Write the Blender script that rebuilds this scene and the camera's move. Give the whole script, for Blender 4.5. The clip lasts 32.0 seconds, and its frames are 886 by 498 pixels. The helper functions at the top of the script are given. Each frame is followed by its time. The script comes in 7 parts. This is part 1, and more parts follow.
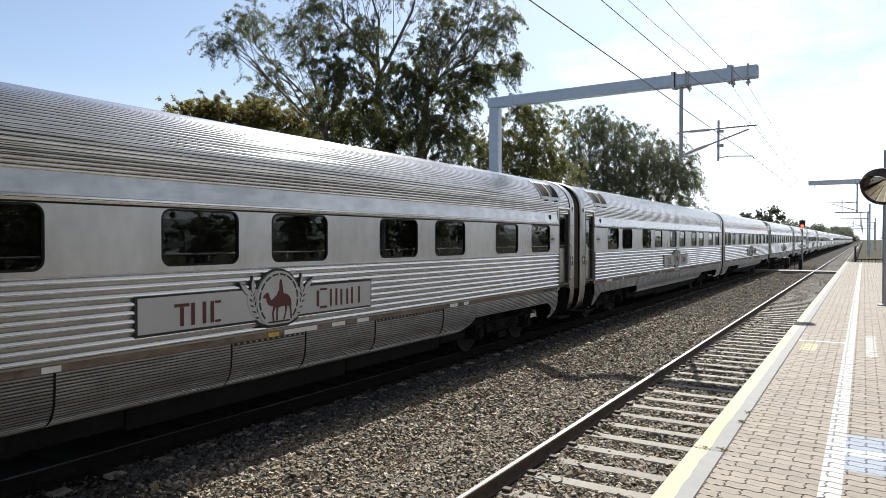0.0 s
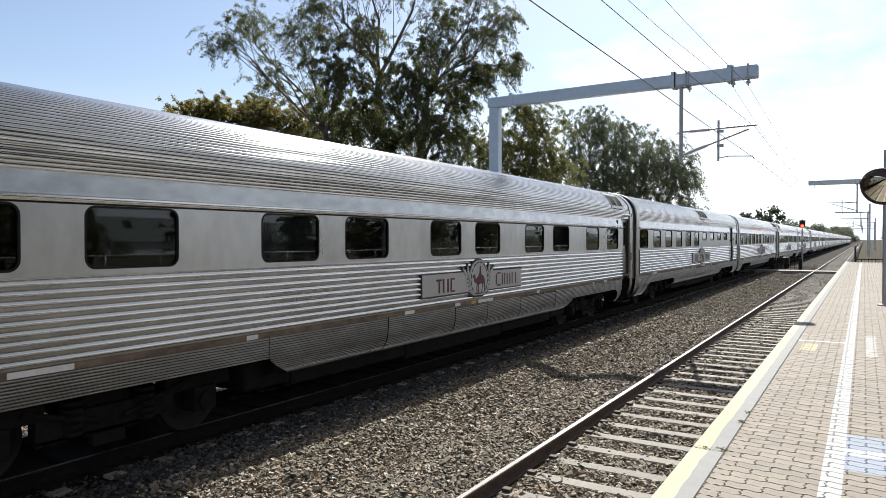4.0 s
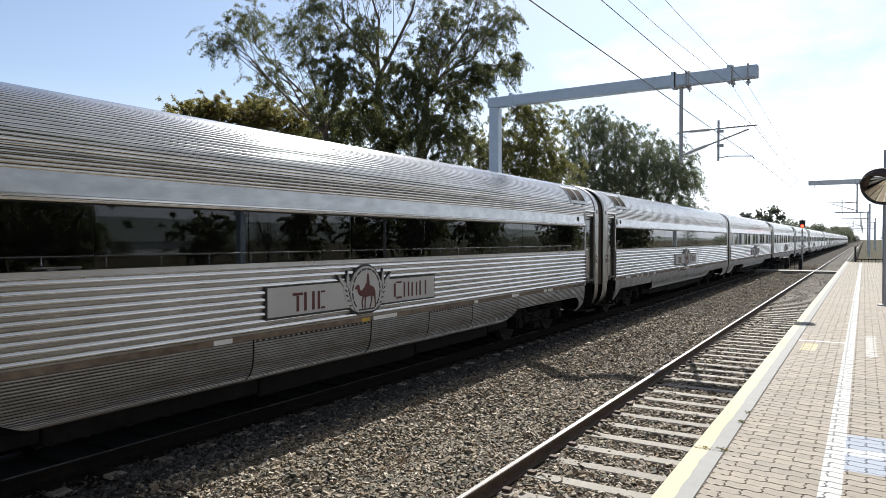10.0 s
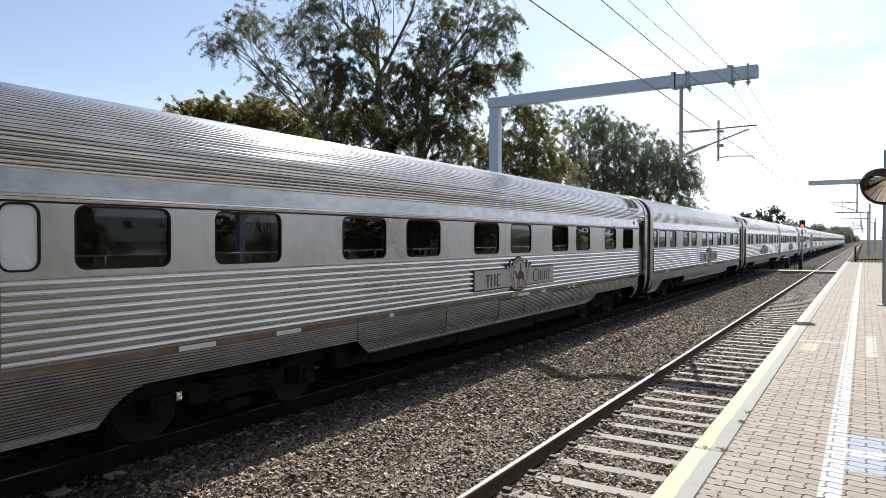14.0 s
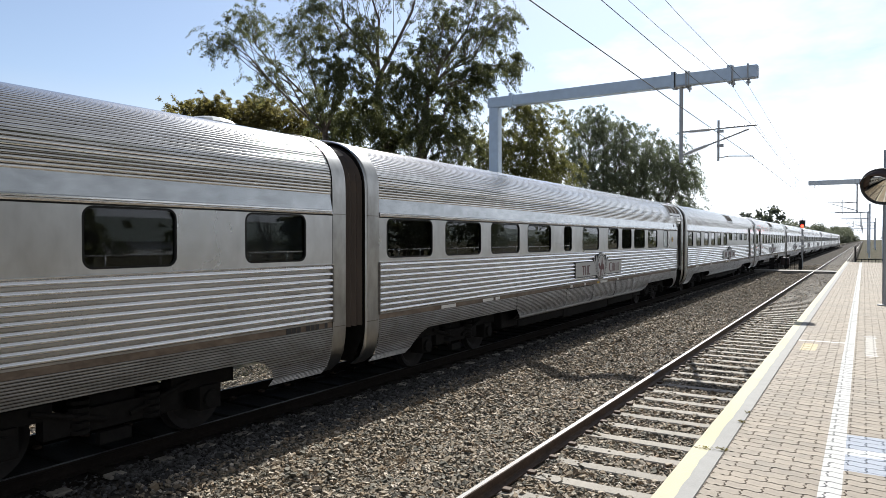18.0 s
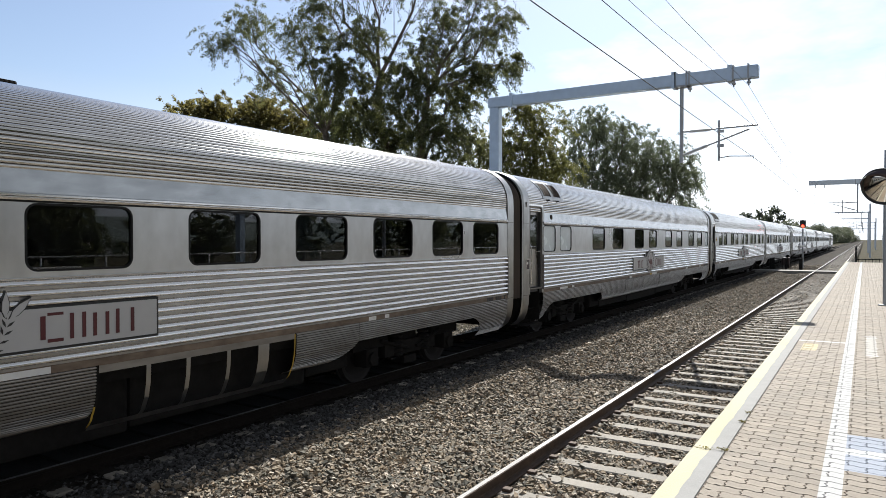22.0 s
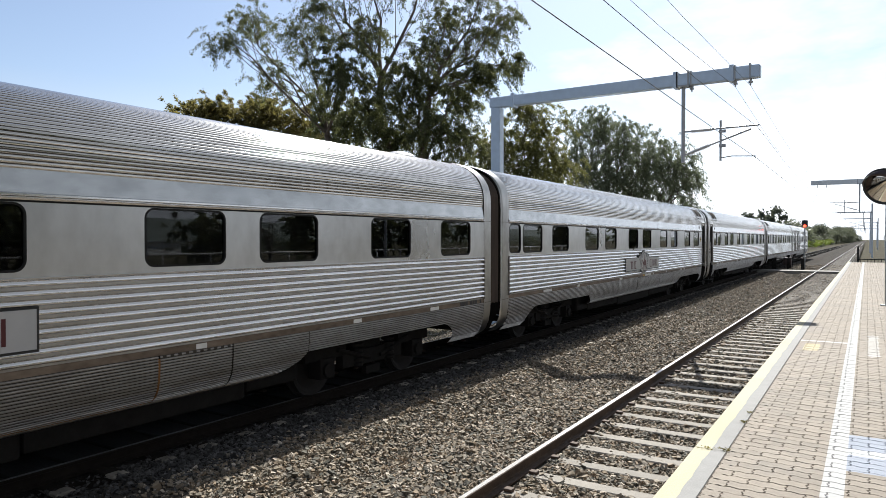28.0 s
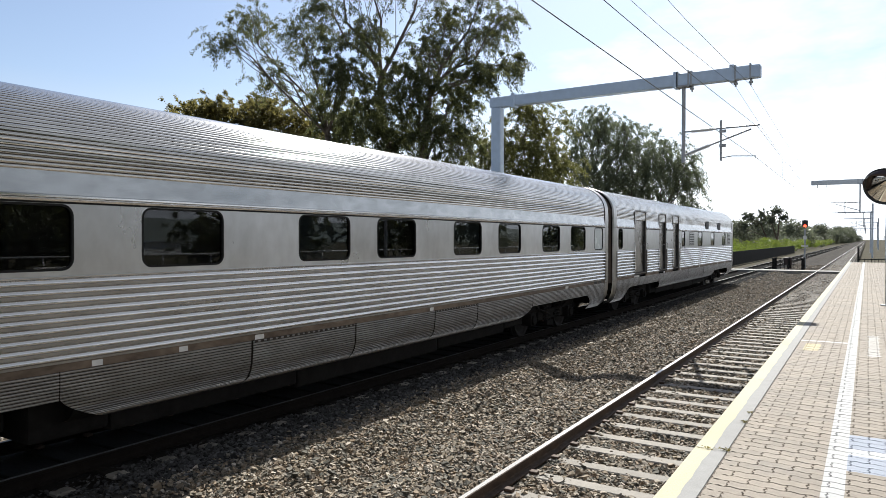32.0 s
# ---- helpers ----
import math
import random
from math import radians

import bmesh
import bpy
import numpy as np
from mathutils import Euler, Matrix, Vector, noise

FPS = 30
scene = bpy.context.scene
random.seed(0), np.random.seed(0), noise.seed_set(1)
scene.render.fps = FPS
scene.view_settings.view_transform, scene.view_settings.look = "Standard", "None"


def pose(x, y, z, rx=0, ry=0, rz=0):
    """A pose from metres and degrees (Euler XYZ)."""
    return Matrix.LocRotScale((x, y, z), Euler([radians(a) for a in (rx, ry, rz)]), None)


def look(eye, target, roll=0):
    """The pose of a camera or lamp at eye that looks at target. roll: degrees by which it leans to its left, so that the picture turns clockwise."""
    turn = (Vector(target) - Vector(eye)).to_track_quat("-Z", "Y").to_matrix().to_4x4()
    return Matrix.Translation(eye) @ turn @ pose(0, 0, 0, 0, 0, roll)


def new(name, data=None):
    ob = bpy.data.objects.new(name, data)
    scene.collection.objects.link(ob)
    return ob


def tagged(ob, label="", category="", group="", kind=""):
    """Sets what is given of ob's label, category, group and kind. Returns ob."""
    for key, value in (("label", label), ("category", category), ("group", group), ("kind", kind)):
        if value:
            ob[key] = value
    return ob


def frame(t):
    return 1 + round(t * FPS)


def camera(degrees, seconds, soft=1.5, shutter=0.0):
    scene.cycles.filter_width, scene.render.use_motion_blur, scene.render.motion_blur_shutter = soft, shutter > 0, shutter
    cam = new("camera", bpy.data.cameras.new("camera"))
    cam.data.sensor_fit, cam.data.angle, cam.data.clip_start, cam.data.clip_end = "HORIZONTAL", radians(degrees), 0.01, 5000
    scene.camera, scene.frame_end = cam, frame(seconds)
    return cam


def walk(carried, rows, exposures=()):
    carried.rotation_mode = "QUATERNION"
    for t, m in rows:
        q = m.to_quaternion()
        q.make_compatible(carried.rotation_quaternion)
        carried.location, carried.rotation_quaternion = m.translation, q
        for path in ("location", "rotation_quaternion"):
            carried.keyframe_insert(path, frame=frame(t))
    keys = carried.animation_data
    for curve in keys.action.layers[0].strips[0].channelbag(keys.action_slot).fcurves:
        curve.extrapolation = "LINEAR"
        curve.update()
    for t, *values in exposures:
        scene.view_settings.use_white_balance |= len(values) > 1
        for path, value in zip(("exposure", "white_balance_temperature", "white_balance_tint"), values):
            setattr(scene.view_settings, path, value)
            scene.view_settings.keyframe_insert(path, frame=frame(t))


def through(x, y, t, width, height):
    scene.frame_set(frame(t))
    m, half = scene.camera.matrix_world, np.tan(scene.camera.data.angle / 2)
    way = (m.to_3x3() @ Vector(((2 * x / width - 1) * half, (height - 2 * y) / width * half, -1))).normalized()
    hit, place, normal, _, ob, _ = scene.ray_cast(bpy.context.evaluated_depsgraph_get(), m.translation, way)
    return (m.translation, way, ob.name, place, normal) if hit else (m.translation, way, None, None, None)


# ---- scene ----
# ---- camera: hand held on the platform, almost still ----
EYE = (0.0, 0.0, 2.6)
cam = camera(66.75, 32.0, soft=0.7)


def aim(yaw, pitch=-0.8185):
    """The camera's pose for a heading left of the line of the track, in degrees."""
    y, p = radians(yaw), radians(pitch)
    way = Vector((-math.sin(y) * math.cos(p), math.cos(y) * math.cos(p), math.sin(p)))
    return look(EYE, Vector(EYE) + way * 50)


walk(cam, [(0, aim(32.05)), (20, aim(32.05)), (23, aim(32.10)), (25.5, aim(32.12)), (27.5, aim(32.20)), (32, aim(32.23))],
     exposures=[(0, 0.84, 5850, 10), (32, 0.84, 5850, 10)])

# ---- sky and sun ----
SUN = Vector((-0.28, 1.03, 1.0)).normalized()
world = bpy.data.worlds.new("sky")
scene.world = world
world.use_nodes = True
wn, wl = world.node_tree.nodes, world.node_tree.links
background = wn["Background"]
sky = wn.new("ShaderNodeTexSky")
sky.sky_type, sky.sun_disc = "NISHITA", False
sky.sun_elevation = math.asin(SUN.z)
sky.sun_rotation = math.atan2(SUN.x, SUN.y)
sky.air_density, sky.dust_density, sky.ozone_density = 1.0, 0.75, 0.55
coord = wn.new("ShaderNodeTexCoord")
flat = wn.new("ShaderNodeMapping")
flat.inputs["Scale"].default_value = (1.0, 1.0, 2.6)
clouds = wn.new("ShaderNodeTexNoise")
clouds.inputs["Scale"].default_value, clouds.inputs["Detail"].default_value, clouds.inputs["Roughness"].default_value = 3.6, 7.0, 0.58
cover = wn.new("ShaderNodeValToRGB")
cover.color_ramp.elements[0].position, cover.color_ramp.elements[1].position = 0.45, 0.62
cover.color_ramp.elements[0].color = (0.20, 0.20, 0.20, 1)
whiten = wn.new("ShaderNodeMix")
whiten.data_type = "RGBA"
bright = wn.new("ShaderNodeRGBToBW")
lift = wn.new("ShaderNodeMath")
lift.operation, lift.inputs[1].default_value = "MULTIPLY", 1.25
wl.new(sky.outputs["Color"], bright.inputs[0])
wl.new(bright.outputs[0], lift.inputs[0])
wl.new(lift.outputs[0], whiten.inputs[7])
low = wn.new("ShaderNodeSeparateXYZ")
haze = wn.new("ShaderNodeMapRange")
haze.inputs["From Min"].default_value, haze.inputs["From Max"].default_value = 0.02, 0.27
haze.inputs["To Min"].default_value, haze.inputs["To Max"].default_value = 0.92, 0.0
veil = wn.new("ShaderNodeMath")
veil.operation = "MAXIMUM"
wl.new(coord.outputs["Generated"], low.inputs[0])
wl.new(low.outputs["Z"], haze.inputs["Value"])
wl.new(haze.outputs["Result"], veil.inputs[0])
wl.new(cover.outputs["Color"], veil.inputs[1])
wl.new(coord.outputs["Generated"], flat.inputs["Vector"])
wl.new(flat.outputs["Vector"], clouds.inputs["Vector"])
drift = wn.new("ShaderNodeMath")       # the west is clear, the east clouded over
drift.operation, drift.inputs[1].default_value = "MULTIPLY_ADD", 0.34
lean = wn.new("ShaderNodeMath")
lean.operation, lean.inputs[1].default_value = "ADD", 0.035
wl.new(low.outputs["X"], drift.inputs[0])
wl.new(clouds.outputs["Fac"], lean.inputs[0])
wl.new(lean.outputs[0], drift.inputs[2])
wl.new(drift.outputs[0], cover.inputs["Fac"])
wl.new(veil.outputs[0], whiten.inputs[0])
wl.new(sky.outputs["Color"], whiten.inputs[6])
wl.new(whiten.outputs[2], background.inputs["Color"])
background.inputs["Strength"].default_value = 0.071

sun = new("sun", bpy.data.lights.new("sun", "SUN"))
sun.data.energy, sun.data.angle, sun.data.color = 5.0, radians(0.53), (1.0, 0.925, 0.785)
sun.matrix_world = look(SUN * 60, (0, 0, 0))

# ---- materials ----


def material(name, colour, rough=0.6, metal=0.0, vary=0.25, scale=8.0, bump=0.0, bump_scale=60.0, second=None, stretch=(1, 1, 1), spots=0.0, coords="Object", per="", spec=0.5, spread=0.1):
    """A surface with variation at two scales: broad stains and fine grain, and a fine relief."""
    m = bpy.data.materials.new(name)
    m.use_nodes = True
    n, l = m.node_tree.nodes, m.node_tree.links
    b = n["Principled BSDF"]
    b.inputs["Metallic"].default_value, b.inputs["Specular IOR Level"].default_value = metal, spec
    if coords == "World":
        place = n.new("ShaderNodeNewGeometry").outputs["Position"]
    else:
        place = n.new("ShaderNodeTexCoord").outputs["Object"]
    mp = n.new("ShaderNodeMapping")
    mp.inputs["Scale"].default_value = stretch
    l.new(place, mp.inputs["Vector"])
    broad, fine = n.new("ShaderNodeTexNoise"), n.new("ShaderNodeTexNoise")
    broad.inputs["Scale"].default_value, broad.inputs["Detail"].default_value = scale * 0.15, 5
    fine.inputs["Scale"].default_value, fine.inputs["Detail"].default_value = scale, 4
    l.new(mp.outputs["Vector"], broad.inputs["Vector"])
    l.new(mp.outputs["Vector"], fine.inputs["Vector"])
    blend = n.new("ShaderNodeMath")
    blend.operation = "MULTIPLY_ADD"
    blend.inputs[1].default_value = 0.5
    l.new(fine.outputs["Fac"], blend.inputs[0])
    half = n.new("ShaderNodeMath")
    half.operation = "MULTIPLY"
    half.inputs[1].default_value = 0.5
    l.new(broad.outputs["Fac"], half.inputs[0])
    l.new(half.outputs[0], blend.inputs[2])
    ramp = n.new("ShaderNodeValToRGB")
    low = second or tuple(c * (1 - vary) for c in colour)
    high = tuple(min(1, c * (1 + vary)) for c in colour)
    ramp.color_ramp.elements[0].position, ramp.color_ramp.elements[1].position = 0.32, 0.66
    ramp.color_ramp.elements[0].color, ramp.color_ramp.elements[1].color = (*low, 1), (*high, 1)
    l.new(blend.outputs[0], ramp.inputs["Fac"])
    out = ramp.outputs["Color"]
    if per:
        if per == "object":
            rnd = n.new("ShaderNodeObjectInfo").outputs["Random"]
        else:
            rnd = n.new("ShaderNodeNewGeometry").outputs["Random Per Island"]
        shade = n.new("ShaderNodeMapRange")
        shade.inputs["To Min"].default_value, shade.inputs["To Max"].default_value = 1 - spots, 1 + spots
        l.new(rnd, shade.inputs["Value"])
        mul = n.new("ShaderNodeMix")
        mul.data_type, mul.blend_type = "RGBA", "MULTIPLY"
        mul.inputs[0].default_value = 1.0
        l.new(out, mul.inputs[6])
        l.new(shade.outputs["Result"], mul.inputs[7])
        out = mul.outputs[2]
    l.new(out, b.inputs["Base Color"])
    rr = n.new("ShaderNodeMapRange")
    rr.inputs["To Min"].default_value, rr.inputs["To Max"].default_value = max(0.02, rough - spread), min(1, rough + spread)
    l.new(broad.outputs["Fac"], rr.inputs["Value"])
    l.new(rr.outputs["Result"], b.inputs["Roughness"])
    if bump:
        bn, bt = n.new("ShaderNodeBump"), n.new("ShaderNodeTexNoise")
        bt.inputs["Scale"].default_value, bt.inputs["Detail"].default_value = bump_scale, 4
        l.new(mp.outputs["Vector"], bt.inputs["Vector"])
        bn.inputs["Strength"].default_value, bn.inputs["Distance"].default_value = bump, 0.02
        l.new(bt.outputs["Fac"], bn.inputs["Height"])
        l.new(bn.outputs["Normal"], b.inputs["Normal"])
    return m


STEEL_ROOF = material("weathered_roof_steel", (0.66, 0.65, 0.625), 0.125, 1.0, 0.12, 5.0, 0.03, 20, second=(0.50, 0.485, 0.455), stretch=(1, 0.35, 1), spread=0.04)
GROOVE = material("dark_roof_grooves", (0.15, 0.135, 0.12), 0.7, 0.2, 0.3, 6.0, 0.1, 40)
STEEL_FLUTE = material("polished_fluted_steel", (0.72, 0.72, 0.72), 0.14, 1.0, 0.08, 6.0, 0.03, 30, stretch=(1, 0.3, 1))
VALLEY = material("duller_steel_between_ribs", (0.45, 0.44, 0.43), 0.32, 1.0, 0.12, 6.0, 0.04, 30, second=(0.32, 0.305, 0.29), stretch=(1, 0.3, 1))
STEEL_SIDE = material("brushed_side_steel", (0.53, 0.535, 0.535), 0.30, 1.0, 0.08, 7.0, 0.06, 5, second=(0.44, 0.44, 0.435), stretch=(1, 0.9, 0.5))
# the two mottled tones imitate blotchy cloud reflections on the sheet
STEEL_BOARD = material("rippled_letterboard_steel", (0.45, 0.465, 0.47), 0.19, 1.0, 0.10, 7.0, 0.42, 2.4, second=(0.30, 0.315, 0.32), stretch=(1, 0.5, 1))
STEEL_SKIRT = material("dusty_skirt_steel", (0.36, 0.35, 0.335), 0.36, 0.9, 0.2, 4.0, 0.05, 30, second=(0.21, 0.195, 0.175), stretch=(1, 0.5, 1.6), spread=0.06)
SKIRT_GROOVE = material("dark_skirt_metal", (0.055, 0.047, 0.039), 0.75, 0.2, 0.3, 6.0, 0.1, 40)
STEEL_END = material("smooth_end_steel", (0.44, 0.44, 0.43), 0.32, 1.0, 0.14, 7.0, 0.08, 7, second=(0.29, 0.285, 0.27), stretch=(1, 1, 0.5))
STEEL_DOOR = material("satin_door_steel", (0.34, 0.325, 0.305), 0.28, 1.0, 0.14, 6.0, 0.07, 4, second=(0.21, 0.20, 0.185), stretch=(1, 1, 0.6))
DARK_SILL = material("grimy_sill_steel", (0.20, 0.185, 0.165), 0.6, 0.5, 0.3, 6.0, 0.1, 30)
RUSTY = material("rust_stained_sill_steel", (0.20, 0.155, 0.115), 0.62, 0.4, 0.3, 9.0, 0.12, 40, second=(0.085, 0.060, 0.042), stretch=(1, 0.6, 1.4))
RUST_EDGE = material("orange_rust_edge", (0.20, 0.095, 0.030), 0.8, 0.1, 0.35, 12.0, 0.15, 50)
CHROME = material("bright_metal_trim", (0.82, 0.82, 0.82), 0.18, 1.0, 0.05, 6.0)
RUBBER = material("black_rubber", (0.018, 0.018, 0.018), 0.55, 0, 0.2, 20)
GASKET = material("window_rubber_seal", (0.012, 0.012, 0.012), 0.6, 0, 0.2, 20, spec=0.2)
# the dimness inside the carriages, given as a dark colour
LINING = material("unlit_interior_dark", (0.085, 0.082, 0.08), 0.8, 0, 0.3, 3)
BELLOWS = material("brown_gangway_rubber", (0.050, 0.036, 0.027), 0.7, 0, 0.4, 6, 0.2, 20, stretch=(1, 1, 0.2))
# near black: undercar shade is in this colour; roof vents and latches share it
UNDER = material("shade_black_fittings", (0.013, 0.012, 0.011), 0.85, 0.0, 0.4, 8, 0.3, 30, spec=0.15)
# wheel colour sunk almost to black for the shade behind the skirts
WHEEL = material("shade_dark_wheel", (0.014, 0.012, 0.011), 0.85, 0.0, 0.3, 10)
BLIND = material("drawn_grey_blind", (0.16, 0.19, 0.22), 0.85, 0, 0.1, 10)
FROST = material("frosted_pale_glass", (0.70, 0.76, 0.77), 0.25, 0, 0.06, 10)
PLATE = material("pale_painted_plate", (0.47, 0.465, 0.46), 0.42, 0.1, 0.06, 5, 0.02, 20)
RED = material("dark_red_paint", (0.085, 0.014, 0.016), 0.5, 0, 0.15, 8)
BLACK = material("black_edging_paint", (0.02, 0.02, 0.02), 0.5, 0, 0.2, 8)
WHITE = material("white_marking_paint", (0.72, 0.71, 0.68), 0.6, 0, 0.08, 10)
YELLOW_PLATE = material("yellow_tag_paint", (0.55, 0.36, 0.05), 0.6, 0, 0.15, 10)
HATCH = material("dirty_roof_mesh", (0.05, 0.038, 0.030), 0.9, 0.0, 0.4, 14, 0.3, 90, spec=0.08)
MAROON = material("dark_maroon_box", (0.04, 0.022, 0.02), 0.5, 0, 0.2, 10)

CONCRETE = material("pale_concrete", (0.225, 0.217, 0.20), 0.85, 0, 0.15, 8, 0.25, 50, coords="World")
SLEEPER = material("pale_concrete_sleeper", (0.242, 0.219, 0.188), 0.85, 0, 0.18, 9, 0.3, 60, per="object", spots=0.12)
RAIL_SIDE = material("rusty_rail_web", (0.075, 0.05, 0.036), 0.75, 0.2, 0.35, 14, 0.2, 60)
RAIL_TOP = material("polished_rail_head", (0.44, 0.425, 0.41), 0.29, 1.0, 0.1, 20, stretch=(1, 0.05, 1))
STONE = material("ballast_stone", (0.275, 0.244, 0.205), 0.8, 0, 0.35, 30, 0.2, 120, coords="World", spec=0.2)
STONE_TONES = ((0.0, (0.26, 0.28, 0.27)), (0.25, (0.50, 0.51, 0.49)), (0.45, (0.85, 0.79, 0.68)), (0.62, (0.74, 0.62, 0.48)), (0.82, (1.05, 1.01, 0.94)), (1.0, (1.7, 1.68, 1.64)))


def mixed_stone(m):
    """Each stone takes a tone of its own, from dark green-grey over buff to nearly white."""
    n, l = m.node_tree.nodes, m.node_tree.links
    b = n["Principled BSDF"]
    base = b.inputs["Base Color"].links[0].from_socket
    ramp, mul = n.new("ShaderNodeValToRGB"), n.new("ShaderNodeMix")
    while len(ramp.color_ramp.elements) < len(STONE_TONES):
        ramp.color_ramp.elements.new(0.5)
    for el, (at, c) in zip(ramp.color_ramp.elements, STONE_TONES):
        el.position, el.color = at, (*c, 1)
    mul.data_type, mul.blend_type = "RGBA", "MULTIPLY"
    mul.inputs[0].default_value = 1.0
    l.new(n.new("ShaderNodeNewGeometry").outputs["Random Per Island"], ramp.inputs["Fac"])
    l.new(base, mul.inputs[6])
    l.new(ramp.outputs["Color"], mul.inputs[7])
    l.new(mul.outputs[2], b.inputs["Base Color"])


mixed_stone(STONE)
# the train's shade on the ballast shoulder is put into this stone colour
SHADE_STONE = material("shade_dark_stone", (0.074, 0.072, 0.070), 0.9, 0, 0.35, 30, 0.2, 120, per="island", spots=0.7, coords="World", spec=0.15)
# far rails and sleepers: shade below the train is mixed into these colours
DARK_RAIL = material("shade_dark_rail", (0.016, 0.013, 0.011), 0.9, 0.0, 0.3, 14, 0.2, 60, spec=0.1)
SHADE_RAIL_HEAD = material("shade_dark_rail_head", (0.045, 0.041, 0.038), 0.55, 0.8, 0.2, 20, stretch=(1, 0.05, 1))
SHADE_SLEEPER = material("shade_dark_sleeper", (0.020, 0.018, 0.015), 0.95, 0, 0.3, 9, 0.3, 60, per="object", spots=0.2, spec=0.1)
PALE_END = material("dusty_sleeper_end", (0.22, 0.20, 0.17), 0.9, 0, 0.3, 9, 0.3, 60, per="object", spots=0.35)
# bed below the train, with its shade put into the colour
DARK_BED = material("shade_dark_bed", (0.022, 0.019, 0.016), 0.95, 0, 0.5, 26, 1.0, 34, coords="World", spec=0.1)
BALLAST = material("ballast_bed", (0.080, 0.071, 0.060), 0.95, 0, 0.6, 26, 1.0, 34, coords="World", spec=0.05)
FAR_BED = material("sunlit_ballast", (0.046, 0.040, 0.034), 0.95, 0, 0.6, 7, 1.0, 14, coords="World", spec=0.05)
EARTH = material("dry_earth_and_grass", (0.066, 0.053, 0.038), 0.95, 0, 0.35, 1.6, 0.6, 12, second=(0.032, 0.036, 0.017), coords="World", spec=0.05)
GALV = material("galvanised_steel", (0.46, 0.54, 0.64), 0.5, 0.35, 0.1, 5, 0.05, 30)
# same steel further off, with distance haze mixed into its colour
GALV_FAR = material("hazed_galvanised_steel", (0.60, 0.64, 0.68), 0.55, 0.2, 0.1, 5, 0.05, 30)
GALV_GREY = material("weathered_galvanised_post", (0.34, 0.35, 0.36), 0.5, 0.4, 0.12, 6, 0.05, 30)
WIRE = material("dark_copper_wire", (0.05, 0.045, 0.04), 0.6, 0.4, 0.1, 10)
INSULATOR = material("grey_insulator_sheds", (0.50, 0.51, 0.53), 0.4, 0, 0.1, 10)
BARK = material("pale_gum_bark", (0.15, 0.12, 0.095), 0.85, 0, 0.35, 6, 0.4, 20, second=(0.05, 0.04, 0.03))
DARK_BARK = material("dark_branch_bark", (0.09, 0.07, 0.055), 0.9, 0, 0.35, 6, 0.4, 20)
FENCE = material("black_fence_paint", (0.014, 0.014, 0.014), 0.85, 0.0, 0.2, 12, spec=0.15)


def leafy(name, colour, through, vary=0.35):
    """Leaves: a soft surface that also lets some light through."""
    m = material(name, colour, 0.5, 0, 0.2, 3.0, per="island", spots=vary, coords="World", spec=0.35)
    n, l = m.node_tree.nodes, m.node_tree.links
    b, o = n["Principled BSDF"], n["Material Output"]
    t = n.new("ShaderNodeBsdfTranslucent")
    t.inputs["Color"].default_value = (*through, 1)
    mix = n.new("ShaderNodeMixShader")
    mix.inputs[0].default_value = 0.45
    l.new(b.outputs[0], mix.inputs[1])
    l.new(t.outputs[0], mix.inputs[2])
    l.new(mix.outputs[0], o.inputs["Surface"])
    return m


LEAF_GUM = leafy("gum_leaves", (0.068, 0.080, 0.043), (0.165, 0.175, 0.062), 0.6)
LEAF_YELLOW = leafy("yellow_green_leaves", (0.115, 0.12, 0.048), (0.22, 0.215, 0.065), 0.5)
LEAF_PEPPER = leafy("grey_green_leaves", (0.12, 0.136, 0.090), (0.20, 0.225, 0.13), 0.5)
LEAF_BUSH = leafy("dark_bush_leaves", (0.125, 0.112, 0.042), (0.27, 0.235, 0.07), 0.5)
LEAF_HEDGE = leafy("bright_scrub_leaves", (0.10, 0.14, 0.025), (0.2, 0.26, 0.03))
# lightened and greyed, so that the colour holds the haze over far trees
LEAF_FAR = leafy("hazed_tree_leaves", (0.10, 0.112, 0.085), (0.16, 0.175, 0.11))


def glass(name, tint, rough=0.0):
    m = bpy.data.materials.new(name)
    m.use_nodes = True
    b = m.node_tree.nodes["Principled BSDF"]
    b.inputs["Base Color"].default_value = (*tint, 1)
    b.inputs["Roughness"].default_value, b.inputs["Transmission Weight"].default_value, b.inputs["IOR"].default_value = rough, 1.0, 1.52
    return m


GLASS = glass("tinted_window_glass", (0.30, 0.32, 0.33))
MIRROR = bpy.data.materials.new("convex_mirror_silvering")
MIRROR.use_nodes = True
MIRROR.node_tree.nodes["Principled BSDF"].inputs["Base Color"].default_value = (0.78, 0.75, 0.68, 1)
MIRROR.node_tree.nodes["Principled BSDF"].inputs["Metallic"].default_value = 1.0
MIRROR.node_tree.nodes["Principled BSDF"].inputs["Roughness"].default_value = 0.03
LAMP_RED = bpy.data.materials.new("lit_red_signal")
LAMP_RED.use_nodes = True
LAMP_RED.node_tree.nodes["Principled BSDF"].inputs["Base Color"].default_value = (0.6, 0.03, 0.01, 1)
LAMP_RED.node_tree.nodes["Principled BSDF"].inputs["Emission Color"].default_value = (1.0, 0.05, 0.02, 1)
LAMP_RED.node_tree.nodes["Principled BSDF"].inputs["Emission Strength"].default_value = 4.0


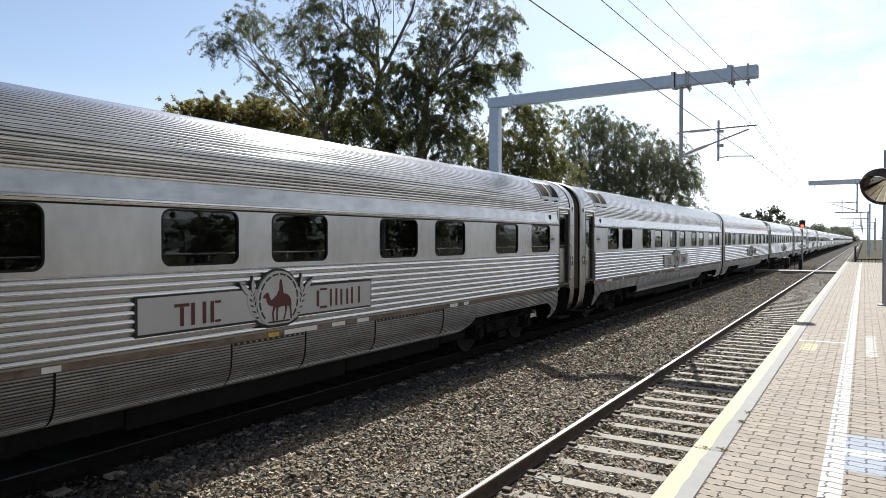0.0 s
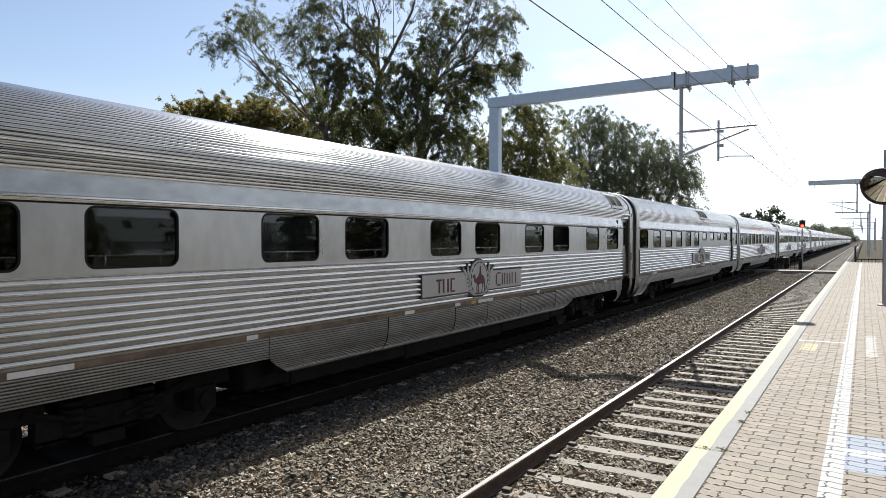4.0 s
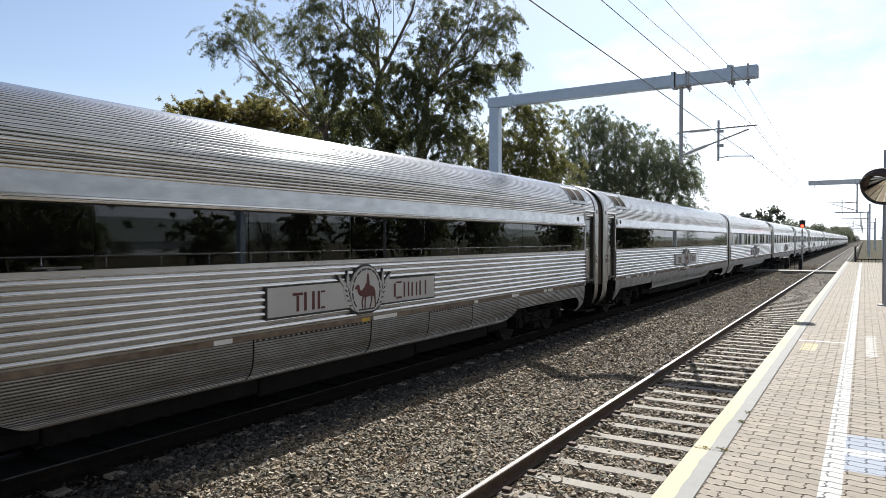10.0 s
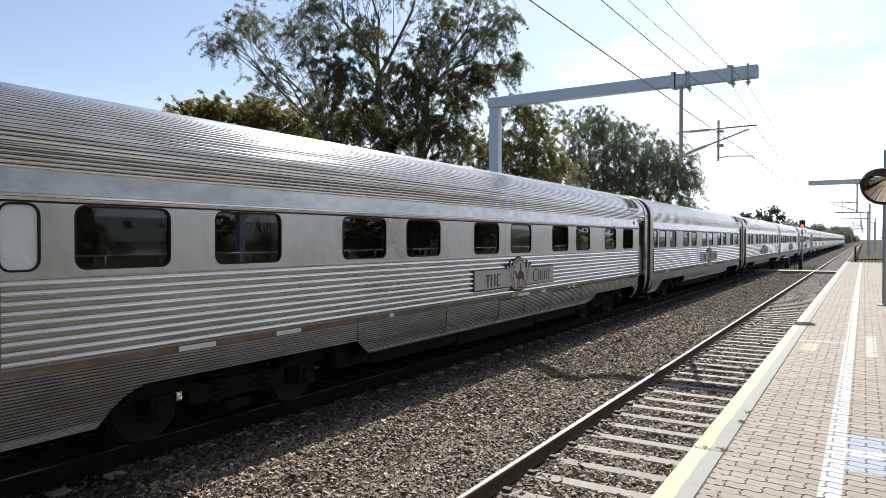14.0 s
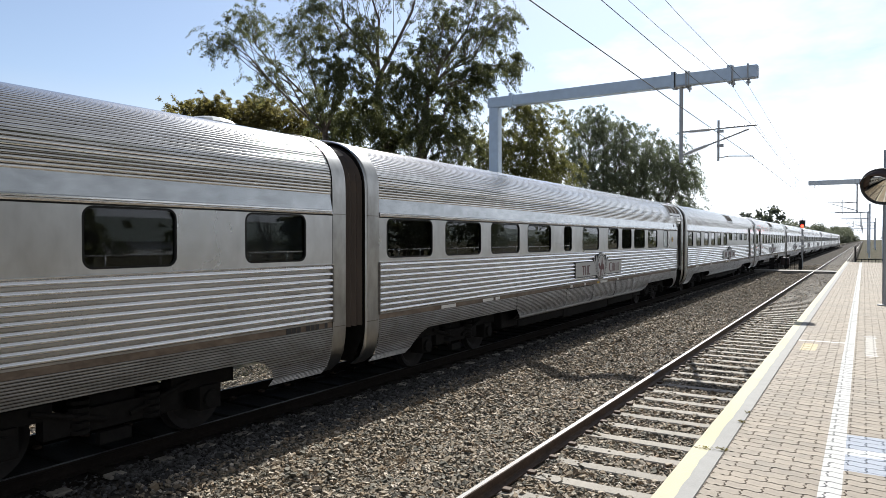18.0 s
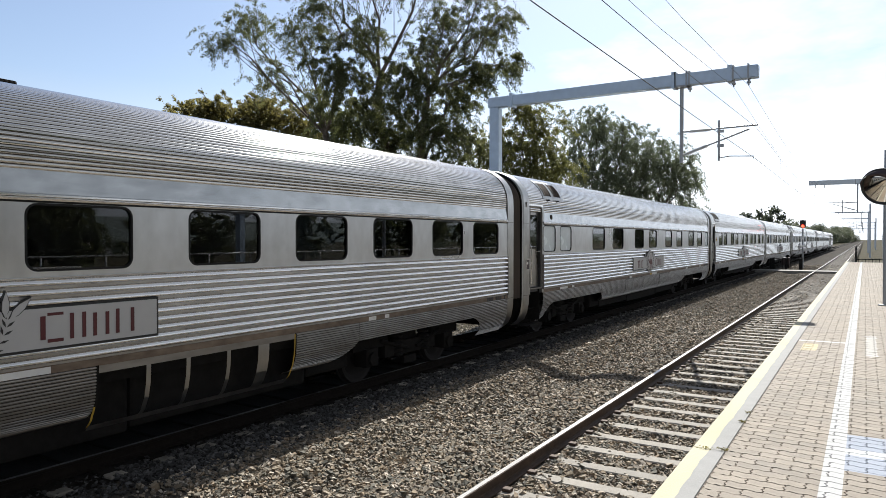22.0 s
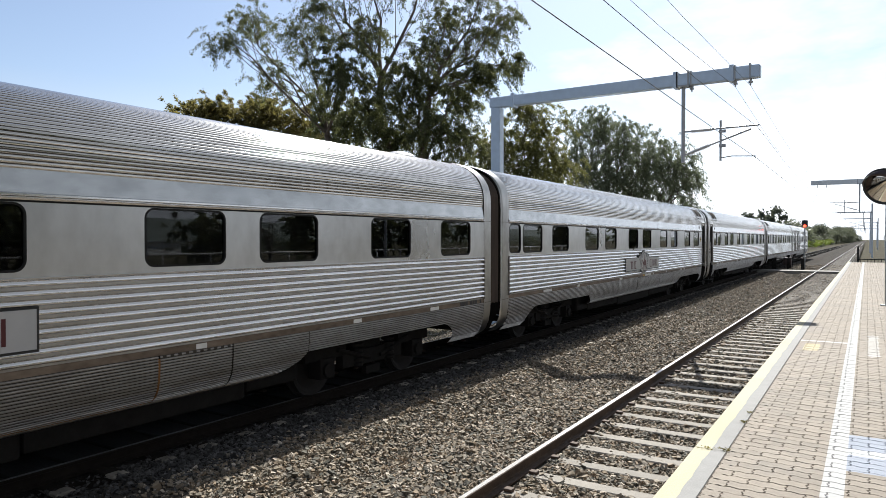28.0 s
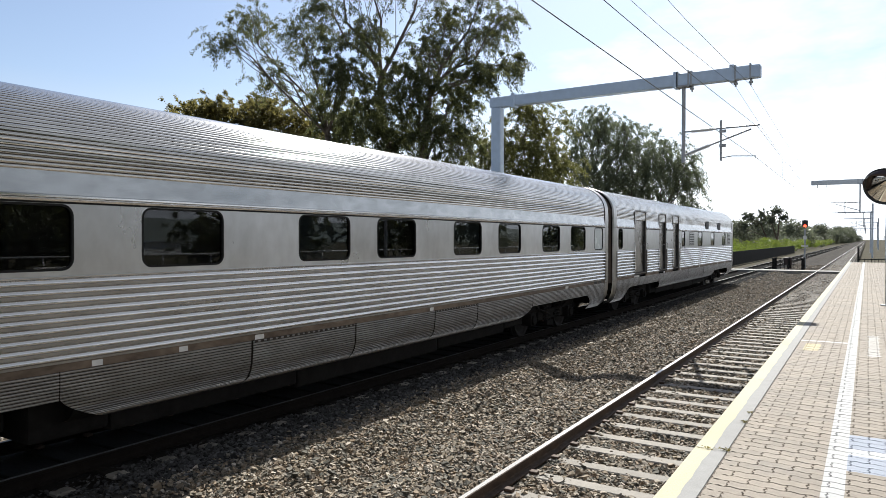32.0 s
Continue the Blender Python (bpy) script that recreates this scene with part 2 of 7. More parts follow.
def paving_material():
    """Sand coloured pavers; the painted platform markings lie on top of them, slightly worn."""
    m = material("sand_paver", (0.222, 0.186, 0.144), 0.8, 0, 0.20, 9, 0.25, 90, coords="World", per="object", spots=0.11)
    n, l = m.node_tree.nodes, m.node_tree.links
    b = n["Principled BSDF"]
    base = b.inputs["Base Color"].links[0].from_socket
    pos = n.new("ShaderNodeNewGeometry").outputs["Position"]
    wob = n.new("ShaderNodeTexNoise")
    wob.inputs["Scale"].default_value = 9.0
    l.new(pos, wob.inputs["Vector"])
    sep = n.new("ShaderNodeSeparateXYZ")
    l.new(pos, sep.inputs[0])

    def band(socket, lo, hi, soft):
        """1 between lo and hi, worn at the edges."""
        mid, half = (lo + hi) / 2, (hi - lo) / 2
        off = n.new("ShaderNodeMath")
        off.operation = "SUBTRACT"
        l.new(socket, off.inputs[0])
        off.inputs[1].default_value = mid
        ab = n.new("ShaderNodeMath")
        ab.operation = "ABSOLUTE"
        l.new(off.outputs[0], ab.inputs[0])
        add = n.new("ShaderNodeMath")
        add.operation = "MULTIPLY_ADD"
        l.new(wob.outputs["Fac"], add.inputs[0])
        add.inputs[1].default_value = soft
        l.new(ab.outputs[0], add.inputs[2])
        less = n.new("ShaderNodeMath")
        less.operation = "LESS_THAN"
        l.new(add.outputs[0], less.inputs[0])
        less.inputs[1].default_value = half + soft * 0.5
        return less.outputs[0]

    def both(a, c):
        mu = n.new("ShaderNodeMath")
        mu.operation = "MULTIPLY"
        l.new(a, mu.inputs[0])
        l.new(c, mu.inputs[1])
        return mu.outputs[0]

    def over(under, mask, colour, strength=0.93):
        mx = n.new("ShaderNodeMix")
        mx.data_type = "RGBA"
        k = n.new("ShaderNodeMath")
        k.operation = "MULTIPLY"
        k.inputs[1].default_value = strength
        l.new(mask, k.inputs[0])
        l.new(k.outputs[0], mx.inputs[0])
        l.new(under, mx.inputs[6])
        mx.inputs[7].default_value = (*colour, 1)
        return mx.outputs[2]

    x, y = sep.outputs["X"], sep.outputs["Y"]
    c = over(base, both(band(x, -0.115, 0.9, 0.01), band(y, 5.40, 6.42, 0.02)), (0.255, 0.29, 0.36), 0.85)
    c = over(c, both(band(x, -0.115, 0.9, 0.01), band(y, 5.82, 5.99, 0.02)), (0.50, 0.505, 0.51))
    c = over(c, both(band(x, -0.90, -0.2, 0.01), band(y, 12.02, 12.12, 0.02)), (0.56, 0.55, 0.53), 0.8)
    c = over(c, both(band(x, -0.78, -0.58, 0.05), band(y, 11.0, 11.75, 0.1)), (0.50, 0.42, 0.22), 0.6)
    c = over(c, both(band(x, 0.03, 0.17, 0.10), band(y, 10.8, 13.2, 0.5)), (0.50, 0.49, 0.475), 0.45)
    c = over(c, band(x, -0.238, -0.108, 0.008), (0.40, 0.397, 0.39))
    l.new(c, b.inputs["Base Color"])
    return m


PAVER = paving_material()


def coping_material():
    """Concrete edge stones with a worn yellow line along the drop."""
    m = material("platform_edge_concrete", (0.225, 0.219, 0.209), 0.8, 0, 0.1, 9, 0.15, 60, coords="World")
    n, l = m.node_tree.nodes, m.node_tree.links
    b = n["Principled BSDF"]
    base = b.inputs["Base Color"].links[0].from_socket
    pos = n.new("ShaderNodeNewGeometry").outputs["Position"]
    sep = n.new("ShaderNodeSeparateXYZ")
    l.new(pos, sep.inputs[0])
    wob = n.new("ShaderNodeTexNoise")
    wob.inputs["Scale"].default_value = 2.6
    l.new(pos, wob.inputs["Vector"])
    add = n.new("ShaderNodeMath")
    add.operation = "MULTIPLY_ADD"
    l.new(wob.outputs["Fac"], add.inputs[0])
    add.inputs[1].default_value = 0.05
    l.new(sep.outputs["X"], add.inputs[2])
    less = n.new("ShaderNodeMath")
    less.operation = "LESS_THAN"
    l.new(add.outputs[0], less.inputs[0])
    less.inputs[1].default_value = -0.965
    mx = n.new("ShaderNodeMix")
    mx.data_type = "RGBA"
    l.new(less.outputs[0], mx.inputs[0])
    l.new(base, mx.inputs[6])
    mx.inputs[7].default_value = (0.42, 0.383, 0.255, 1)
    l.new(mx.outputs[2], b.inputs["Base Color"])
    return m


COPING = coping_material()

# ---- mesh helpers ----


def mesh(name, verts, faces, mat, smooth=False):
    me = bpy.data.meshes.new(name)
    me.from_pydata([tuple(v) for v in verts], [], faces)
    for m in mat if isinstance(mat, (list, tuple)) else [mat]:
        me.materials.append(m)
    if smooth:
        me.polygons.foreach_set("use_smooth", [True] * len(me.polygons))
    me.update()
    return me


def put(name, me, parent=None, at=None, label=""):
    ob = new(name, me)
    ob.parent = parent
    if at is not None:
        ob.matrix_basis = at if isinstance(at, Matrix) else Matrix.Translation(at)
    if label:
        ob["label"] = label
    return ob


def part(name, bm, mat, parent, label="", at=None):
    me = bpy.data.meshes.new(name)
    bm.to_mesh(me)
    bm.free()
    me.materials.append(mat)
    return put(name, me, parent, at, label)


def empty(name, at):
    ob = new(name)
    ob.matrix_basis = at if isinstance(at, Matrix) else Matrix.Translation(at)
    ob.empty_display_size = 0.3
    return ob


def box_mesh(name, x0, x1, y0, y1, z0, z1, mat, bevel=0.0):
    bm = bmesh.new()
    add_box(bm, x0, x1, y0, y1, z0, z1)
    if bevel:
        bmesh.ops.bevel(bm, geom=bm.edges[:], offset=bevel, segments=2, affect="EDGES", profile=0.6)
    me = bpy.data.meshes.new(name)
    bm.to_mesh(me)
    bm.free()
    me.materials.append(mat)
    return me


def add_box(bm, x0, x1, y0, y1, z0, z1):
    bmesh.ops.create_cube(bm, size=1.0, matrix=Matrix.Translation(((x0 + x1) / 2, (y0 + y1) / 2, (z0 + z1) / 2)) @ Matrix.Diagonal((x1 - x0, y1 - y0, z1 - z0, 1)))


def add_tube(bm, a, b, r0, r1=None, n=8):
    a, b = Vector(a), Vector(b)
    r1 = r0 if r1 is None else r1
    d = b - a
    m = Matrix.Translation((a + b) / 2) @ d.to_track_quat("Z", "Y").to_matrix().to_4x4()
    bmesh.ops.create_cone(bm, cap_ends=True, segments=n, radius1=r0, radius2=r1, depth=d.length, matrix=m)


def tube_path(name, pts, r, mat, n=6):
    """One unbroken tube along a line of points."""
    pts = [Vector(p) for p in pts]
    verts, faces = [], []
    for i, p in enumerate(pts):
        d = (pts[min(i + 1, len(pts) - 1)] - pts[max(i - 1, 0)]).normalized()
        u = d.cross(Vector((0, 0, 1)) if abs(d.z) < 0.9 else Vector((0, 1, 0))).normalized()
        w = d.cross(u)
        verts += [p + (u * math.cos(6.28318 * j / n) + w * math.sin(6.28318 * j / n)) * r for j in range(n)]
    for i in range(len(pts) - 1):
        faces += [(i * n + j, i * n + (j + 1) % n, (i + 1) * n + (j + 1) % n, (i + 1) * n + j) for j in range(n)]
    faces += [tuple(range(n))[::-1], tuple(range(len(verts) - n, len(verts)))]
    return mesh(name, verts, faces, mat, n > 6)


def extrude_y(name, prof, y0, y1, mat, smooth=False, closed=False, caps=False):
    """A cross-section of (x, z) points drawn out along y; y0 and y1 may be functions of z."""
    f0 = y0 if callable(y0) else (lambda z: y0)
    f1 = y1 if callable(y1) else (lambda z: y1)
    n = len(prof)
    verts = [(x, f0(z), z) for x, z in prof] + [(x, f1(z), z) for x, z in prof]
    faces = [(i, i + 1, n + i + 1, n + i) for i in range(n - 1)]
    if closed:
        faces.append((n - 1, 0, n, 2 * n - 1))
        if caps:
            faces += [tuple(range(n))[::-1], tuple(range(n, 2 * n))]
    return mesh(name, verts, faces, mat, smooth)


# ---- ground, tracks ----
CENTRE = -8.62      # middle of the carriages' track
NEAR = -2.60        # middle of the track beside the platform


def bed(x):
    """Height of the ballast below the top of the rails."""
    pts = ((-14, -0.62), (-11.6, -0.60), (-10.6, -0.24), (-10.0, -0.19), (-7.3, -0.19), (-6.9, -0.14), (-6.5, -0.10), (-6.15, -0.09), (-5.8, -0.15),
           (-5.5, -0.225), (-5.2, -0.285), (-4.9, -0.28), (-4.65, -0.215), (-4.4, -0.18), (-4.1, -0.163), (-3.6, -0.172), (-3.4, -0.180), (-3.2, -0.192), (-1.1, -0.192), (4, -0.192))
    for (a, za), (b, zb) in zip(pts, pts[1:]):
        if x <= b:
            return za + (zb - za) * (x - a) / (b - a)
    return -0.2


def build_ground():
    g = mesh("ground", [(-2500, -2500, -0.63), (2500, -2500, -0.63), (2500, 4500, -0.63), (-2500, 4500, -0.63)], [(0, 1, 2, 3)], EARTH)
    tagged(put("ground", g), "dry earth and sparse grass beside the railway", "ground", kind="structure")
    xs = [-12.4, -11.6, -11, -10.6, -10, -9, -8, -7.3, -6.9, -6.5, -6.15, -5.8, -5.5, -5.2, -4.9, -4.65, -4.4, -4.1, -3.6, -3.4, -3.2, -2, -1.0]
    ys = [-620, -60, -10, 0] + [i * 1.0 for i in range(1, 60)] + [60, 66, 75, 90, 120, 180, 300, 600, 1500]
    verts = [(x, y, -0.64 if x < -12 else bed(x) - 0.012 + 0.014 * noise.noise((x * 1.3, y * 0.6, 0)) * (0 < y < 90)) for y in ys for x in xs]
    n = len(xs)
    faces = [(j * n + i, j * n + i + 1, (j + 1) * n + i + 1, (j + 1) * n + i) for j in range(len(ys) - 1) for i in range(n - 1)]
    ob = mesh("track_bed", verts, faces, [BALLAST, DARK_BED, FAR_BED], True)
    # the bed along the far rails gets the colour darkened as train shade
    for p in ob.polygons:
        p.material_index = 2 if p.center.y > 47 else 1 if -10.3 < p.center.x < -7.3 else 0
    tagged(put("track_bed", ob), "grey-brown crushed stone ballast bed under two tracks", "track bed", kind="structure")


def build_ballast():
    """Loose stones on the bed, thickest where the camera stands nearest."""
    rng = np.random.default_rng(5)
    block = np.array([(x, y, z) for x in (-0.72, 0.72) for y in (-0.72, 0.72) for z in (-0.72, 0.72)])
    block_faces = np.array([(0, 1, 3, 2), (4, 6, 7, 5), (0, 4, 5, 1), (2, 3, 7, 6), (0, 2, 6, 4), (1, 5, 7, 3)])
    octa = np.array([(1, 0, 0), (0, 1, 0), (-1, 0, 0), (0, -1, 0), (0, 0, 1), (0, 0, -1)], dtype=float)
    octa_faces = np.array([(0, 1, 4), (1, 2, 4), (2, 3, 4), (3, 0, 4), (1, 0, 5), (2, 1, 5), (3, 2, 5), (0, 3, 5)])
    spots = []
    for x0, x1, y0, y1, per in ((-7.7, -1.0, -5.0, 2.0, 300), (-7.7, -1.0, 2.0, 4.6, 300), (-7.7, -1.0, 4.6, 9.0, 1700), (-7.7, -1.0, 9.0, 14.0, 1150), (-7.7, -1.2, 14.0, 24.0, 560), (-7.7, -1.5, 24.0, 48.0, 300), (-7.7, -1.5, 48.0, 84.0, 110), (-13.2, -9.5, 2.0, 16.0, 330), (-13.2, -9.5, 16.0, 30.0, 150)):
        count = int((x1 - x0) * (y1 - y0) * per)
        p = np.column_stack([rng.uniform(x0, x1, count), rng.uniform(y0, y1, count), np.full(count, 1.25 if x0 < -10 else 1.0 if y1 <= 14 else 1.1 if y1 <= 24 else 1.3 if y1 <= 48 else 1.7)])
        spots.append(p)
    p = np.concatenate(spots)
    # the sleepers of the near track are swept almost clean, but for their ends by the rail
    across = np.abs(((p[:, 1] - 2.05) / 0.65 + 0.5) % 1 - 0.5) * 0.65
    sweep = (across < 0.10) & (p[:, 0] > -3.2) & (rng.random(len(p)) < np.clip(0.1 + (p[:, 0] + 3.2) * 1.9, 0, 0.96))
    rail = (np.abs(p[:, 0] + 3.435) < 0.10) | (np.abs(p[:, 0] + 1.80) < 0.10) | (np.abs(p[:, 0] + 7.93) < 0.09)
    p = p[~rail & ~sweep]
    p = p[np.argsort(rng.random(len(p)))]
    n = len(p)
    size = np.clip(rng.lognormal(-3.94, 0.34, n), 0.011, 0.045) * p[:, 2]
    z = np.array([bed(x) for x in p[:, 0]]) + size * rng.uniform(-0.3, 0.7, n)
    # strip beside the far track whose stones carry the train's shade in their colour
    in_shade_strip = (p[:, 0] < -6.55 + 0.20 * rng.normal(size=n)) & (p[:, 0] > -9.9)
    close = (p[:, 1] > 3.0) & (p[:, 1] < 26.0) & (p[:, 0] > -7.5)
    for name, pick, mat, label in (("ballast_stones", ~in_shade_strip, STONE, "loose grey and brown crushed ballast stones"), ("oily_ballast_stones", in_shade_strip, SHADE_STONE, "ballast stones coloured darker for the train's shade beside the far track")):
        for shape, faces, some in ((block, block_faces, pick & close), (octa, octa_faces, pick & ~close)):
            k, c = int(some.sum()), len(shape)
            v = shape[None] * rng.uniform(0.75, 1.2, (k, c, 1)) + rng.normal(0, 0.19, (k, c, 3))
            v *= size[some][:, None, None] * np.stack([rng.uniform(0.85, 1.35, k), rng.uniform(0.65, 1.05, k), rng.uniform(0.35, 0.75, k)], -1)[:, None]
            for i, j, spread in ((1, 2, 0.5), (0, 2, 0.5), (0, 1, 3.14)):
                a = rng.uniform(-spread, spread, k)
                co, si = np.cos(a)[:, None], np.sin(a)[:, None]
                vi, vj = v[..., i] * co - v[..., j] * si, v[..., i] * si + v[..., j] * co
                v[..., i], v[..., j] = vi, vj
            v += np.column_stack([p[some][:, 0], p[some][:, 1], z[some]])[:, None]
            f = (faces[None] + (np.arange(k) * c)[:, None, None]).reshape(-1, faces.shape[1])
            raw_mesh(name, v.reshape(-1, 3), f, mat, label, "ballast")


def raw_mesh(name, v, f, mat, label="", category="", parent=None):
    """A large mesh straight from arrays; f has one row of equal length per face."""
    me = bpy.data.meshes.new(name)
    k = f.shape[1]
    me.vertices.add(len(v))
    me.vertices.foreach_set("co", np.ascontiguousarray(v, dtype=np.float32).ravel())
    me.loops.add(f.size)
    me.loops.foreach_set("vertex_index", np.ascontiguousarray(f, dtype=np.int32).ravel())
    me.polygons.add(len(f))
    me.polygons.foreach_set("loop_start", np.arange(0, f.size, k, dtype=np.int32))
    me.polygons.foreach_set("use_smooth", np.zeros(len(f), dtype=bool))
    me.materials.append(mat)
    me.update(calc_edges=True)
    ob = put(name, me, parent)
    if label:
        tagged(ob, label, category)
    ob["kind"] = "stuff"
    return ob


def rail_profile(x):
    half = ((0.070, -0.165), (0.070, -0.152), (0.018, -0.135), (0.009, -0.115), (0.009, -0.05), (0.034, -0.036), (0.036, -0.010), (0.028, -0.001))
    return [(x - a, z) for a, z in half] + [(x + a, z) for a, z in reversed(half)]


def build_track(name, centre, gauge, label, sleepers, surface):
    track = empty(name, (centre, 0, 0))
    tagged(track, label, "railway track", kind="structure")
    for side in (-1, 1):
        x = side * (gauge / 2 + 0.036)
        # rails of the far track take the colours darkened for shade
        r = put("rail", extrude_y("rail", rail_profile(x), -620, 1500, [RAIL_SIDE, RAIL_TOP] if centre > -5 else [DARK_RAIL, SHADE_RAIL_HEAD]), track)
        r.data.polygons[7].material_index = 1
    length, width = sleepers
    one = sleeper_mesh(length, width, surface)
    for i in range(-20, 110):
        put("sleeper", one, track, (0, 2.05 + i * 0.65, 0))
    bm = bmesh.new()
    for i in list(range(-140, -20)) + list(range(110, 420)):
        add_box(bm, -length / 2, length / 2, 2.05 + i * 0.65 - 0.11, 2.05 + i * 0.65 + 0.11, -0.36, -0.165)
    far = part("distant_sleepers", bm, surface, track)
    far["kind"] = "stuff"
    clip = box_mesh("rail_clip", -0.05, 0.05, -0.045, 0.045, -0.165, -0.125, RAIL_SIDE, 0.012)
    for i in range(0, 34):
        for x in (-gauge / 2 - 0.15, -gauge / 2 + 0.10):
            put("rail_clip", clip, track, (x, 2.05 + i * 0.65, 0))
    return track


def sleeper_mesh(length, width, surface):
    bm = bmesh.new()
    add_box(bm, -length / 2, length / 2, -width / 2, width / 2, -0.36, -0.165)
    for v in bm.verts:
        if v.co.z > -0.2:
            v.co.y *= 0.86
    bmesh.ops.bevel(bm, geom=bm.edges[:], offset=0.012, segments=1, affect="EDGES")
    for x in (-1.06, 1.06):
        bmesh.ops.bisect_plane(bm, geom=bm.verts[:] + bm.edges[:] + bm.faces[:], plane_co=(x, 0, 0), plane_no=(1, 0, 0))
    me = bpy.data.meshes.new("sleeper")
    bm.to_mesh(me)
    bm.free()
    me.materials.append(surface)
    # under the train the middle is coloured as shade, the ends stay pale
    me.materials.append(PALE_END if surface == SHADE_SLEEPER else surface)
    for p in me.polygons:
        p.material_index = int(abs(p.center.x) > 1.06)
    return me


# ---- platform ----
EDGE, PLATFORM_END = -1.12, 55.2


def build_platform():
    pl = tagged(put("platform", box_mesh("platform", EDGE + 0.06, 7.0, -40, PLATFORM_END, -0.6, 0.93, CONCRETE)), "raised concrete railway platform with paved top", "platform", kind="structure")
    coping = extrude_y("coping_stone", [(EDGE, 0.80), (EDGE, 0.985), (EDGE + 0.012, 1.0), (-0.885, 1.0), (-0.88, 0.99), (-0.88, 0.9), (EDGE, 0.8)], 0.003, 2.997, COPING)
    for i in range(-5, 18):
        put("coping_stone", coping, pl, (0, 2.42 + i * 3.0, 0))
    mid = mesh("paving_bed", [(-0.88, -40, 0.993), (7, -40, 0.993), (7, PLATFORM_END, 0.993), (-0.88, PLATFORM_END, 0.993)], [(0, 1, 2, 3)],
               material("joint_sand", (0.10, 0.074, 0.052), 0.95, 0, 0.3, 30, coords="World"))
    put("paving_bed", mid, pl)
    for x0, x1, y0, y1 in ((-0.878, 6.98, -39.9, -6.05), (2.72, 6.98, -6.05, PLATFORM_END)):
        put("plain_paving", mesh("plain_paving", [(x0, y0, 0.9985), (x1, y0, 0.9985), (x1, y1, 0.9985), (x0, y1, 0.9985)], [(0, 1, 2, 3)], PAVER), pl)
    slab = box_mesh("end_ramp", -1.0, 6.8, PLATFORM_END, PLATFORM_END + 8, -0.6, 0.2, CONCRETE)
    for v in slab.vertices:
        if v.co.z > 0 and v.co.y < PLATFORM_END + 1:
            v.co.z = 0.9
    put("end_ramp", slab, pl)
    return pl


PX, PY = 0.225, 0.1125


def build_weeds():
    """Small weeds in the joints along the platform edge."""
    nr = np.random.default_rng(8)
    for x, y, k, spread in WEEDS:
        v, f = leaves_array(nr, [(0, 0, 0.012)], [(spread, 0.02, 0.016)], [k * 2], 0.022, -0.3)
        ob = raw_mesh("weed_tuft", v, f, LEAF_BUSH, "small green weeds growing in a platform joint", "weed")
        ob.matrix_basis = Matrix.Translation((x, y, 1.0))


def paver_outline():
    """A zigzag edged interlocking paver, a little smaller than its module."""
    g = 0.0034
    w, h, k = PX / 2 - g, PY / 2 - g, 0.0085
    long_edge = [(-1, 0), (-0.75, k), (-0.25, -k), (0.25, k), (0.75, -k)]
    pts = [(x * w, -h + d) for x, d in long_edge]
    pts += [(w, -h), (w + k, -h * 0.45), (w - k, h * 0.1), (w + k, h * 0.55)]
    pts += [(w, h)] + [(x * w, h + d) for x, d in reversed(long_edge[1:])]
    pts += [(-w, h), (-w + k, h * 0.55), (-w - k, h * 0.1), (-w + k, -h * 0.45)]
    return pts


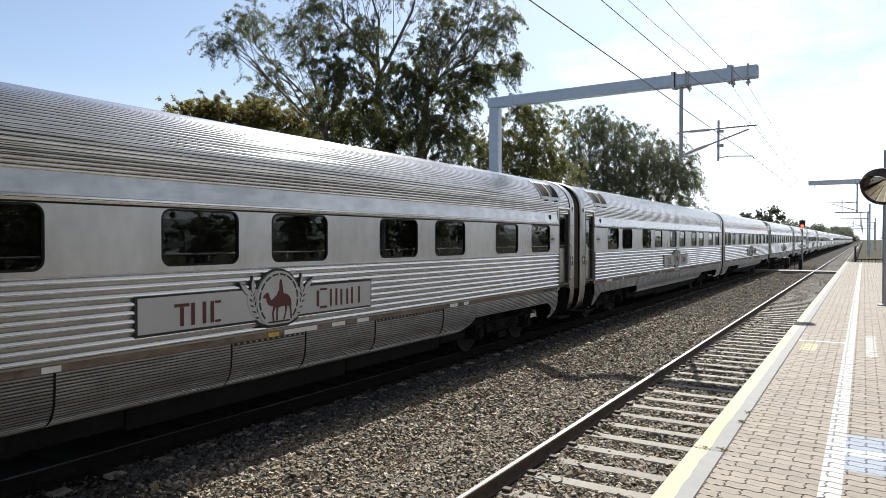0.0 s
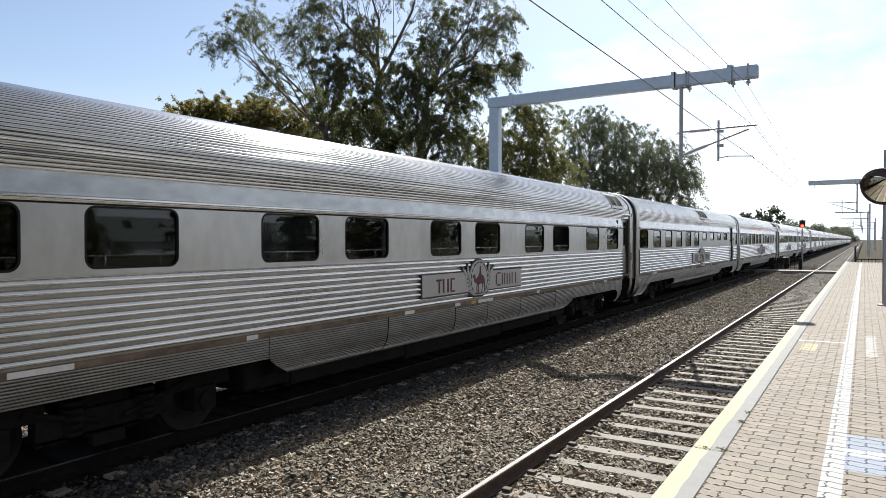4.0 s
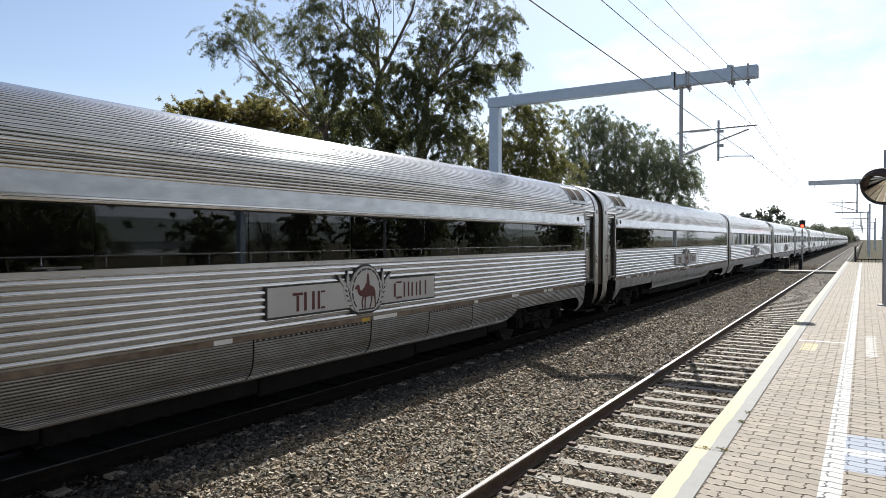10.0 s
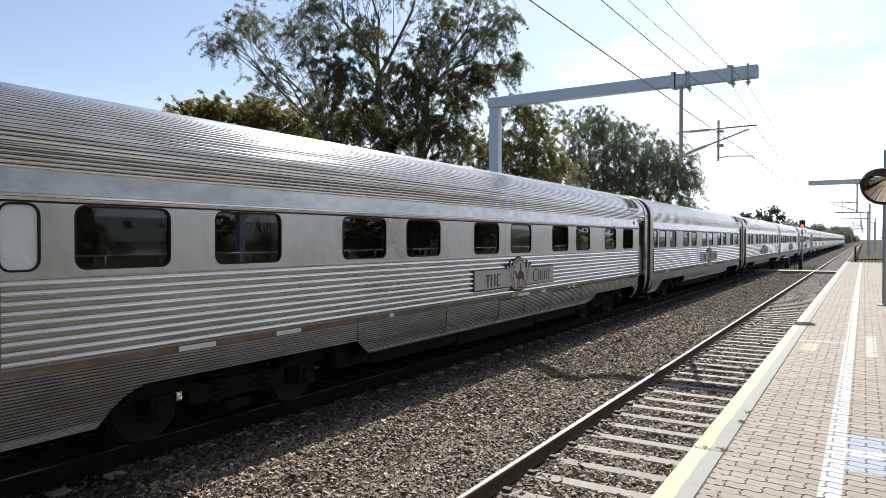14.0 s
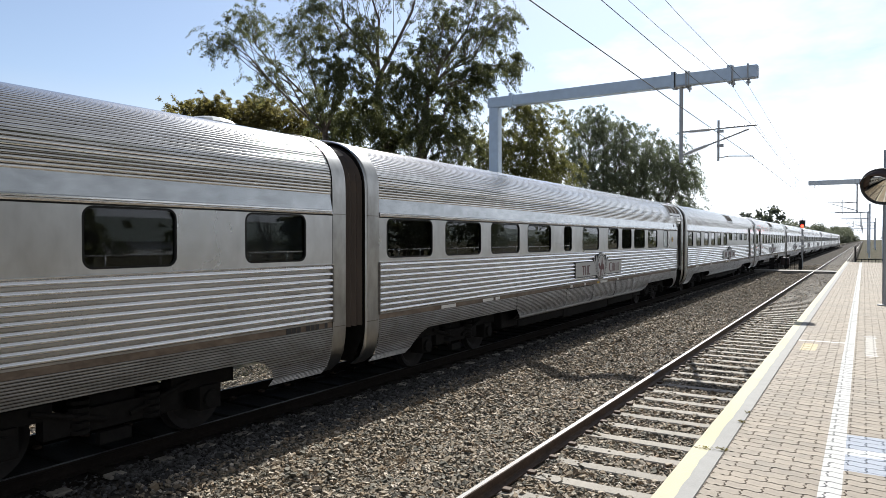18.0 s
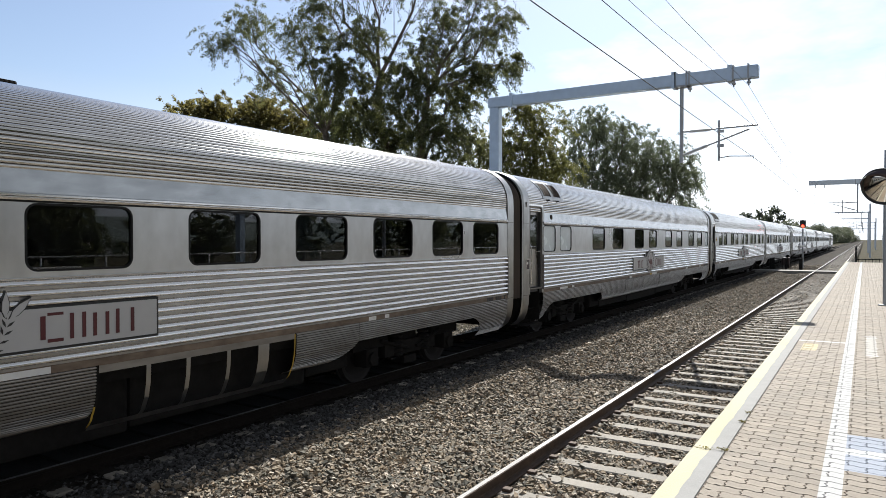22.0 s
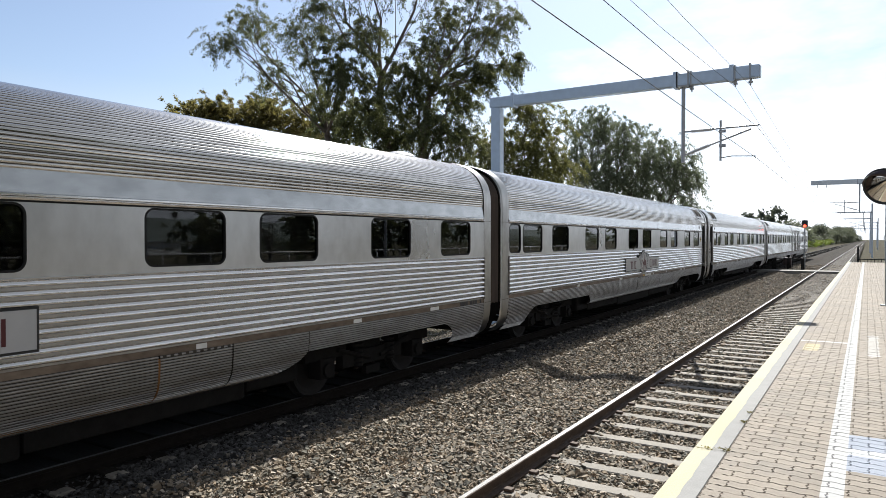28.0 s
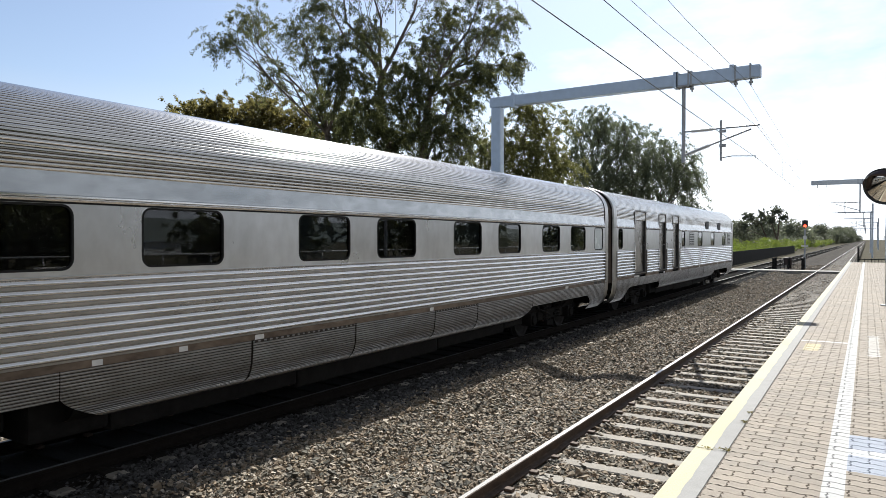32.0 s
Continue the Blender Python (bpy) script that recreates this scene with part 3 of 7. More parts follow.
def build_pavers(pl):
    out = paver_outline()
    n = len(out)
    top = [(x * 0.985, y * 0.97, 1.0) for x, y in out]
    low = [(x, y, 0.9965) for x, y in out]
    base = [(x, y, 0.980) for x, y in out]
    faces = [tuple(range(n))] + [(i, n + i, n + (i + 1) % n, (i + 1) % n) for i in range(n)] + [(n + i, 2 * n + i, 2 * n + (i + 1) % n, n + (i + 1) % n) for i in range(n)]
    one = mesh("paver", top + low + base, faces, PAVER)
    rng = random.Random(3)
    near, rest, halves = [], [], []
    rows = int((PLATFORM_END + 6.0) / PY)
    for r in range(rows):
        y = -6.0 + r * PY + 0.014
        off = PX / 2 if (r + 1) % 2 else PX
        if (r + 1) % 2 == 0:
            halves.append((-0.877 + PX / 4, y, 0.0))
        for c in range(17 if y < 30 else 12):
            x = -0.877 + off + c * PX
            if x > 2.6:
                continue
            (near if 4.1 < y < 9.4 and x < 0.62 else rest).append((x, y, rng.uniform(-0.0012, 0.0012)))
    near.sort(key=lambda q: q[1])
    rest += near[300:]
    for x, y, dz in near[:300]:
        put("paver", one, pl, (x, y, dz))
    half = mesh("half_paver", [(x * 0.49, y, z) for x, y, z in top + low + base], faces, PAVER)
    near_half = [q for q in halves if 4.0 < q[1] < 30.0][:130]
    halves = [q for q in halves if q not in near_half]
    for x, y, dz in near_half:
        put("half_paver", half, pl, (x, y, dz))
    simple = np.array(top + low)
    idx = np.array([[i, n + i, n + (i + 1) % n, (i + 1) % n] for i in range(n)])
    cap = list(range(n))
    fan = np.array([[cap[0], cap[i], cap[i + 1], cap[i + 1]] for i in range(1, n - 1)])
    p = np.array(rest)
    narrow = np.array(halves)
    v = (simple[None] + p[:, None]).reshape(-1, 3)
    v = np.concatenate([v, (simple[None] * np.array([0.49, 1, 1]) + narrow[:, None]).reshape(-1, 3)])
    me = bpy.data.meshes.new("pavers")
    count = len(p) + len(narrow)
    off = (np.arange(count) * 2 * n)
    ngon = (np.arange(n)[None] + off[:, None])
    quad = (idx[None] + off[:, None, None]).reshape(-1, 4)
    me.vertices.add(len(v))
    me.vertices.foreach_set("co", v.astype(np.float32).ravel())
    loops = np.concatenate([ngon.ravel(), quad.ravel()]).astype(np.int32)
    starts = np.concatenate([np.arange(count) * n, count * n + np.arange(len(quad)) * 4]).astype(np.int32)
    me.loops.add(len(loops))
    me.loops.foreach_set("vertex_index", loops)
    me.polygons.add(len(starts))
    me.polygons.foreach_set("loop_start", starts)
    me.polygons.foreach_set("use_smooth", np.zeros(len(starts), dtype=bool))
    me.materials.append(PAVER)
    me.update(calc_edges=True)
    ob = put("pavers", me, pl)
    ob["kind"] = "stuff"


def build_mirror_post():
    post = empty("platform_mirror", (0.44, 19.4, 1.0))
    tagged(post, "round convex platform mirror on a tall grey steel post", "mirror")
    bm = bmesh.new()
    add_tube(bm, (0, 0, 0), (0, 0, 3.75), 0.062, 0.055, 14)
    add_tube(bm, (0, 0, 0), (0, 0, 0.03), 0.16, 0.16, 14)
    part("post", bm, GALV_GREY, post)
    for a, b in ((2.62, 2.78), (3.12, 2.98)):
        bm = bmesh.new()
        add_tube(bm, (0, 0, a), (-0.13, -0.22, b), 0.025, 0.025, 8)
        part("bracket", bm, GALV_GREY, post)
    turn = Matrix.Translation((-0.09, -0.22, 2.86)) @ Vector((-0.30, -1, -0.42)).to_track_quat("Z", "Y").to_matrix().to_4x4()
    rings, seg, R = 10, 36, 0.42
    verts, faces = [(0, 0, 0.12)], []
    for i in range(1, rings + 1):
        r = R * i / rings
        for j in range(seg):
            a = 6.28318 * j / seg
            verts.append((r * math.cos(a), r * math.sin(a), 0.12 * (1 - (i / rings) ** 2)))
    faces += [(0, 1 + j, 1 + (j + 1) % seg) for j in range(seg)]
    for i in range(rings - 1):
        for j in range(seg):
            a, b = 1 + i * seg + j, 1 + i * seg + (j + 1) % seg
            faces.append((a, a + seg, b + seg, b))
    put("mirror_dome", mesh("mirror_dome", verts, faces, MIRROR, True), post, turn)
    verts, faces = [], []
    prof = ((R - 0.01, -0.02), (R + 0.035, -0.03), (R + 0.04, 0.01), (R + 0.02, 0.035), (R - 0.01, 0.02))
    for j in range(seg):
        a = 6.28318 * j / seg
        verts += [(r * math.cos(a), r * math.sin(a), z) for r, z in prof]
    k = len(prof)
    for j in range(seg):
        for i in range(k):
            a, b = j * k + i, j * k + (i + 1) % k
            c, d = ((j + 1) % seg) * k + (i + 1) % k, ((j + 1) % seg) * k + i
            faces.append((a, b, c, d))
    put("rim", mesh("rim", verts, faces, RUBBER, True), post, turn)
    # added dark shell that stands in for a dark roof reflected in the mirror
    hood = []
    for j in range(25):
        a = radians(22 + j * 7.2)
        hood += [((R + 0.01) * math.cos(a), (R + 0.01) * math.sin(a), 0.02), ((R - 0.02) * math.cos(a), 0.10 + (R - 0.12) * math.sin(a) * 0.98, 0.20), (R * 0.98 * math.cos(a), 0.02 + 0.30 * math.sin(a) - 0.10 * math.cos(a), 0.17)]
    put("visor", mesh("visor", hood, [(3 * j + i, 3 * j + i + 1, 3 * j + i + 4, 3 * j + i + 3) for j in range(24) for i in range(2)], MAROON, True), post, turn)
    verts = [(0, 0, -0.06)] + [((R + 0.01) * math.cos(6.28318 * j / seg), (R + 0.01) * math.sin(6.28318 * j / seg), -0.02) for j in range(seg)]
    put("back_shell", mesh("back_shell", verts, [(0, 1 + (j + 1) % seg, 1 + j) for j in range(seg)], RUBBER, True), post, turn)


# ---- overhead line ----


def i_beam(name, x0, x1, y, z0, z1, mat, parent):
    d = 0.15
    bm = bmesh.new()
    add_box(bm, x0, x1, y - d, y + d, z0, z1)
    bmesh.ops.bevel(bm, geom=bm.edges[:], offset=0.02, segments=2, affect="EDGES")
    return part(name, bm, mat, parent)


def cantilever(parent, x_tube, x_wire, y, z_top, z_beam, label=""):
    """Drop tube under the beam with its insulated bracket, registration arm and fittings, in the gantry's space."""
    s = 1 if x_wire > x_tube else -1
    bm = bmesh.new()
    add_tube(bm, (x_tube, y, z_beam), (x_tube, y, z_top - 0.95), 0.057, 0.057, 12)
    part("drop_tube", bm, GALV_GREY, parent)
    bm = bmesh.new()
    add_box(bm, x_tube - 0.2, x_tube + 0.2, y - 0.17, y + 0.17, z_beam - 0.04, z_beam + 0.0)
    for dx in (-0.16, 0.16):
        add_box(bm, x_tube + dx - 0.02, x_tube + dx + 0.02, y - 0.18, y + 0.18, z_beam - 0.06, z_beam + 0.42)
    part("clamp", bm, GALV_GREY, parent)
    top_in, top_out = (x_tube, y, z_top - 0.03), (x_wire + 0.1 * s, y, z_top)
    low_in, low_out = (x_tube, y, z_top - 0.74), (x_wire - 0.12 * s, y, z_top - 0.10)

    def along(a, b, f):
        return tuple(p + (q - p) * f for p, q in zip(a, b))
    for a, b, nm in ((top_in, top_out, "top_arm"), (low_in, low_out, "bracket_arm")):
        bm = bmesh.new()
        add_tube(bm, along(a, b, 0.3), b, 0.026, 0.026, 8)
        add_tube(bm, a, along(a, b, 0.1), 0.03, 0.03, 8)
        arm = part(nm, bm, GALV_GREY, parent)
        bm = bmesh.new()
        add_tube(bm, along(a, b, 0.1), along(a, b, 0.40), 0.04, 0.04, 8)
        for i in range(11):
            f = 0.12 + i * 0.025
            add_tube(bm, along(a, b, f), along(a, b, f + 0.010), 0.066, 0.052, 12)
        part("insulator", bm, INSULATOR, arm)
    xm = x_tube + (x_wire - x_tube) * 0.53
    bm = bmesh.new()
    add_tube(bm, (xm, y, z_top + 0.22), (xm, y, z_top - 0.96), 0.032, 0.032, 8)
    add_box(bm, xm - 0.04, xm + 0.1 * s + 0.04, y - 0.04, y + 0.04, z_top - 0.14, z_top - 0.06)
    add_box(bm, xm - 0.04, xm + 0.1 * s + 0.04, y - 0.04, y + 0.04, z_top - 0.56, z_top - 0.48)
    part("registration_tube", bm, GALV_GREY, parent)
    part_me = tube_path("steady_arm", [(xm, y, z_top - 0.88), (xm + 0.3 * s, y, z_top - 0.84), (x_wire, y, z_top - 0.88), (x_wire, y, z_top - 0.95)], 0.016, GALV_GREY)
    put("steady_arm", part_me, parent)


def build_gantries():
    y = 21.0
    g = empty("overhead_gantry", (0, 0, 0))
    tagged(g, "blue-grey galvanised steel portal beam on one tall post carrying overhead wires", "gantry", "overhead line gantries")
    i_beam("beam", -11.22, -2.58, y, 7.20, 7.55, GALV, g)
    bm = bmesh.new()
    add_box(bm, -11.16, -10.80, y - 0.15, y + 0.15, -0.7, 7.19)
    bmesh.ops.bevel(bm, geom=bm.edges[:], offset=0.02, segments=2, affect="EDGES")
    part("post", bm, GALV, g)
    for x in (-10.32, -4.9, -3.33):
        bm = bmesh.new()
        add_box(bm, x - 0.06, x + 0.06, y - 0.18, y + 0.18, 7.15, 7.62)
        part("splice_plate", bm, GALV, g)
    for x in (-4.45, -3.24, -2.84):
        bm = bmesh.new()
        add_box(bm, x - 0.02, x + 0.02, y - 0.17, y + 0.17, 7.17, 7.60)
        add_tube(bm, (x, y, 7.2), (x, y, 7.0), 0.035, 0.02, 8)
        add_tube(bm, (x, y, 7.12), (x, y, 7.07), 0.06, 0.06, 10)
        part("wire_hanger", bm, GALV_GREY, g)
    cantilever(g, -4.69, -2.70, y, 5.86, 7.2)
    # a row of portals that stand on the platform side, further along the line
    for yy, xl, xr, zb in ((67.5, -4.2, 1.6, 7.35), (140, -4.5, 0.95, 7.3), (187, -4.8, 0.85, 7.4), (240, -5.0, 3.0, 7.5), (300, -5, 3.4, 7.6), (370, -5.2, 4.2, 7.6)):
        g2 = empty("overhead_gantry", (0, 0, 0))
        tagged(g2, "galvanised steel half portal beside the track with overhead wire bracket", "gantry", "overhead line gantries")
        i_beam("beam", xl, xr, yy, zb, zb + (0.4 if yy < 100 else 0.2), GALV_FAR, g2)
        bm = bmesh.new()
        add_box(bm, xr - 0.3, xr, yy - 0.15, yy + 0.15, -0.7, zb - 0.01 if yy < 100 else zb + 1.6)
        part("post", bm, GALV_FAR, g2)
        cantilever(g2, -0.53, -2.6, yy, zb - 1.55, zb)
        for x in (xl + 0.5, xl + 1.2):
            bm = bmesh.new()
            add_tube(bm, (x, yy, zb), (x, yy, zb - 0.25), 0.03, 0.03, 8)
            part("wire_hanger", bm, GALV_GREY, g2)
    # plain masts on the far side of the yard
    for yy, x, h in ((120, 3.1, 8.2), (150, 4.6, 8.4), (190, 5.6, 8.4), (240, 6.2, 8.4), (300, 8.5, 8.4), (340, 6.6, 8.4), (400, 12, 8.4), (470, 9, 8.4)):
        m = empty("mast", (x, yy, -0.65))
        tagged(m, "tall grey steel overhead line mast", "mast", "yard masts")
        bm = bmesh.new()
        add_box(bm, -0.14, 0.14, -0.14, 0.14, 0, h)
        part("post", bm, GALV_FAR, m)
        bm = bmesh.new()
        add_tube(bm, (0, 0, h - 0.9), (2.6, 0, h - 0.7), 0.05, 0.05, 8)
        add_tube(bm, (0, 0, h - 1.9), (2.2, 0, h - 0.8), 0.04, 0.04, 8)
        part("arm", bm, GALV_GREY, m)


def build_wires():
    def wire(name, pts, r, label):
        ob = put(name, tube_path(name, pts, r, WIRE, 5))
        tagged(ob, label, "wire", "overhead wires")
        return ob
    posts = (-28.0, 21.0, 67.5, 140.0, 187.0, 240.0, 300.0, 370.0)

    def span(x_at, z_at, sag, steps=6):
        pts = []
        for i, (a, b) in enumerate(zip(posts, posts[1:])):
            for j in range(steps):
                f = j / steps
                pts.append((x_at(i) + (x_at(i + 1) - x_at(i)) * f, a + (b - a) * f, z_at - sag * 4 * f * (1 - f)))
        return pts
    stag = lambda i: -2.65
    wire("contact_wire", span(stag, 4.90, 0.09), 0.0065, "dark tensioned contact wire above the track")
    wire("messenger_wire", span(stag, 5.80, 0.49), 0.0055, "dark sagging messenger wire above the contact wire")
    wire("feeder_wire", span(lambda i: -3.24, 7.0, 0.87), 0.0045, "thin bare feeder wire hung below the gantry beams")
    wire("feeder_wire", span(lambda i: -2.84, 7.0, 0.67), 0.0045, "thin bare feeder wire hung below the gantry beams")
    for i, (a, b) in enumerate(zip(posts[1:4], posts[2:5])):
        for j in range(1, 7):
            f = j / 7
            x = stag(i) + (stag(i + 1) - stag(i)) * f
            d = put("dropper", tube_path("dropper", [(0, 0, 4.90 - 0.09 * 4 * f * (1 - f)), (0, 0, 5.80 - 0.49 * 4 * f * (1 - f))], 0.004, WIRE, 4), None, (x, a + (b - a) * f, 0))
            tagged(d, "thin vertical dropper wire between messenger and contact wire", "wire", "droppers")


# ---- signal, crossing, fences ----


def build_signal():
    s = empty("railway_signal", (-5.2, 75.5, -0.75))
    tagged(s, "colour light railway signal on a grey post showing red", "signal")
    bm = bmesh.new()
    add_tube(bm, (0, 0, 0), (0, 0, 4.4), 0.09, 0.075, 10)
    add_box(bm, -0.25, 0.25, -0.25, 0.25, 0, 0.12)
    part("post", bm, GALV_GREY, s)
    bm = bmesh.new()
    add_box(bm, -0.27, 0.27, -0.05, 0.06, 4.36, 5.50)
    bmesh.ops.bevel(bm, geom=[e for e in bm.edges if abs(e.verts[0].co.y - e.verts[1].co.y) > 0.05], offset=0.26, segments=5, affect="EDGES")
    part("backboard", bm, RUBBER, s)
    for z, mat in ((4.68, LAMP_RED), (5.12, RUBBER)):
        bm = bmesh.new()
        add_tube(bm, (0, -0.05, z), (0, -0.12, z), 0.13, 0.13, 14)
        part("lens", bm, mat, s)
        bm = bmesh.new()
        for j in range(9):
            a0, a1 = radians(-10 + j * 22), radians(12 + j * 22)
            vs = [bm.verts.new((0.16 * math.cos(a), y, z + 0.16 * math.sin(a))) for a, y in ((a0, -0.06), (a1, -0.06), (a1, -0.3), (a0, -0.3))]
            bm.faces.new(vs)
        part("hood", bm, RUBBER, s)
    bm = bmesh.new()
    add_box(bm, -0.16, 0.16, -0.12, -0.1, 3.35, 3.7)
    part("plate", bm, WHITE, s)
    bm = bmesh.new()
    add_box(bm, -0.3, 0.3, -0.12, -0.1, 2.6, 2.76)
    part("plate", bm, WHITE, s)


def picket_fence(name, x0, y0, x1, y1, z, height, step, label):
    f = empty(name, (x0, y0, z))
    tagged(f, label, "fence", "crossing fences")
    d = Vector((x1 - x0, y1 - y0, 0))
    n = max(2, int(d.length / step))
    rod = tube_path("picket", [(0, 0, 0), (0, 0, height)], 0.018, FENCE, 5)
    for i in range(n + 1):
        p = d * (i / n)
        put("picket", rod, f, p)
    for zz in (0.12, height - 0.05):
        put("rail", tube_path("rail", [(0, 0, zz), (d.x, d.y, zz)], 0.025, FENCE, 5), f)


def build_crossing():
    deck = put("pedestrian_crossing", box_mesh("pedestrian_crossing", -14.5, -0.9, 62.2, 64.4, -0.3, 0.012, CONCRETE, 0.02))
    tagged(deck, "flat concrete pedestrian crossing laid across both tracks", "crossing", kind="structure")
    for a in ((-7.1, 66.0, -4.8, 66.0), (-7.1, 66.0, -7.1, 69.5), (-4.8, 66.0, -4.8, 69.5), (-6.0, 67.6, -6.0, 71.0), (-13.6, 62.0, -13.6, 68.0)):
        picket_fence("crossing_fence", *a, -0.3, 1.25, 0.30, "black steel picket railing of a pedestrian crossing maze")
    picket_fence("platform_fence", -0.55, PLATFORM_END + 0.3, -0.55, PLATFORM_END + 11, 0.3, 1.75, 0.2, "black steel picket fence at the end of the platform")
    picket_fence("platform_fence", -0.55, PLATFORM_END + 0.4, 1.3, PLATFORM_END + 0.4, 0.5, 0.75, 0.2, "low dark picket fence closing the end of the platform")
    cabinet = empty("relay_cabinet", (-6.18, 69.65, -0.4))
    tagged(cabinet, "dark maroon equipment box on a short post beside the signal", "cabinet")
    put("box", box_mesh("box", -0.34, 0.34, -0.2, 0.2, 0.66, 1.32, MAROON, 0.03), cabinet)
    put("post", box_mesh("post", -0.06, 0.06, -0.06, 0.06, -0.1, 0.66, FENCE), cabinet)
    # dark solid fence along the far side of the line
    fence = empty("boundary_fence", (-13.4, 66, -0.62))
    tagged(fence, "dark boundary fence of panels along the railway", "fence")
    panel = box_mesh("fence_panel", -0.03, 0.03, 0.02, 2.48, 0.05, 1.75, FENCE)
    for i in range(44):
        put("fence_panel", panel, fence, (-i * 0.02, i * 2.5, 0))
    for x, y, w, h in ((-11.6, 58.5, 0.5, 0.9), (-12.2, 60.0, 0.7, 0.7)):
        c = put("trackside_box", box_mesh("trackside_box", x, x + w, y, y + 0.4, -0.6, -0.6 + h, GALV_GREY, 0.03))
        tagged(c, "small grey trackside equipment box", "box")


# ---- trees ----


def leaves_array(rng, centres, radii, counts, size, droop):
    """Narrow leaf blades strewn through round clumps, hanging where droop is high."""
    pos = []
    for c, r, k in zip(centres, radii, counts):
        q = rng.normal(size=(k, 3))
        q /= np.linalg.norm(q, axis=1)[:, None]
        q *= (rng.random(k) ** 0.45)[:, None] * np.array(r)
        pos.append(q + np.array(c))
    p = np.concatenate(pos)
    n = len(p)
    axis = rng.normal(size=(n, 3)) * np.array([1, 1, 0.6]) + np.array([0, 0, -droop])
    axis /= np.linalg.norm(axis, axis=1)[:, None]
    side = np.cross(axis, rng.normal(size=(n, 3)))
    side /= np.linalg.norm(side, axis=1)[:, None]
    ln = size * rng.uniform(0.7, 1.5, n)[:, None]
    wd = ln * rng.uniform(0.22, 0.36, n)[:, None]
    v = np.stack([p - axis * ln * 0.5, p + side * wd * 0.5, p + axis * ln * 0.5, p - side * wd * 0.5], 1)
    return v.reshape(-1, 3), np.arange(n * 4).reshape(-1, 4)


def strands_array(rng, starts, outs, lengths, counts, size, droop, slim):
    """Leaves set along thin shoots that arch outwards and hang."""
    t = [rng.random(k) for k in counts]
    own = np.repeat(np.arange(len(counts)), counts)
    t = np.concatenate(t)
    s, o, ln = np.array(starts)[own], np.array(outs)[own], np.array(lengths)[own]
    p = s + o * (ln * t)[:, None] + np.array([0, 0, -1.0]) * (droop * ln * t * t)[:, None] + rng.normal(0, 0.055, (len(t), 3)) * np.array([1, 1, 0.8])
    n = len(p)
    axis = o * 0.5 + rng.normal(size=(n, 3)) * 0.55 + np.array([0, 0, -droop]) * (0.5 + t)[:, None]
    axis /= np.linalg.norm(axis, axis=1)[:, None]
    side = np.cross(axis, rng.normal(size=(n, 3)))
    side /= np.linalg.norm(side, axis=1)[:, None]
    lf = size * rng.uniform(0.65, 1.5, n)[:, None]
    wd = lf * rng.uniform(slim, slim * 1.6, n)[:, None]
    v = np.stack([p, p + axis * lf * 0.45 + side * wd * 0.5, p + axis * lf, p + axis * lf * 0.45 - side * wd * 0.5], 1)
    return v.reshape(-1, 3), np.arange(n * 4).reshape(-1, 4)


def limb(bm, a, b, r0, r1, rng, bends=4, wander=0.12):
    """A tapering crooked branch; returns the points along it."""
    a, b = Vector(a), Vector(b)
    pts = [a]
    d = (b - a).length
    for i in range(1, bends):
        f = i / bends
        p = a.lerp(b, f) + Vector((rng.uniform(-1, 1), rng.uniform(-1, 1), rng.uniform(-0.3, 0.9))) * d * wander * math.sin(math.pi * f)
        pts.append(p)
    pts.append(b)
    for i in range(bends):
        add_tube(bm, pts[i], pts[i + 1], r0 + (r1 - r0) * i / bends, r0 + (r1 - r0) * (i + 1) / bends, 7 if r0 > 0.06 else 5)
    return pts


def tree(name, base, forks, clumps, leaf_mat, bark, label, per=1500, size=0.16, droop=0.8, thick=0.35, seed=1, twigs=16, thin=None, slim=0.2, wide=0.62, shoot=(0.35, 0.95), group="trees beyond the train"):
    """forks: heads of the dividing trunk; clumps: (x, y, z, r) masses of foliage, each reached by its own limb and fringed with shoots."""
    rng, nr = random.Random(seed), np.random.default_rng(seed)
    root = empty(name, base)
    tagged(root, label, "tree", group)
    origin = Vector(base)
    bm = bmesh.new()
    heads = []
    for i, (fx, fy, fz) in enumerate(forks):
        pts = limb(bm, (rng.uniform(-0.3, 0.3), rng.uniform(-0.3, 0.3), 0), (fx, fy, fz), thick, thick * 0.45, rng, 5, 0.05)
        heads += pts[2:]
    starts, outs, lengths, counts = [], [], [], []
    for x, y, z, r in clumps:
        c = Vector((x, y, z)) - origin
        airy = thin(x, y, z) if thin else 1.0
        start = min(heads, key=lambda h: (h - c).length + 1.5 * max(0, h.z - c.z + 0.6 * (Vector((h.x, h.y, 0)) - Vector((c.x, c.y, 0))).length))
        pts = limb(bm, start, c, max(0.035, thick * 0.25 * min(1.3, r / 1.4)), 0.02, rng, 4, 0.10)
        n = int(twigs * r * r)
        for t in range(n):
            e = c + Vector((rng.gauss(0, 1), rng.gauss(0, 1), rng.gauss(0, 0.85))) * r * wide
            if t < 9:
                limb(bm, pts[rng.randint(1, 4)], e, 0.024, 0.007, rng, 3, 0.12)
            out = (e - c) / r + Vector((rng.gauss(0, 0.5), rng.gauss(0, 0.5), rng.gauss(0.1, 0.4)))
            out.normalize()
            starts.append(tuple(e - out * 0.25))
            outs.append(tuple(out))
            lengths.append(rng.uniform(*shoot))
            counts.append(max(5, int(per / twigs * rng.uniform(0.4, 1.6) * airy)))
    part("trunk", bm, bark, root)
    v, f = strands_array(nr, starts, outs, lengths, counts, size, droop, slim)
    raw_mesh("crown", v, f, leaf_mat, parent=root)
    return root


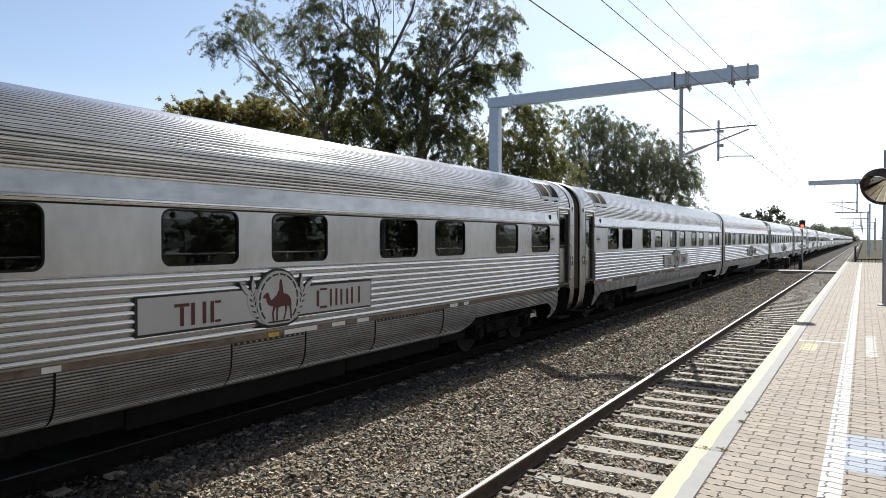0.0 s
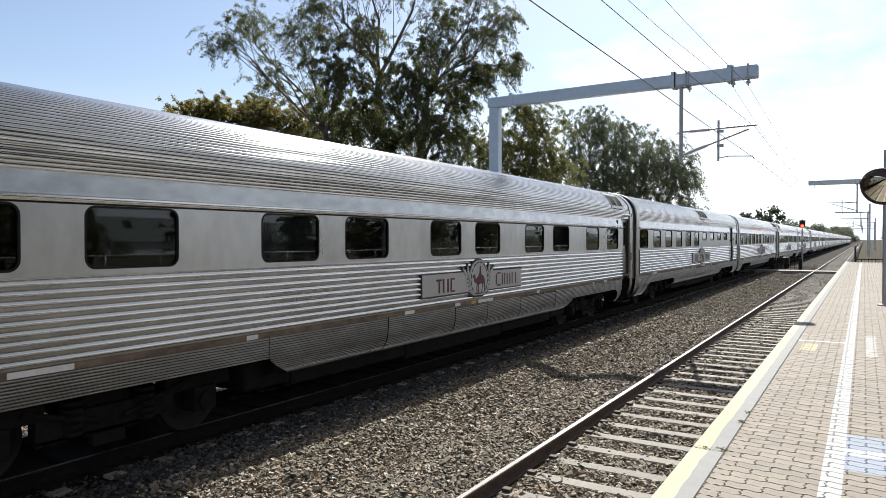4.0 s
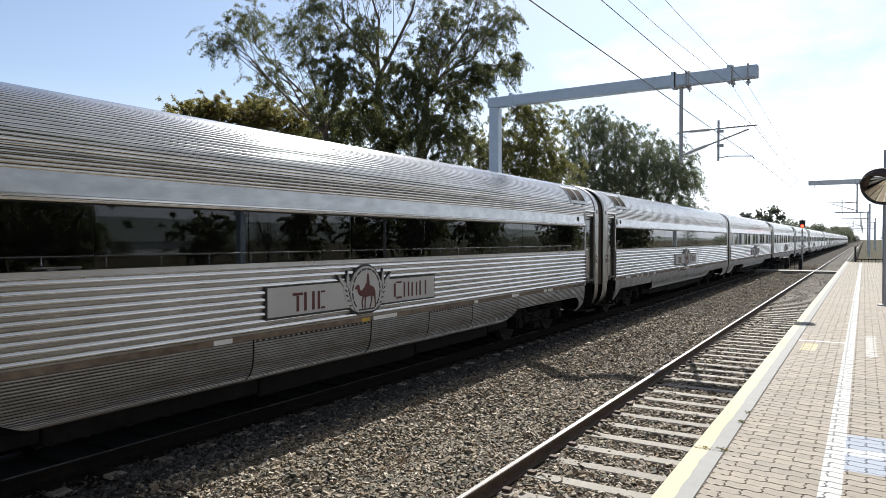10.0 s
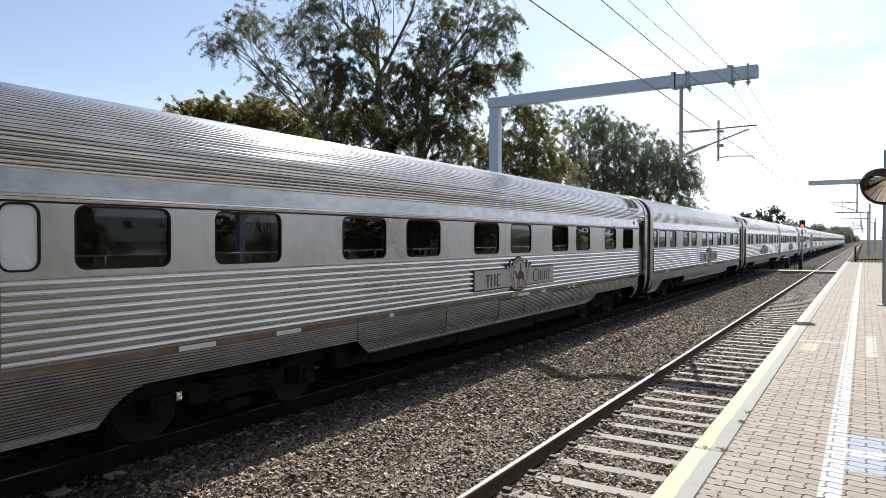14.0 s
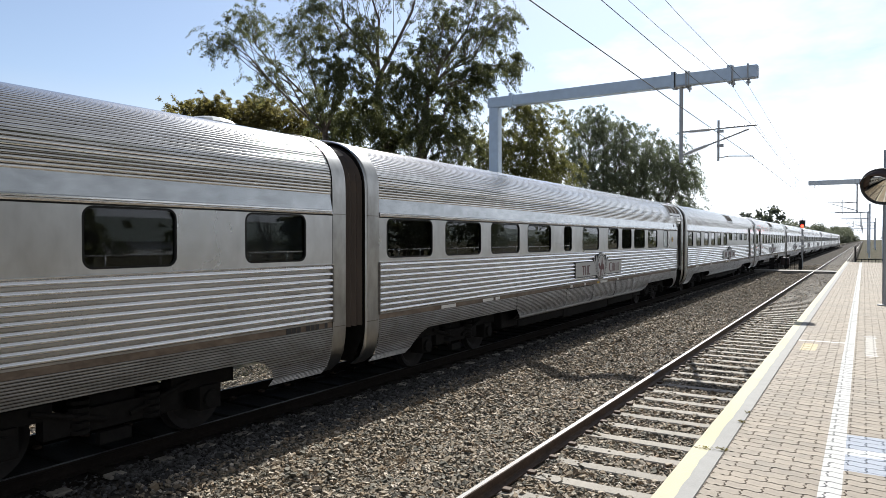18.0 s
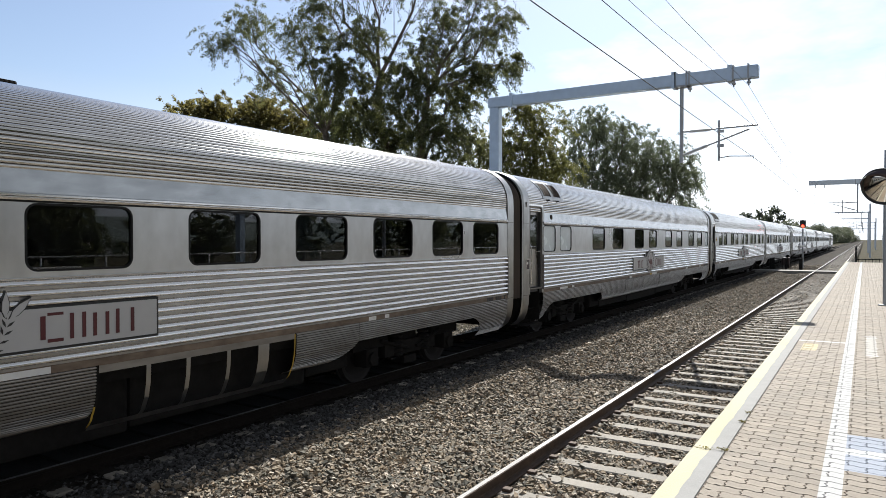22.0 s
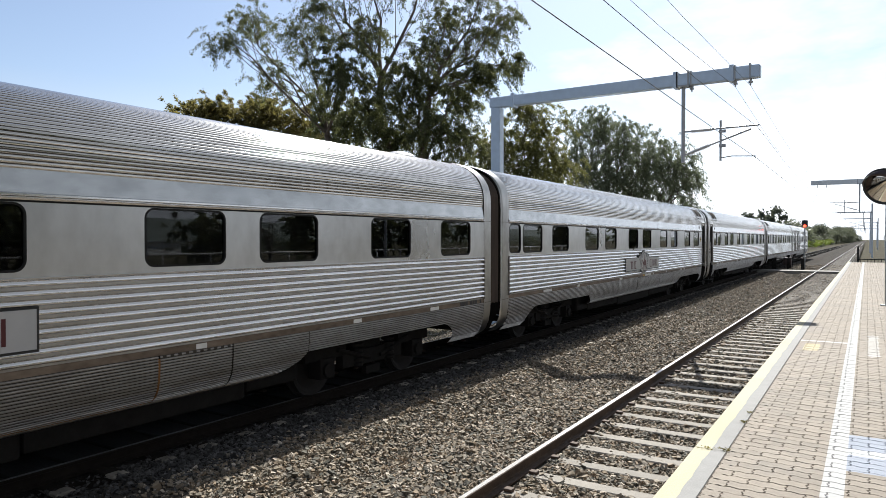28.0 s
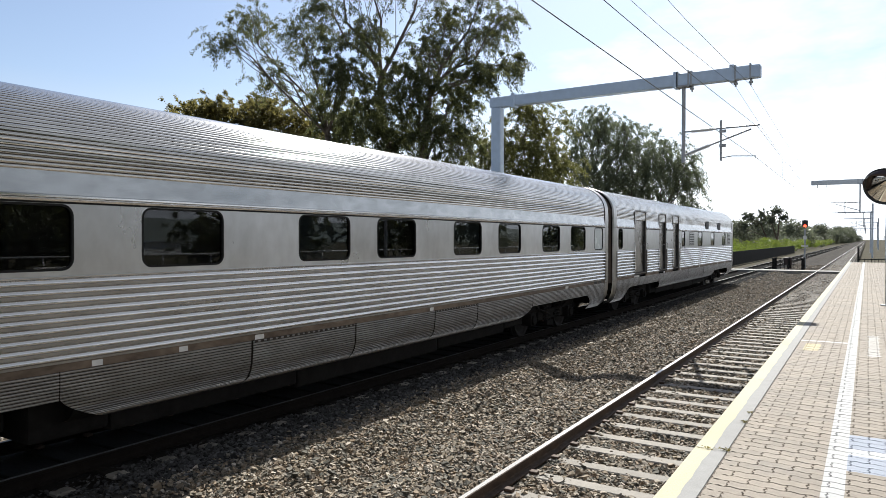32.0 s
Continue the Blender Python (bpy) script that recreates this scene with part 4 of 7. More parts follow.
def build_trees():
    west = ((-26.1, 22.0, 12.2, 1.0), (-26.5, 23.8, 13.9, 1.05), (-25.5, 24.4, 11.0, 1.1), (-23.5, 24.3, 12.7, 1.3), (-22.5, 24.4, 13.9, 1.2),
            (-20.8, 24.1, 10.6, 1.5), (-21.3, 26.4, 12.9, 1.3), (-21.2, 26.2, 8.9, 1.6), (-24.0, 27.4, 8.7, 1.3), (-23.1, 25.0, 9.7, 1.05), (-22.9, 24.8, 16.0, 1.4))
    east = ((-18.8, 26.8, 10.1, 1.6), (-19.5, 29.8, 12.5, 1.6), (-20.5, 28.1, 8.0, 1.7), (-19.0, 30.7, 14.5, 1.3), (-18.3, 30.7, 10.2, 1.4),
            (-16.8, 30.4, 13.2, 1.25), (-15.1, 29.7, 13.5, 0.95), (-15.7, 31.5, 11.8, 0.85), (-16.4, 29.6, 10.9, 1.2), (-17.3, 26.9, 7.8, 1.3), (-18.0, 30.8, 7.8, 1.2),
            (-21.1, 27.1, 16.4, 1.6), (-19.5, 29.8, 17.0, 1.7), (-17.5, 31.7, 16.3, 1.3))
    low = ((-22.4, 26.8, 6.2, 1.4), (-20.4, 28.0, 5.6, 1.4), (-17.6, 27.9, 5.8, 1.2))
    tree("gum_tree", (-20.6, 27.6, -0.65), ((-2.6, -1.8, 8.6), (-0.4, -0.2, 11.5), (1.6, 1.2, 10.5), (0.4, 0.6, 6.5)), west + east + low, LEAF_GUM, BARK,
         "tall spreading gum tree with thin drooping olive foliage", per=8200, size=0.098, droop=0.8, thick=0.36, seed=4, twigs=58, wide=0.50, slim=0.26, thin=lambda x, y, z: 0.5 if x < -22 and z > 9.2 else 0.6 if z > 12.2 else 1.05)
    tree("gum_tree", (-16.6, 35.0, -0.65), ((0.2, 0.2, 6.5), (-0.8, -0.6, 5.5)),
         ((-16.4, 35.1, 10.1, 1.2), (-15.8, 36.1, 8.9, 1.1), (-17.5, 35.0, 8.3, 1.6), (-15.4, 34.4, 7.1, 1.2), (-17.9, 33.1, 7.5, 1.2), (-15.3, 36.5, 6.7, 1.3), (-16.3, 32.8, 5.8, 1.5), (-17, 34, 4, 1.6)),
         LEAF_YELLOW, BARK, "smaller gum tree with yellowish green foliage beside the gantry post", per=5000, size=0.12, droop=0.8, thick=0.2, seed=9, twigs=60, wide=0.54, slim=0.26)
    tree("pepper_tree", (-14.1, 45.6, -0.65), ((0.3, 0.2, 5.2), (-1.6, -0.6, 5.0), (2.0, 1.4, 4.6)),
         ((-16.8, 45.1, 10.3, 1.5), (-15.3, 44.4, 10.6, 1.1), (-14.7, 46.1, 9.0, 1.9), (-17.5, 44.8, 7.9, 1.5), (-12.6, 47.1, 8.6, 1.7), (-11.5, 47.3, 7.0, 1.7), (-10.4, 48.4, 6.7, 0.95),
          (-13.7, 46.8, 7.1, 1.9), (-15.4, 44.6, 6.6, 1.9), (-10.9, 47.7, 8.0, 0.95), (-14.2, 45.9, 10.4, 0.8), (-15.5, 42.7, 5.0, 1.8), (-13.3, 46.7, 4.7, 1.9), (-11.0, 48.3, 4.7, 1.5)),
         LEAF_PEPPER, DARK_BARK, "rounded weeping pepper tree with fine grey-green foliage", per=4600, size=0.12, droop=1.2, thick=0.26, seed=12, twigs=70, wide=0.56, slim=0.24)
    tree("bushy_tree", (-31.5, 27.6, -0.65), ((-1.0, -0.6, 6.5), (1.5, 0.6, 6.0)),
         ((-35.0, 25.8, 9.7, 1.3), (-32.2, 26.3, 10.0, 1.5), (-31.9, 28.6, 10.0, 1.7), (-30.0, 28.2, 9.9, 1.6), (-28.4, 29.2, 9.3, 1.6), (-33.6, 26.2, 9.8, 1.4),
          (-33.0, 27.8, 8.5, 1.6), (-29.8, 28.4, 8.0, 1.5), (-28.4, 30.8, 7.9, 1.2), (-35.0, 26.0, 8.0, 1.8), (-31.0, 27.0, 6.5, 2.0), (-31.2, 27.3, 8.6, 1.6)),
         LEAF_BUSH, DARK_BARK, "dense dark olive bushy tree with a rounded top", per=6600, size=0.10, droop=0.1, thick=0.24, seed=21, twigs=90, slim=0.4, wide=0.42, shoot=(0.15, 0.4))
    tree("gum_tree", (-17.0, 166.0, -0.65), ((-3.0, -1.0, 6.5), (0.6, 0.6, 8.0), (-1.0, 0, 7.0)),
         ((-22.4, 163.6, 7.6, 1.7), (-19.9, 166.1, 8.2, 1.5), (-17.2, 167.6, 8.9, 1.6), (-15.6, 166.5, 7.6, 1.3), (-18.0, 164.9, 7.0, 1.7), (-21.0, 165.7, 6.2, 1.9), (-23.2, 160.5, 5.6, 1.7)),
         LEAF_FAR, DARK_BARK, "distant gum tree with flat-topped dark foliage", per=1500, size=0.20, droop=0.2, thick=0.25, seed=31, twigs=26, slim=0.35, wide=0.40, shoot=(0.2, 0.5))
    # woods beside the line in the distance, and behind the platform
    nr = np.random.default_rng(77)
    groups = (("distant_woods", [(-19 + 0.055 * k - nr.uniform(0, 26), 175 + k * 5.2 + nr.uniform(-3, 3), nr.uniform(0.5, 5.5 + k * 0.055), nr.uniform(2.8, 4.6) + k * 0.014) for k in range(170)] + [(-30 - nr.uniform(0, 30), 120 + k * 2.2, nr.uniform(1.0, 4.5), nr.uniform(2.2, 3.6)) for k in range(40)], LEAF_FAR, 0.95, 62,
               "distant dark green woods along the left of the line"),
              ("scrub_hedge", [(-15.9 + nr.uniform(-1.6, 0.6), 62 + k * 1.5 + 0.010 * k * k, nr.uniform(0.3, 2.1), nr.uniform(0.8, 1.35)) for k in range(130)], LEAF_HEDGE, 0.24, 430,
               "bright green scrub hedge behind the dark fence"),
              ("woods_behind_platform", [(nr.uniform(80, 130), -120 + k * 4.0, nr.uniform(0.4, 2.6), nr.uniform(1.8, 3.2)) for k in range(110)] + [(nr.uniform(16, 70), 330 + k * 9.0, nr.uniform(0.6, 5.0), nr.uniform(3.0, 5.0)) for k in range(60)], LEAF_FAR, 0.6, 50,
               "row of dark trees beyond the far side of the platform"))
    for name, lumps, mat, size, per, label in groups:
        v, f = leaves_array(nr, [c[:3] for c in lumps], [(c[3], c[3], c[3] * 0.85) for c in lumps], [int(per * c[3] ** 2) for c in lumps], size, 0.1)
        raw_mesh(name, v, f, mat, label, "woods")
    hill = [(x, y, z) for x, y, z in ((900, -2500, -1), (900, -900, 22), (900, -200, 34), (900, 150, 29), (900, 500, 36), (900, 900, 33), (900, 1300, 42), (900, 2600, 20), (900, 4200, -1))]
    verts = hill + [(x - 420, y, -0.7) for x, y, z in hill]
    n = len(hill)
    tagged(put("distant_hills", mesh("distant_hills", verts, [(i, i + 1, n + i + 1, n + i) for i in range(n - 1)], material("hazy_hill_scrub", (0.10, 0.12, 0.11), 0.95, 0, 0.2, 0.05, coords="World"), True)),
           "low hazy blue-green hills far beyond the platform", "hills", kind="structure")


def build_behind_platform():
    """What stands at the back of the platform and past it, mirrored in the carriage windows."""
    for x, y, h, spread, seed, label in ((27, 19, 9.5, 5.0, 41, "large dense tree behind the platform"), (24, 8, 8.5, 4.6, 42, "large dense tree behind the platform"), (33, 37, 5.2, 2.4, 43, "round-headed tree in the field behind the platform"),
                                         (31, 47, 6.0, 2.4, 44, "round-headed tree in the field behind the platform"), (26.5, 51, 6.6, 3.0, 45, "dark leafy tree behind the platform"), (22.5, 55, 7.2, 3.2, 46, "dark leafy tree behind the platform"),
                                         (38, 95, 8.0, 4.2, 47, "dark leafy tree behind the platform"), (28, 104, 8.0, 4.4, 48, "dark leafy tree behind the platform"), (19, 112, 7.0, 3.6, 49, "dark leafy tree behind the platform")):
        rng = random.Random(seed)
        clumps = [(x + rng.uniform(-1, 1) * spread * 0.75, y + rng.uniform(-1, 1) * spread * 0.75, h * rng.uniform(0.28, 0.86), spread * rng.uniform(0.32, 0.48)) for i in range(13)]
        tree("tree", (x, y, -0.65), ((0, 0, h * 0.55), (spread * 0.3, 0.2, h * 0.5)), clumps, LEAF_GUM, DARK_BARK, label, per=1000, size=0.22, droop=0.5, thick=0.2, seed=seed, twigs=18, slim=0.4, wide=0.5, group="trees behind the platform")
    rng = random.Random(7)
    bare = empty("bare_tree", (30, 41.5, -0.65))
    tagged(bare, "leafless tree with thin upright branches", "tree", "trees behind the platform")
    bm = bmesh.new()
    pts = limb(bm, (0, 0, 0), (0.2, 0.1, 3.0), 0.14, 0.08, rng)
    for i in range(16):
        tip = limb(bm, pts[rng.randint(2, 4)], (rng.uniform(-1.8, 1.8), rng.uniform(-1.8, 1.8), rng.uniform(4.0, 6.2)), 0.05, 0.012, rng, 4, 0.1)
        limb(bm, tip[2], (tip[2].x + rng.uniform(-0.8, 0.8), tip[2].y + rng.uniform(-0.8, 0.8), tip[2].z + rng.uniform(0.6, 1.4)), 0.02, 0.008, rng, 3, 0.1)
    part("trunk", bm, DARK_BARK, bare)
    rail = empty("platform_railing", (6.85, 0, 1.0))
    tagged(rail, "galvanised two-rail handrail along the back of the platform", "railing")
    for z in (0.58, 1.06):
        put("rail", tube_path("rail", [(0, -20, z), (0, 54, z)], 0.03, GALV_GREY, 8), rail)
    post = tube_path("post", [(0, 0, -0.05), (0, 0, 1.06)], 0.03, GALV_GREY, 8)
    for i in range(37):
        put("post", post, rail, (0, -20 + i * 2.05, 0))
    sign = empty("platform_sign", (6.78, 11.2, 1.3))
    tagged(sign, "small white notice board fixed to the railing", "sign")
    put("board", box_mesh("board", 0.0, 0.02, -0.75, 0.75, 0.0, 0.46, WHITE, 0.005), sign)
    put("dark_panel", box_mesh("dark_panel", -0.006, 0.0, -0.72, -0.30, 0.06, 0.40, BLACK), sign)
    for i, wd in enumerate((0.55, 0.62, 0.4)):
        put("text_bar", box_mesh("text_bar", -0.006, 0.0, 0.0, wd, 0.34 - 0.11 * i, 0.38 - 0.11 * i, BLACK), sign)
    mast = empty("platform_mast", (8.2, 19.6, -0.65))
    tagged(mast, "thick galvanised steel mast behind the platform railing", "mast")
    bm = bmesh.new()
    add_box(bm, -0.15, 0.15, -0.15, 0.15, 0, 9.2)
    bmesh.ops.bevel(bm, geom=bm.edges[:], offset=0.02, segments=1, affect="EDGES")
    part("post", bm, GALV, mast)
    shed = empty("distant_shed", (118, 88, -0.65))
    tagged(shed, "long low pale shed across the field", "shed")
    put("wall", box_mesh("wall", -4, 4, -14, 14, 0, 2.6, WHITE), shed)
    put("roof", box_mesh("roof", -4.4, 4.4, -14.4, 14.4, 2.61, 2.9, GALV_GREY), shed)


# ---- the train ----
L = 23.85           # from coupling to coupling
HALF = 1.525        # half the width of a carriage
CACHE = {}
SHIFT = {1: -0.1, 2: 0.08, 5: -0.15, 6: 0.22, 7: 0.05, 11: -0.24, 12: -0.1, 13: -0.16, 14: -0.06, 15: -0.03, 16: 0.28, 17: 0.29,
         18: -0.08, 19: -0.16, 20: -0.12, 21: -0.22, 22: 0.14, 23: 0.11, 24: 0.0}      # how far each carriage's fittings sit back


def cached(key, make):
    if key not in CACHE:
        CACHE[key] = make()
    return CACHE[key]


def roof_point(a, grow=0.0):
    c, s = math.cos(a), math.sin(a)
    x = (1.508 + grow) * math.copysign(abs(c) ** 0.74, c)
    return x, 3.45 + (0.905 + grow) * max(0.0, s) ** 0.92


def roof_curve(a0, a1, n, grow=0.0):
    return [roof_point(a0 + (a1 - a0) * i / n, grow) for i in range(n + 1)]


def resampled(points, step):
    """Points at even steps along the line of a section."""
    ds = [0.0]
    for (x0, z0), (x1, z1) in zip(points, points[1:]):
        ds.append(ds[-1] + math.hypot(x1 - x0, z1 - z0))
    count = max(1, round(ds[-1] / step))
    out, j = [], 0
    for i in range(count + 1):
        d = ds[-1] * i / count
        while j < len(ds) - 2 and ds[j + 1] < d:
            j += 1
        f = (d - ds[j]) / (ds[j + 1] - ds[j])
        (x0, z0), (x1, z1) = points[j], points[j + 1]
        out.append((x0 + (x1 - x0) * f, z0 + (z1 - z0) * f))
    return out


def roof_section():
    return [(HALF - 0.02, 3.30)] + roof_curve(0.0, math.pi, 64) + [(-HALF + 0.02, 3.30)]


def roof_mesh():
    """The ribbed roof sheet: broad flat ribs with narrow darker grooves between them."""
    base = roof_section()
    fine = resampled(base, 0.046 / 16)
    sec, dark = [], []
    for i, (x, z) in enumerate(fine):
        a, b = fine[max(0, i - 1)], fine[min(len(fine) - 1, i + 1)]
        nx, nz = -(b[1] - a[1]), b[0] - a[0]
        k = math.hypot(nx, nz)
        sgn = 1 if x * nx + (z - 3.2) * nz >= 0 else -1
        m = i % 16
        if m not in (0, 2, 5, 8, 11, 14):
            continue
        h = {0: -0.012, 2: 0.0, 5: 0.003, 8: 0.004, 11: 0.003, 14: 0.0}[m]
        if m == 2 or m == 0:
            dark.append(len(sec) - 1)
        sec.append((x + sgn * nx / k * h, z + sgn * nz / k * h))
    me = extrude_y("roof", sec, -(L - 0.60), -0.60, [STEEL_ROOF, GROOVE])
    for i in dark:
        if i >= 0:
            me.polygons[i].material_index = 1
    return me


def flute_section():
    """Nine bold half-round ribs below the windows, with flat valleys between them."""
    pts, valley = [(HALF - 0.012, 2.20)], [0]
    for i in range(9):
        top = 2.196 - i * 0.0995
        pts.append((HALF - 0.012, top - 0.002))
        for j in range(9):
            a = radians(78 - 19 * j)
            pts.append((HALF - 0.014 + 0.040 * math.cos(a) ** 0.9, top - 0.054 + (0.050 if a > 0 else 0.021) * math.sin(a)))
        pts.append((HALF - 0.012, top - 0.076))
        valley.append(len(pts) - 1)
    pts.append((HALF - 0.012, 1.30))
    return pts, valley


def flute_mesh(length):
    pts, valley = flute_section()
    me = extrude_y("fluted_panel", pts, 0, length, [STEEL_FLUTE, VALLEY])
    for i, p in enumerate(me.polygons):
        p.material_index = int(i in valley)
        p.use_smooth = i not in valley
    return me


END_BASE = ((1.515, 1.22), (1.512, 1.05), (1.50, 0.90), (1.465, 0.74), (1.39, 0.58), (1.27, 0.46))
TUCKED = ((1.515, 1.22), (1.512, 1.05), (1.50, 0.90), (1.475, 0.80), (1.425, 0.71), (1.345, 0.64), (1.20, 0.59))


def skirt_section(z0, z1, base=END_BASE):
    """The skirt's line from z1 down to z0; the panels between the bogies turn under further up than the ends."""
    pts = []
    n = 30
    for i in range(n + 1):
        z = z1 + (z0 - z1) * i / n
        for (xa, za), (xb, zb) in zip(base, base[1:]):
            if za >= z >= zb - 1e-6:
                pts.append((xa + (xb - xa) * (za - z) / (za - zb), z))
                break
    return pts


def ribbed(name, points, pitch, depth, y0, y1):
    """Skirt sheet with narrow rounded ribs and darker grooves."""
    ds = [0.0]
    for (xa, za), (xb, zb) in zip(points, points[1:]):
        ds.append(ds[-1] + math.hypot(xb - xa, zb - za))
    count = max(1, round(ds[-1] / pitch))
    sec, j = [], 0
    for i in range(count):
        for f, h in ((0.0, 0.0), (0.25, 0.0), (0.40, 0.85), (0.62, 1.0), (0.86, 0.8)):
            d = ds[-1] * (i + f) / count
            while j < len(ds) - 2 and ds[j + 1] < d:
                j += 1
            g = (d - ds[j]) / (ds[j + 1] - ds[j])
            (xa, za), (xb, zb) = points[j], points[j + 1]
            k = math.hypot(xb - xa, zb - za)
            sec.append((xa + (xb - xa) * g + (za - zb) / k * depth * h, za + (zb - za) * g + (xb - xa) / k * depth * h))
    sec.append(points[-1])
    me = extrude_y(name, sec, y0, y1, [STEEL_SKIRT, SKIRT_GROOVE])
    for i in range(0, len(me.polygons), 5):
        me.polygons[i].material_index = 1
    return me


def rivet_row_mesh(length):
    """A row of dark rivet heads along the upper edge of a skirt panel."""
    bm = bmesh.new()
    n = max(2, int(length / 0.105))
    for i in range(n):
        y = -length / 2 + 0.07 + (length - 0.14) * i / (n - 1)
        add_box(bm, 1.512, 1.532, y - 0.024, y + 0.024, 1.186, 1.212)
    me = bpy.data.meshes.new("rivet_row")
    bm.to_mesh(me)
    bm.free()
    me.materials.append(SKIRT_GROOVE)
    return me


def rounded(w, h, r, n=5):
    """A rounded rectangle about the origin, as (y, z)."""
    pts = []
    for cy, cz, a0 in ((w / 2 - r, h / 2 - r, 0), (-w / 2 + r, h / 2 - r, 90), (-w / 2 + r, -h / 2 + r, 180), (w / 2 - r, -h / 2 + r, 270)):
        for i in range(n + 1):
            a = radians(a0 + 90 * i / n)
            pts.append((cy + r * math.cos(a), cz + r * math.sin(a)))
    return pts


def ring_mesh(name, w, h, r, edge, x0, x1, mat):
    o, i = rounded(w, h, r), rounded(w - 2 * edge, h - 2 * edge, max(0.02, r - edge))
    n = len(o)
    verts = [(x1 - 0.006, y, z) for y, z in o] + [(x1, y * 0.99, z * 0.985) for y, z in o] + [(x1, y, z) for y, z in i] + [(x0, y, z) for y, z in i] + [(x0, y, z) for y, z in o]
    faces = []
    for k in range(4):
        faces += [(k * n + j, k * n + (j + 1) % n, (k + 1) * n + (j + 1) % n, (k + 1) * n + j) for j in range(n)]
    return mesh(name, verts, faces, mat)


def slab_mesh(name, w, h, r, x0, x1, mat):
    o = rounded(w, h, r)
    n = len(o)
    verts = [(x0, y, z) for y, z in o] + [(x1, y, z) for y, z in o]
    faces = [tuple(range(n))[::-1], tuple(range(n, 2 * n))] + [(j, (j + 1) % n, n + (j + 1) % n, n + j) for j in range(n)]
    return mesh(name, verts, faces, mat)


def add_window(car, r, w, z0=2.285, z1=2.957, fill="dark"):
    """A rubber sealed window whose rearward edge lies r metres from the rear coupling."""
    h = z1 - z0
    ob = put("window", cached(("gasket", w, h), lambda: ring_mesh("window", w + 0.03, h + 0.03, 0.125, 0.026, -0.05, 0.012, GASKET)), car, (HALF - 0.008, -r - w / 2, (z0 + z1) / 2))
    mat = FROST if fill == "pale" else GLASS
    put("pane", cached(("pane", w, h, fill == "pale"), lambda: slab_mesh("pane", w - 0.02, h - 0.02, 0.10, -0.020, -0.012, mat)), ob, (0, 0, 0), "frosted pale glass" if fill == "pale" else "")
    if fill == "blind":
        put("blind", cached(("blind", w, h), lambda: slab_mesh("blind", w - 0.04, h - 0.04, 0.05, -0.060, -0.055, BLIND)), ob, (0, 0, 0), "drawn grey-blue blind")
    return ob


def cuts(r0, r1, gaps):
    """What is left of r0..r1 when the gaps are taken out."""
    out, at = [], r0
    for a, b in sorted(gaps):
        if a > at:
            out.append((at, min(a, r1)))
        at = max(at, b)
    if at < r1:
        out.append((at, r1))
    return out


def side_wall_mesh(r0, r1, holes):
    """The smooth band of side sheet at window height, with the window openings cut through it."""
    verts, faces = [], []

    def quad(ya, yb, za, zb):
        if yb - ya < 1e-4 or zb - za < 1e-4:
            return
        k = len(verts)
        verts.extend([(HALF, -ya, za), (HALF, -yb, za), (HALF, -yb, zb), (HALF, -ya, zb)])
        faces.append((k, k + 1, k + 2, k + 3))
    at = r0
    for a, b, z0, z1 in sorted(holes):
        quad(at, a - 0.03, 2.20, 3.0)
        k = len(verts)
        outer = ((a - 0.03, 2.20), (b + 0.03, 2.20), (b + 0.03, 3.0), (a - 0.03, 3.0))
        inner = [((a + b) / 2 - y, (z0 + z1) / 2 + z) for y, z in rounded(b - a, z1 - z0, 0.11 if b - a < 3 else 0.02)]
        n, q = len(inner), len(inner) // 4
        verts.extend([(HALF, -y, z) for y, z in outer] + [(HALF, -y, z) for y, z in inner] + [(HALF - 0.07, -y, z) for y, z in inner])
        faces.extend([(k + 4 + j, k + 4 + (j + 1) % n, k + 4 + n + (j + 1) % n, k + 4 + n + j) for j in range(n)])
        for c in range(4):
            near, far_c = 3 - c, 3 - (c + 1) % 4
            faces.extend([(k + near, k + 4 + c * q + i, k + 4 + c * q + i + 1) for i in range(q - 1)])
            faces.append((k + near, k + 4 + c * q + q - 1, k + 4 + ((c + 1) * q) % n, k + far_c))
        at = b + 0.03
    quad(at, r1, 2.20, 3.0)
    me = mesh("side_panel", verts, faces, STEEL_SIDE)
    bm = bmesh.new()
    bm.from_mesh(me)
    bmesh.ops.remove_doubles(bm, verts=bm.verts[:], dist=0.0005)
    bm.to_mesh(me)
    bm.free()
    return me


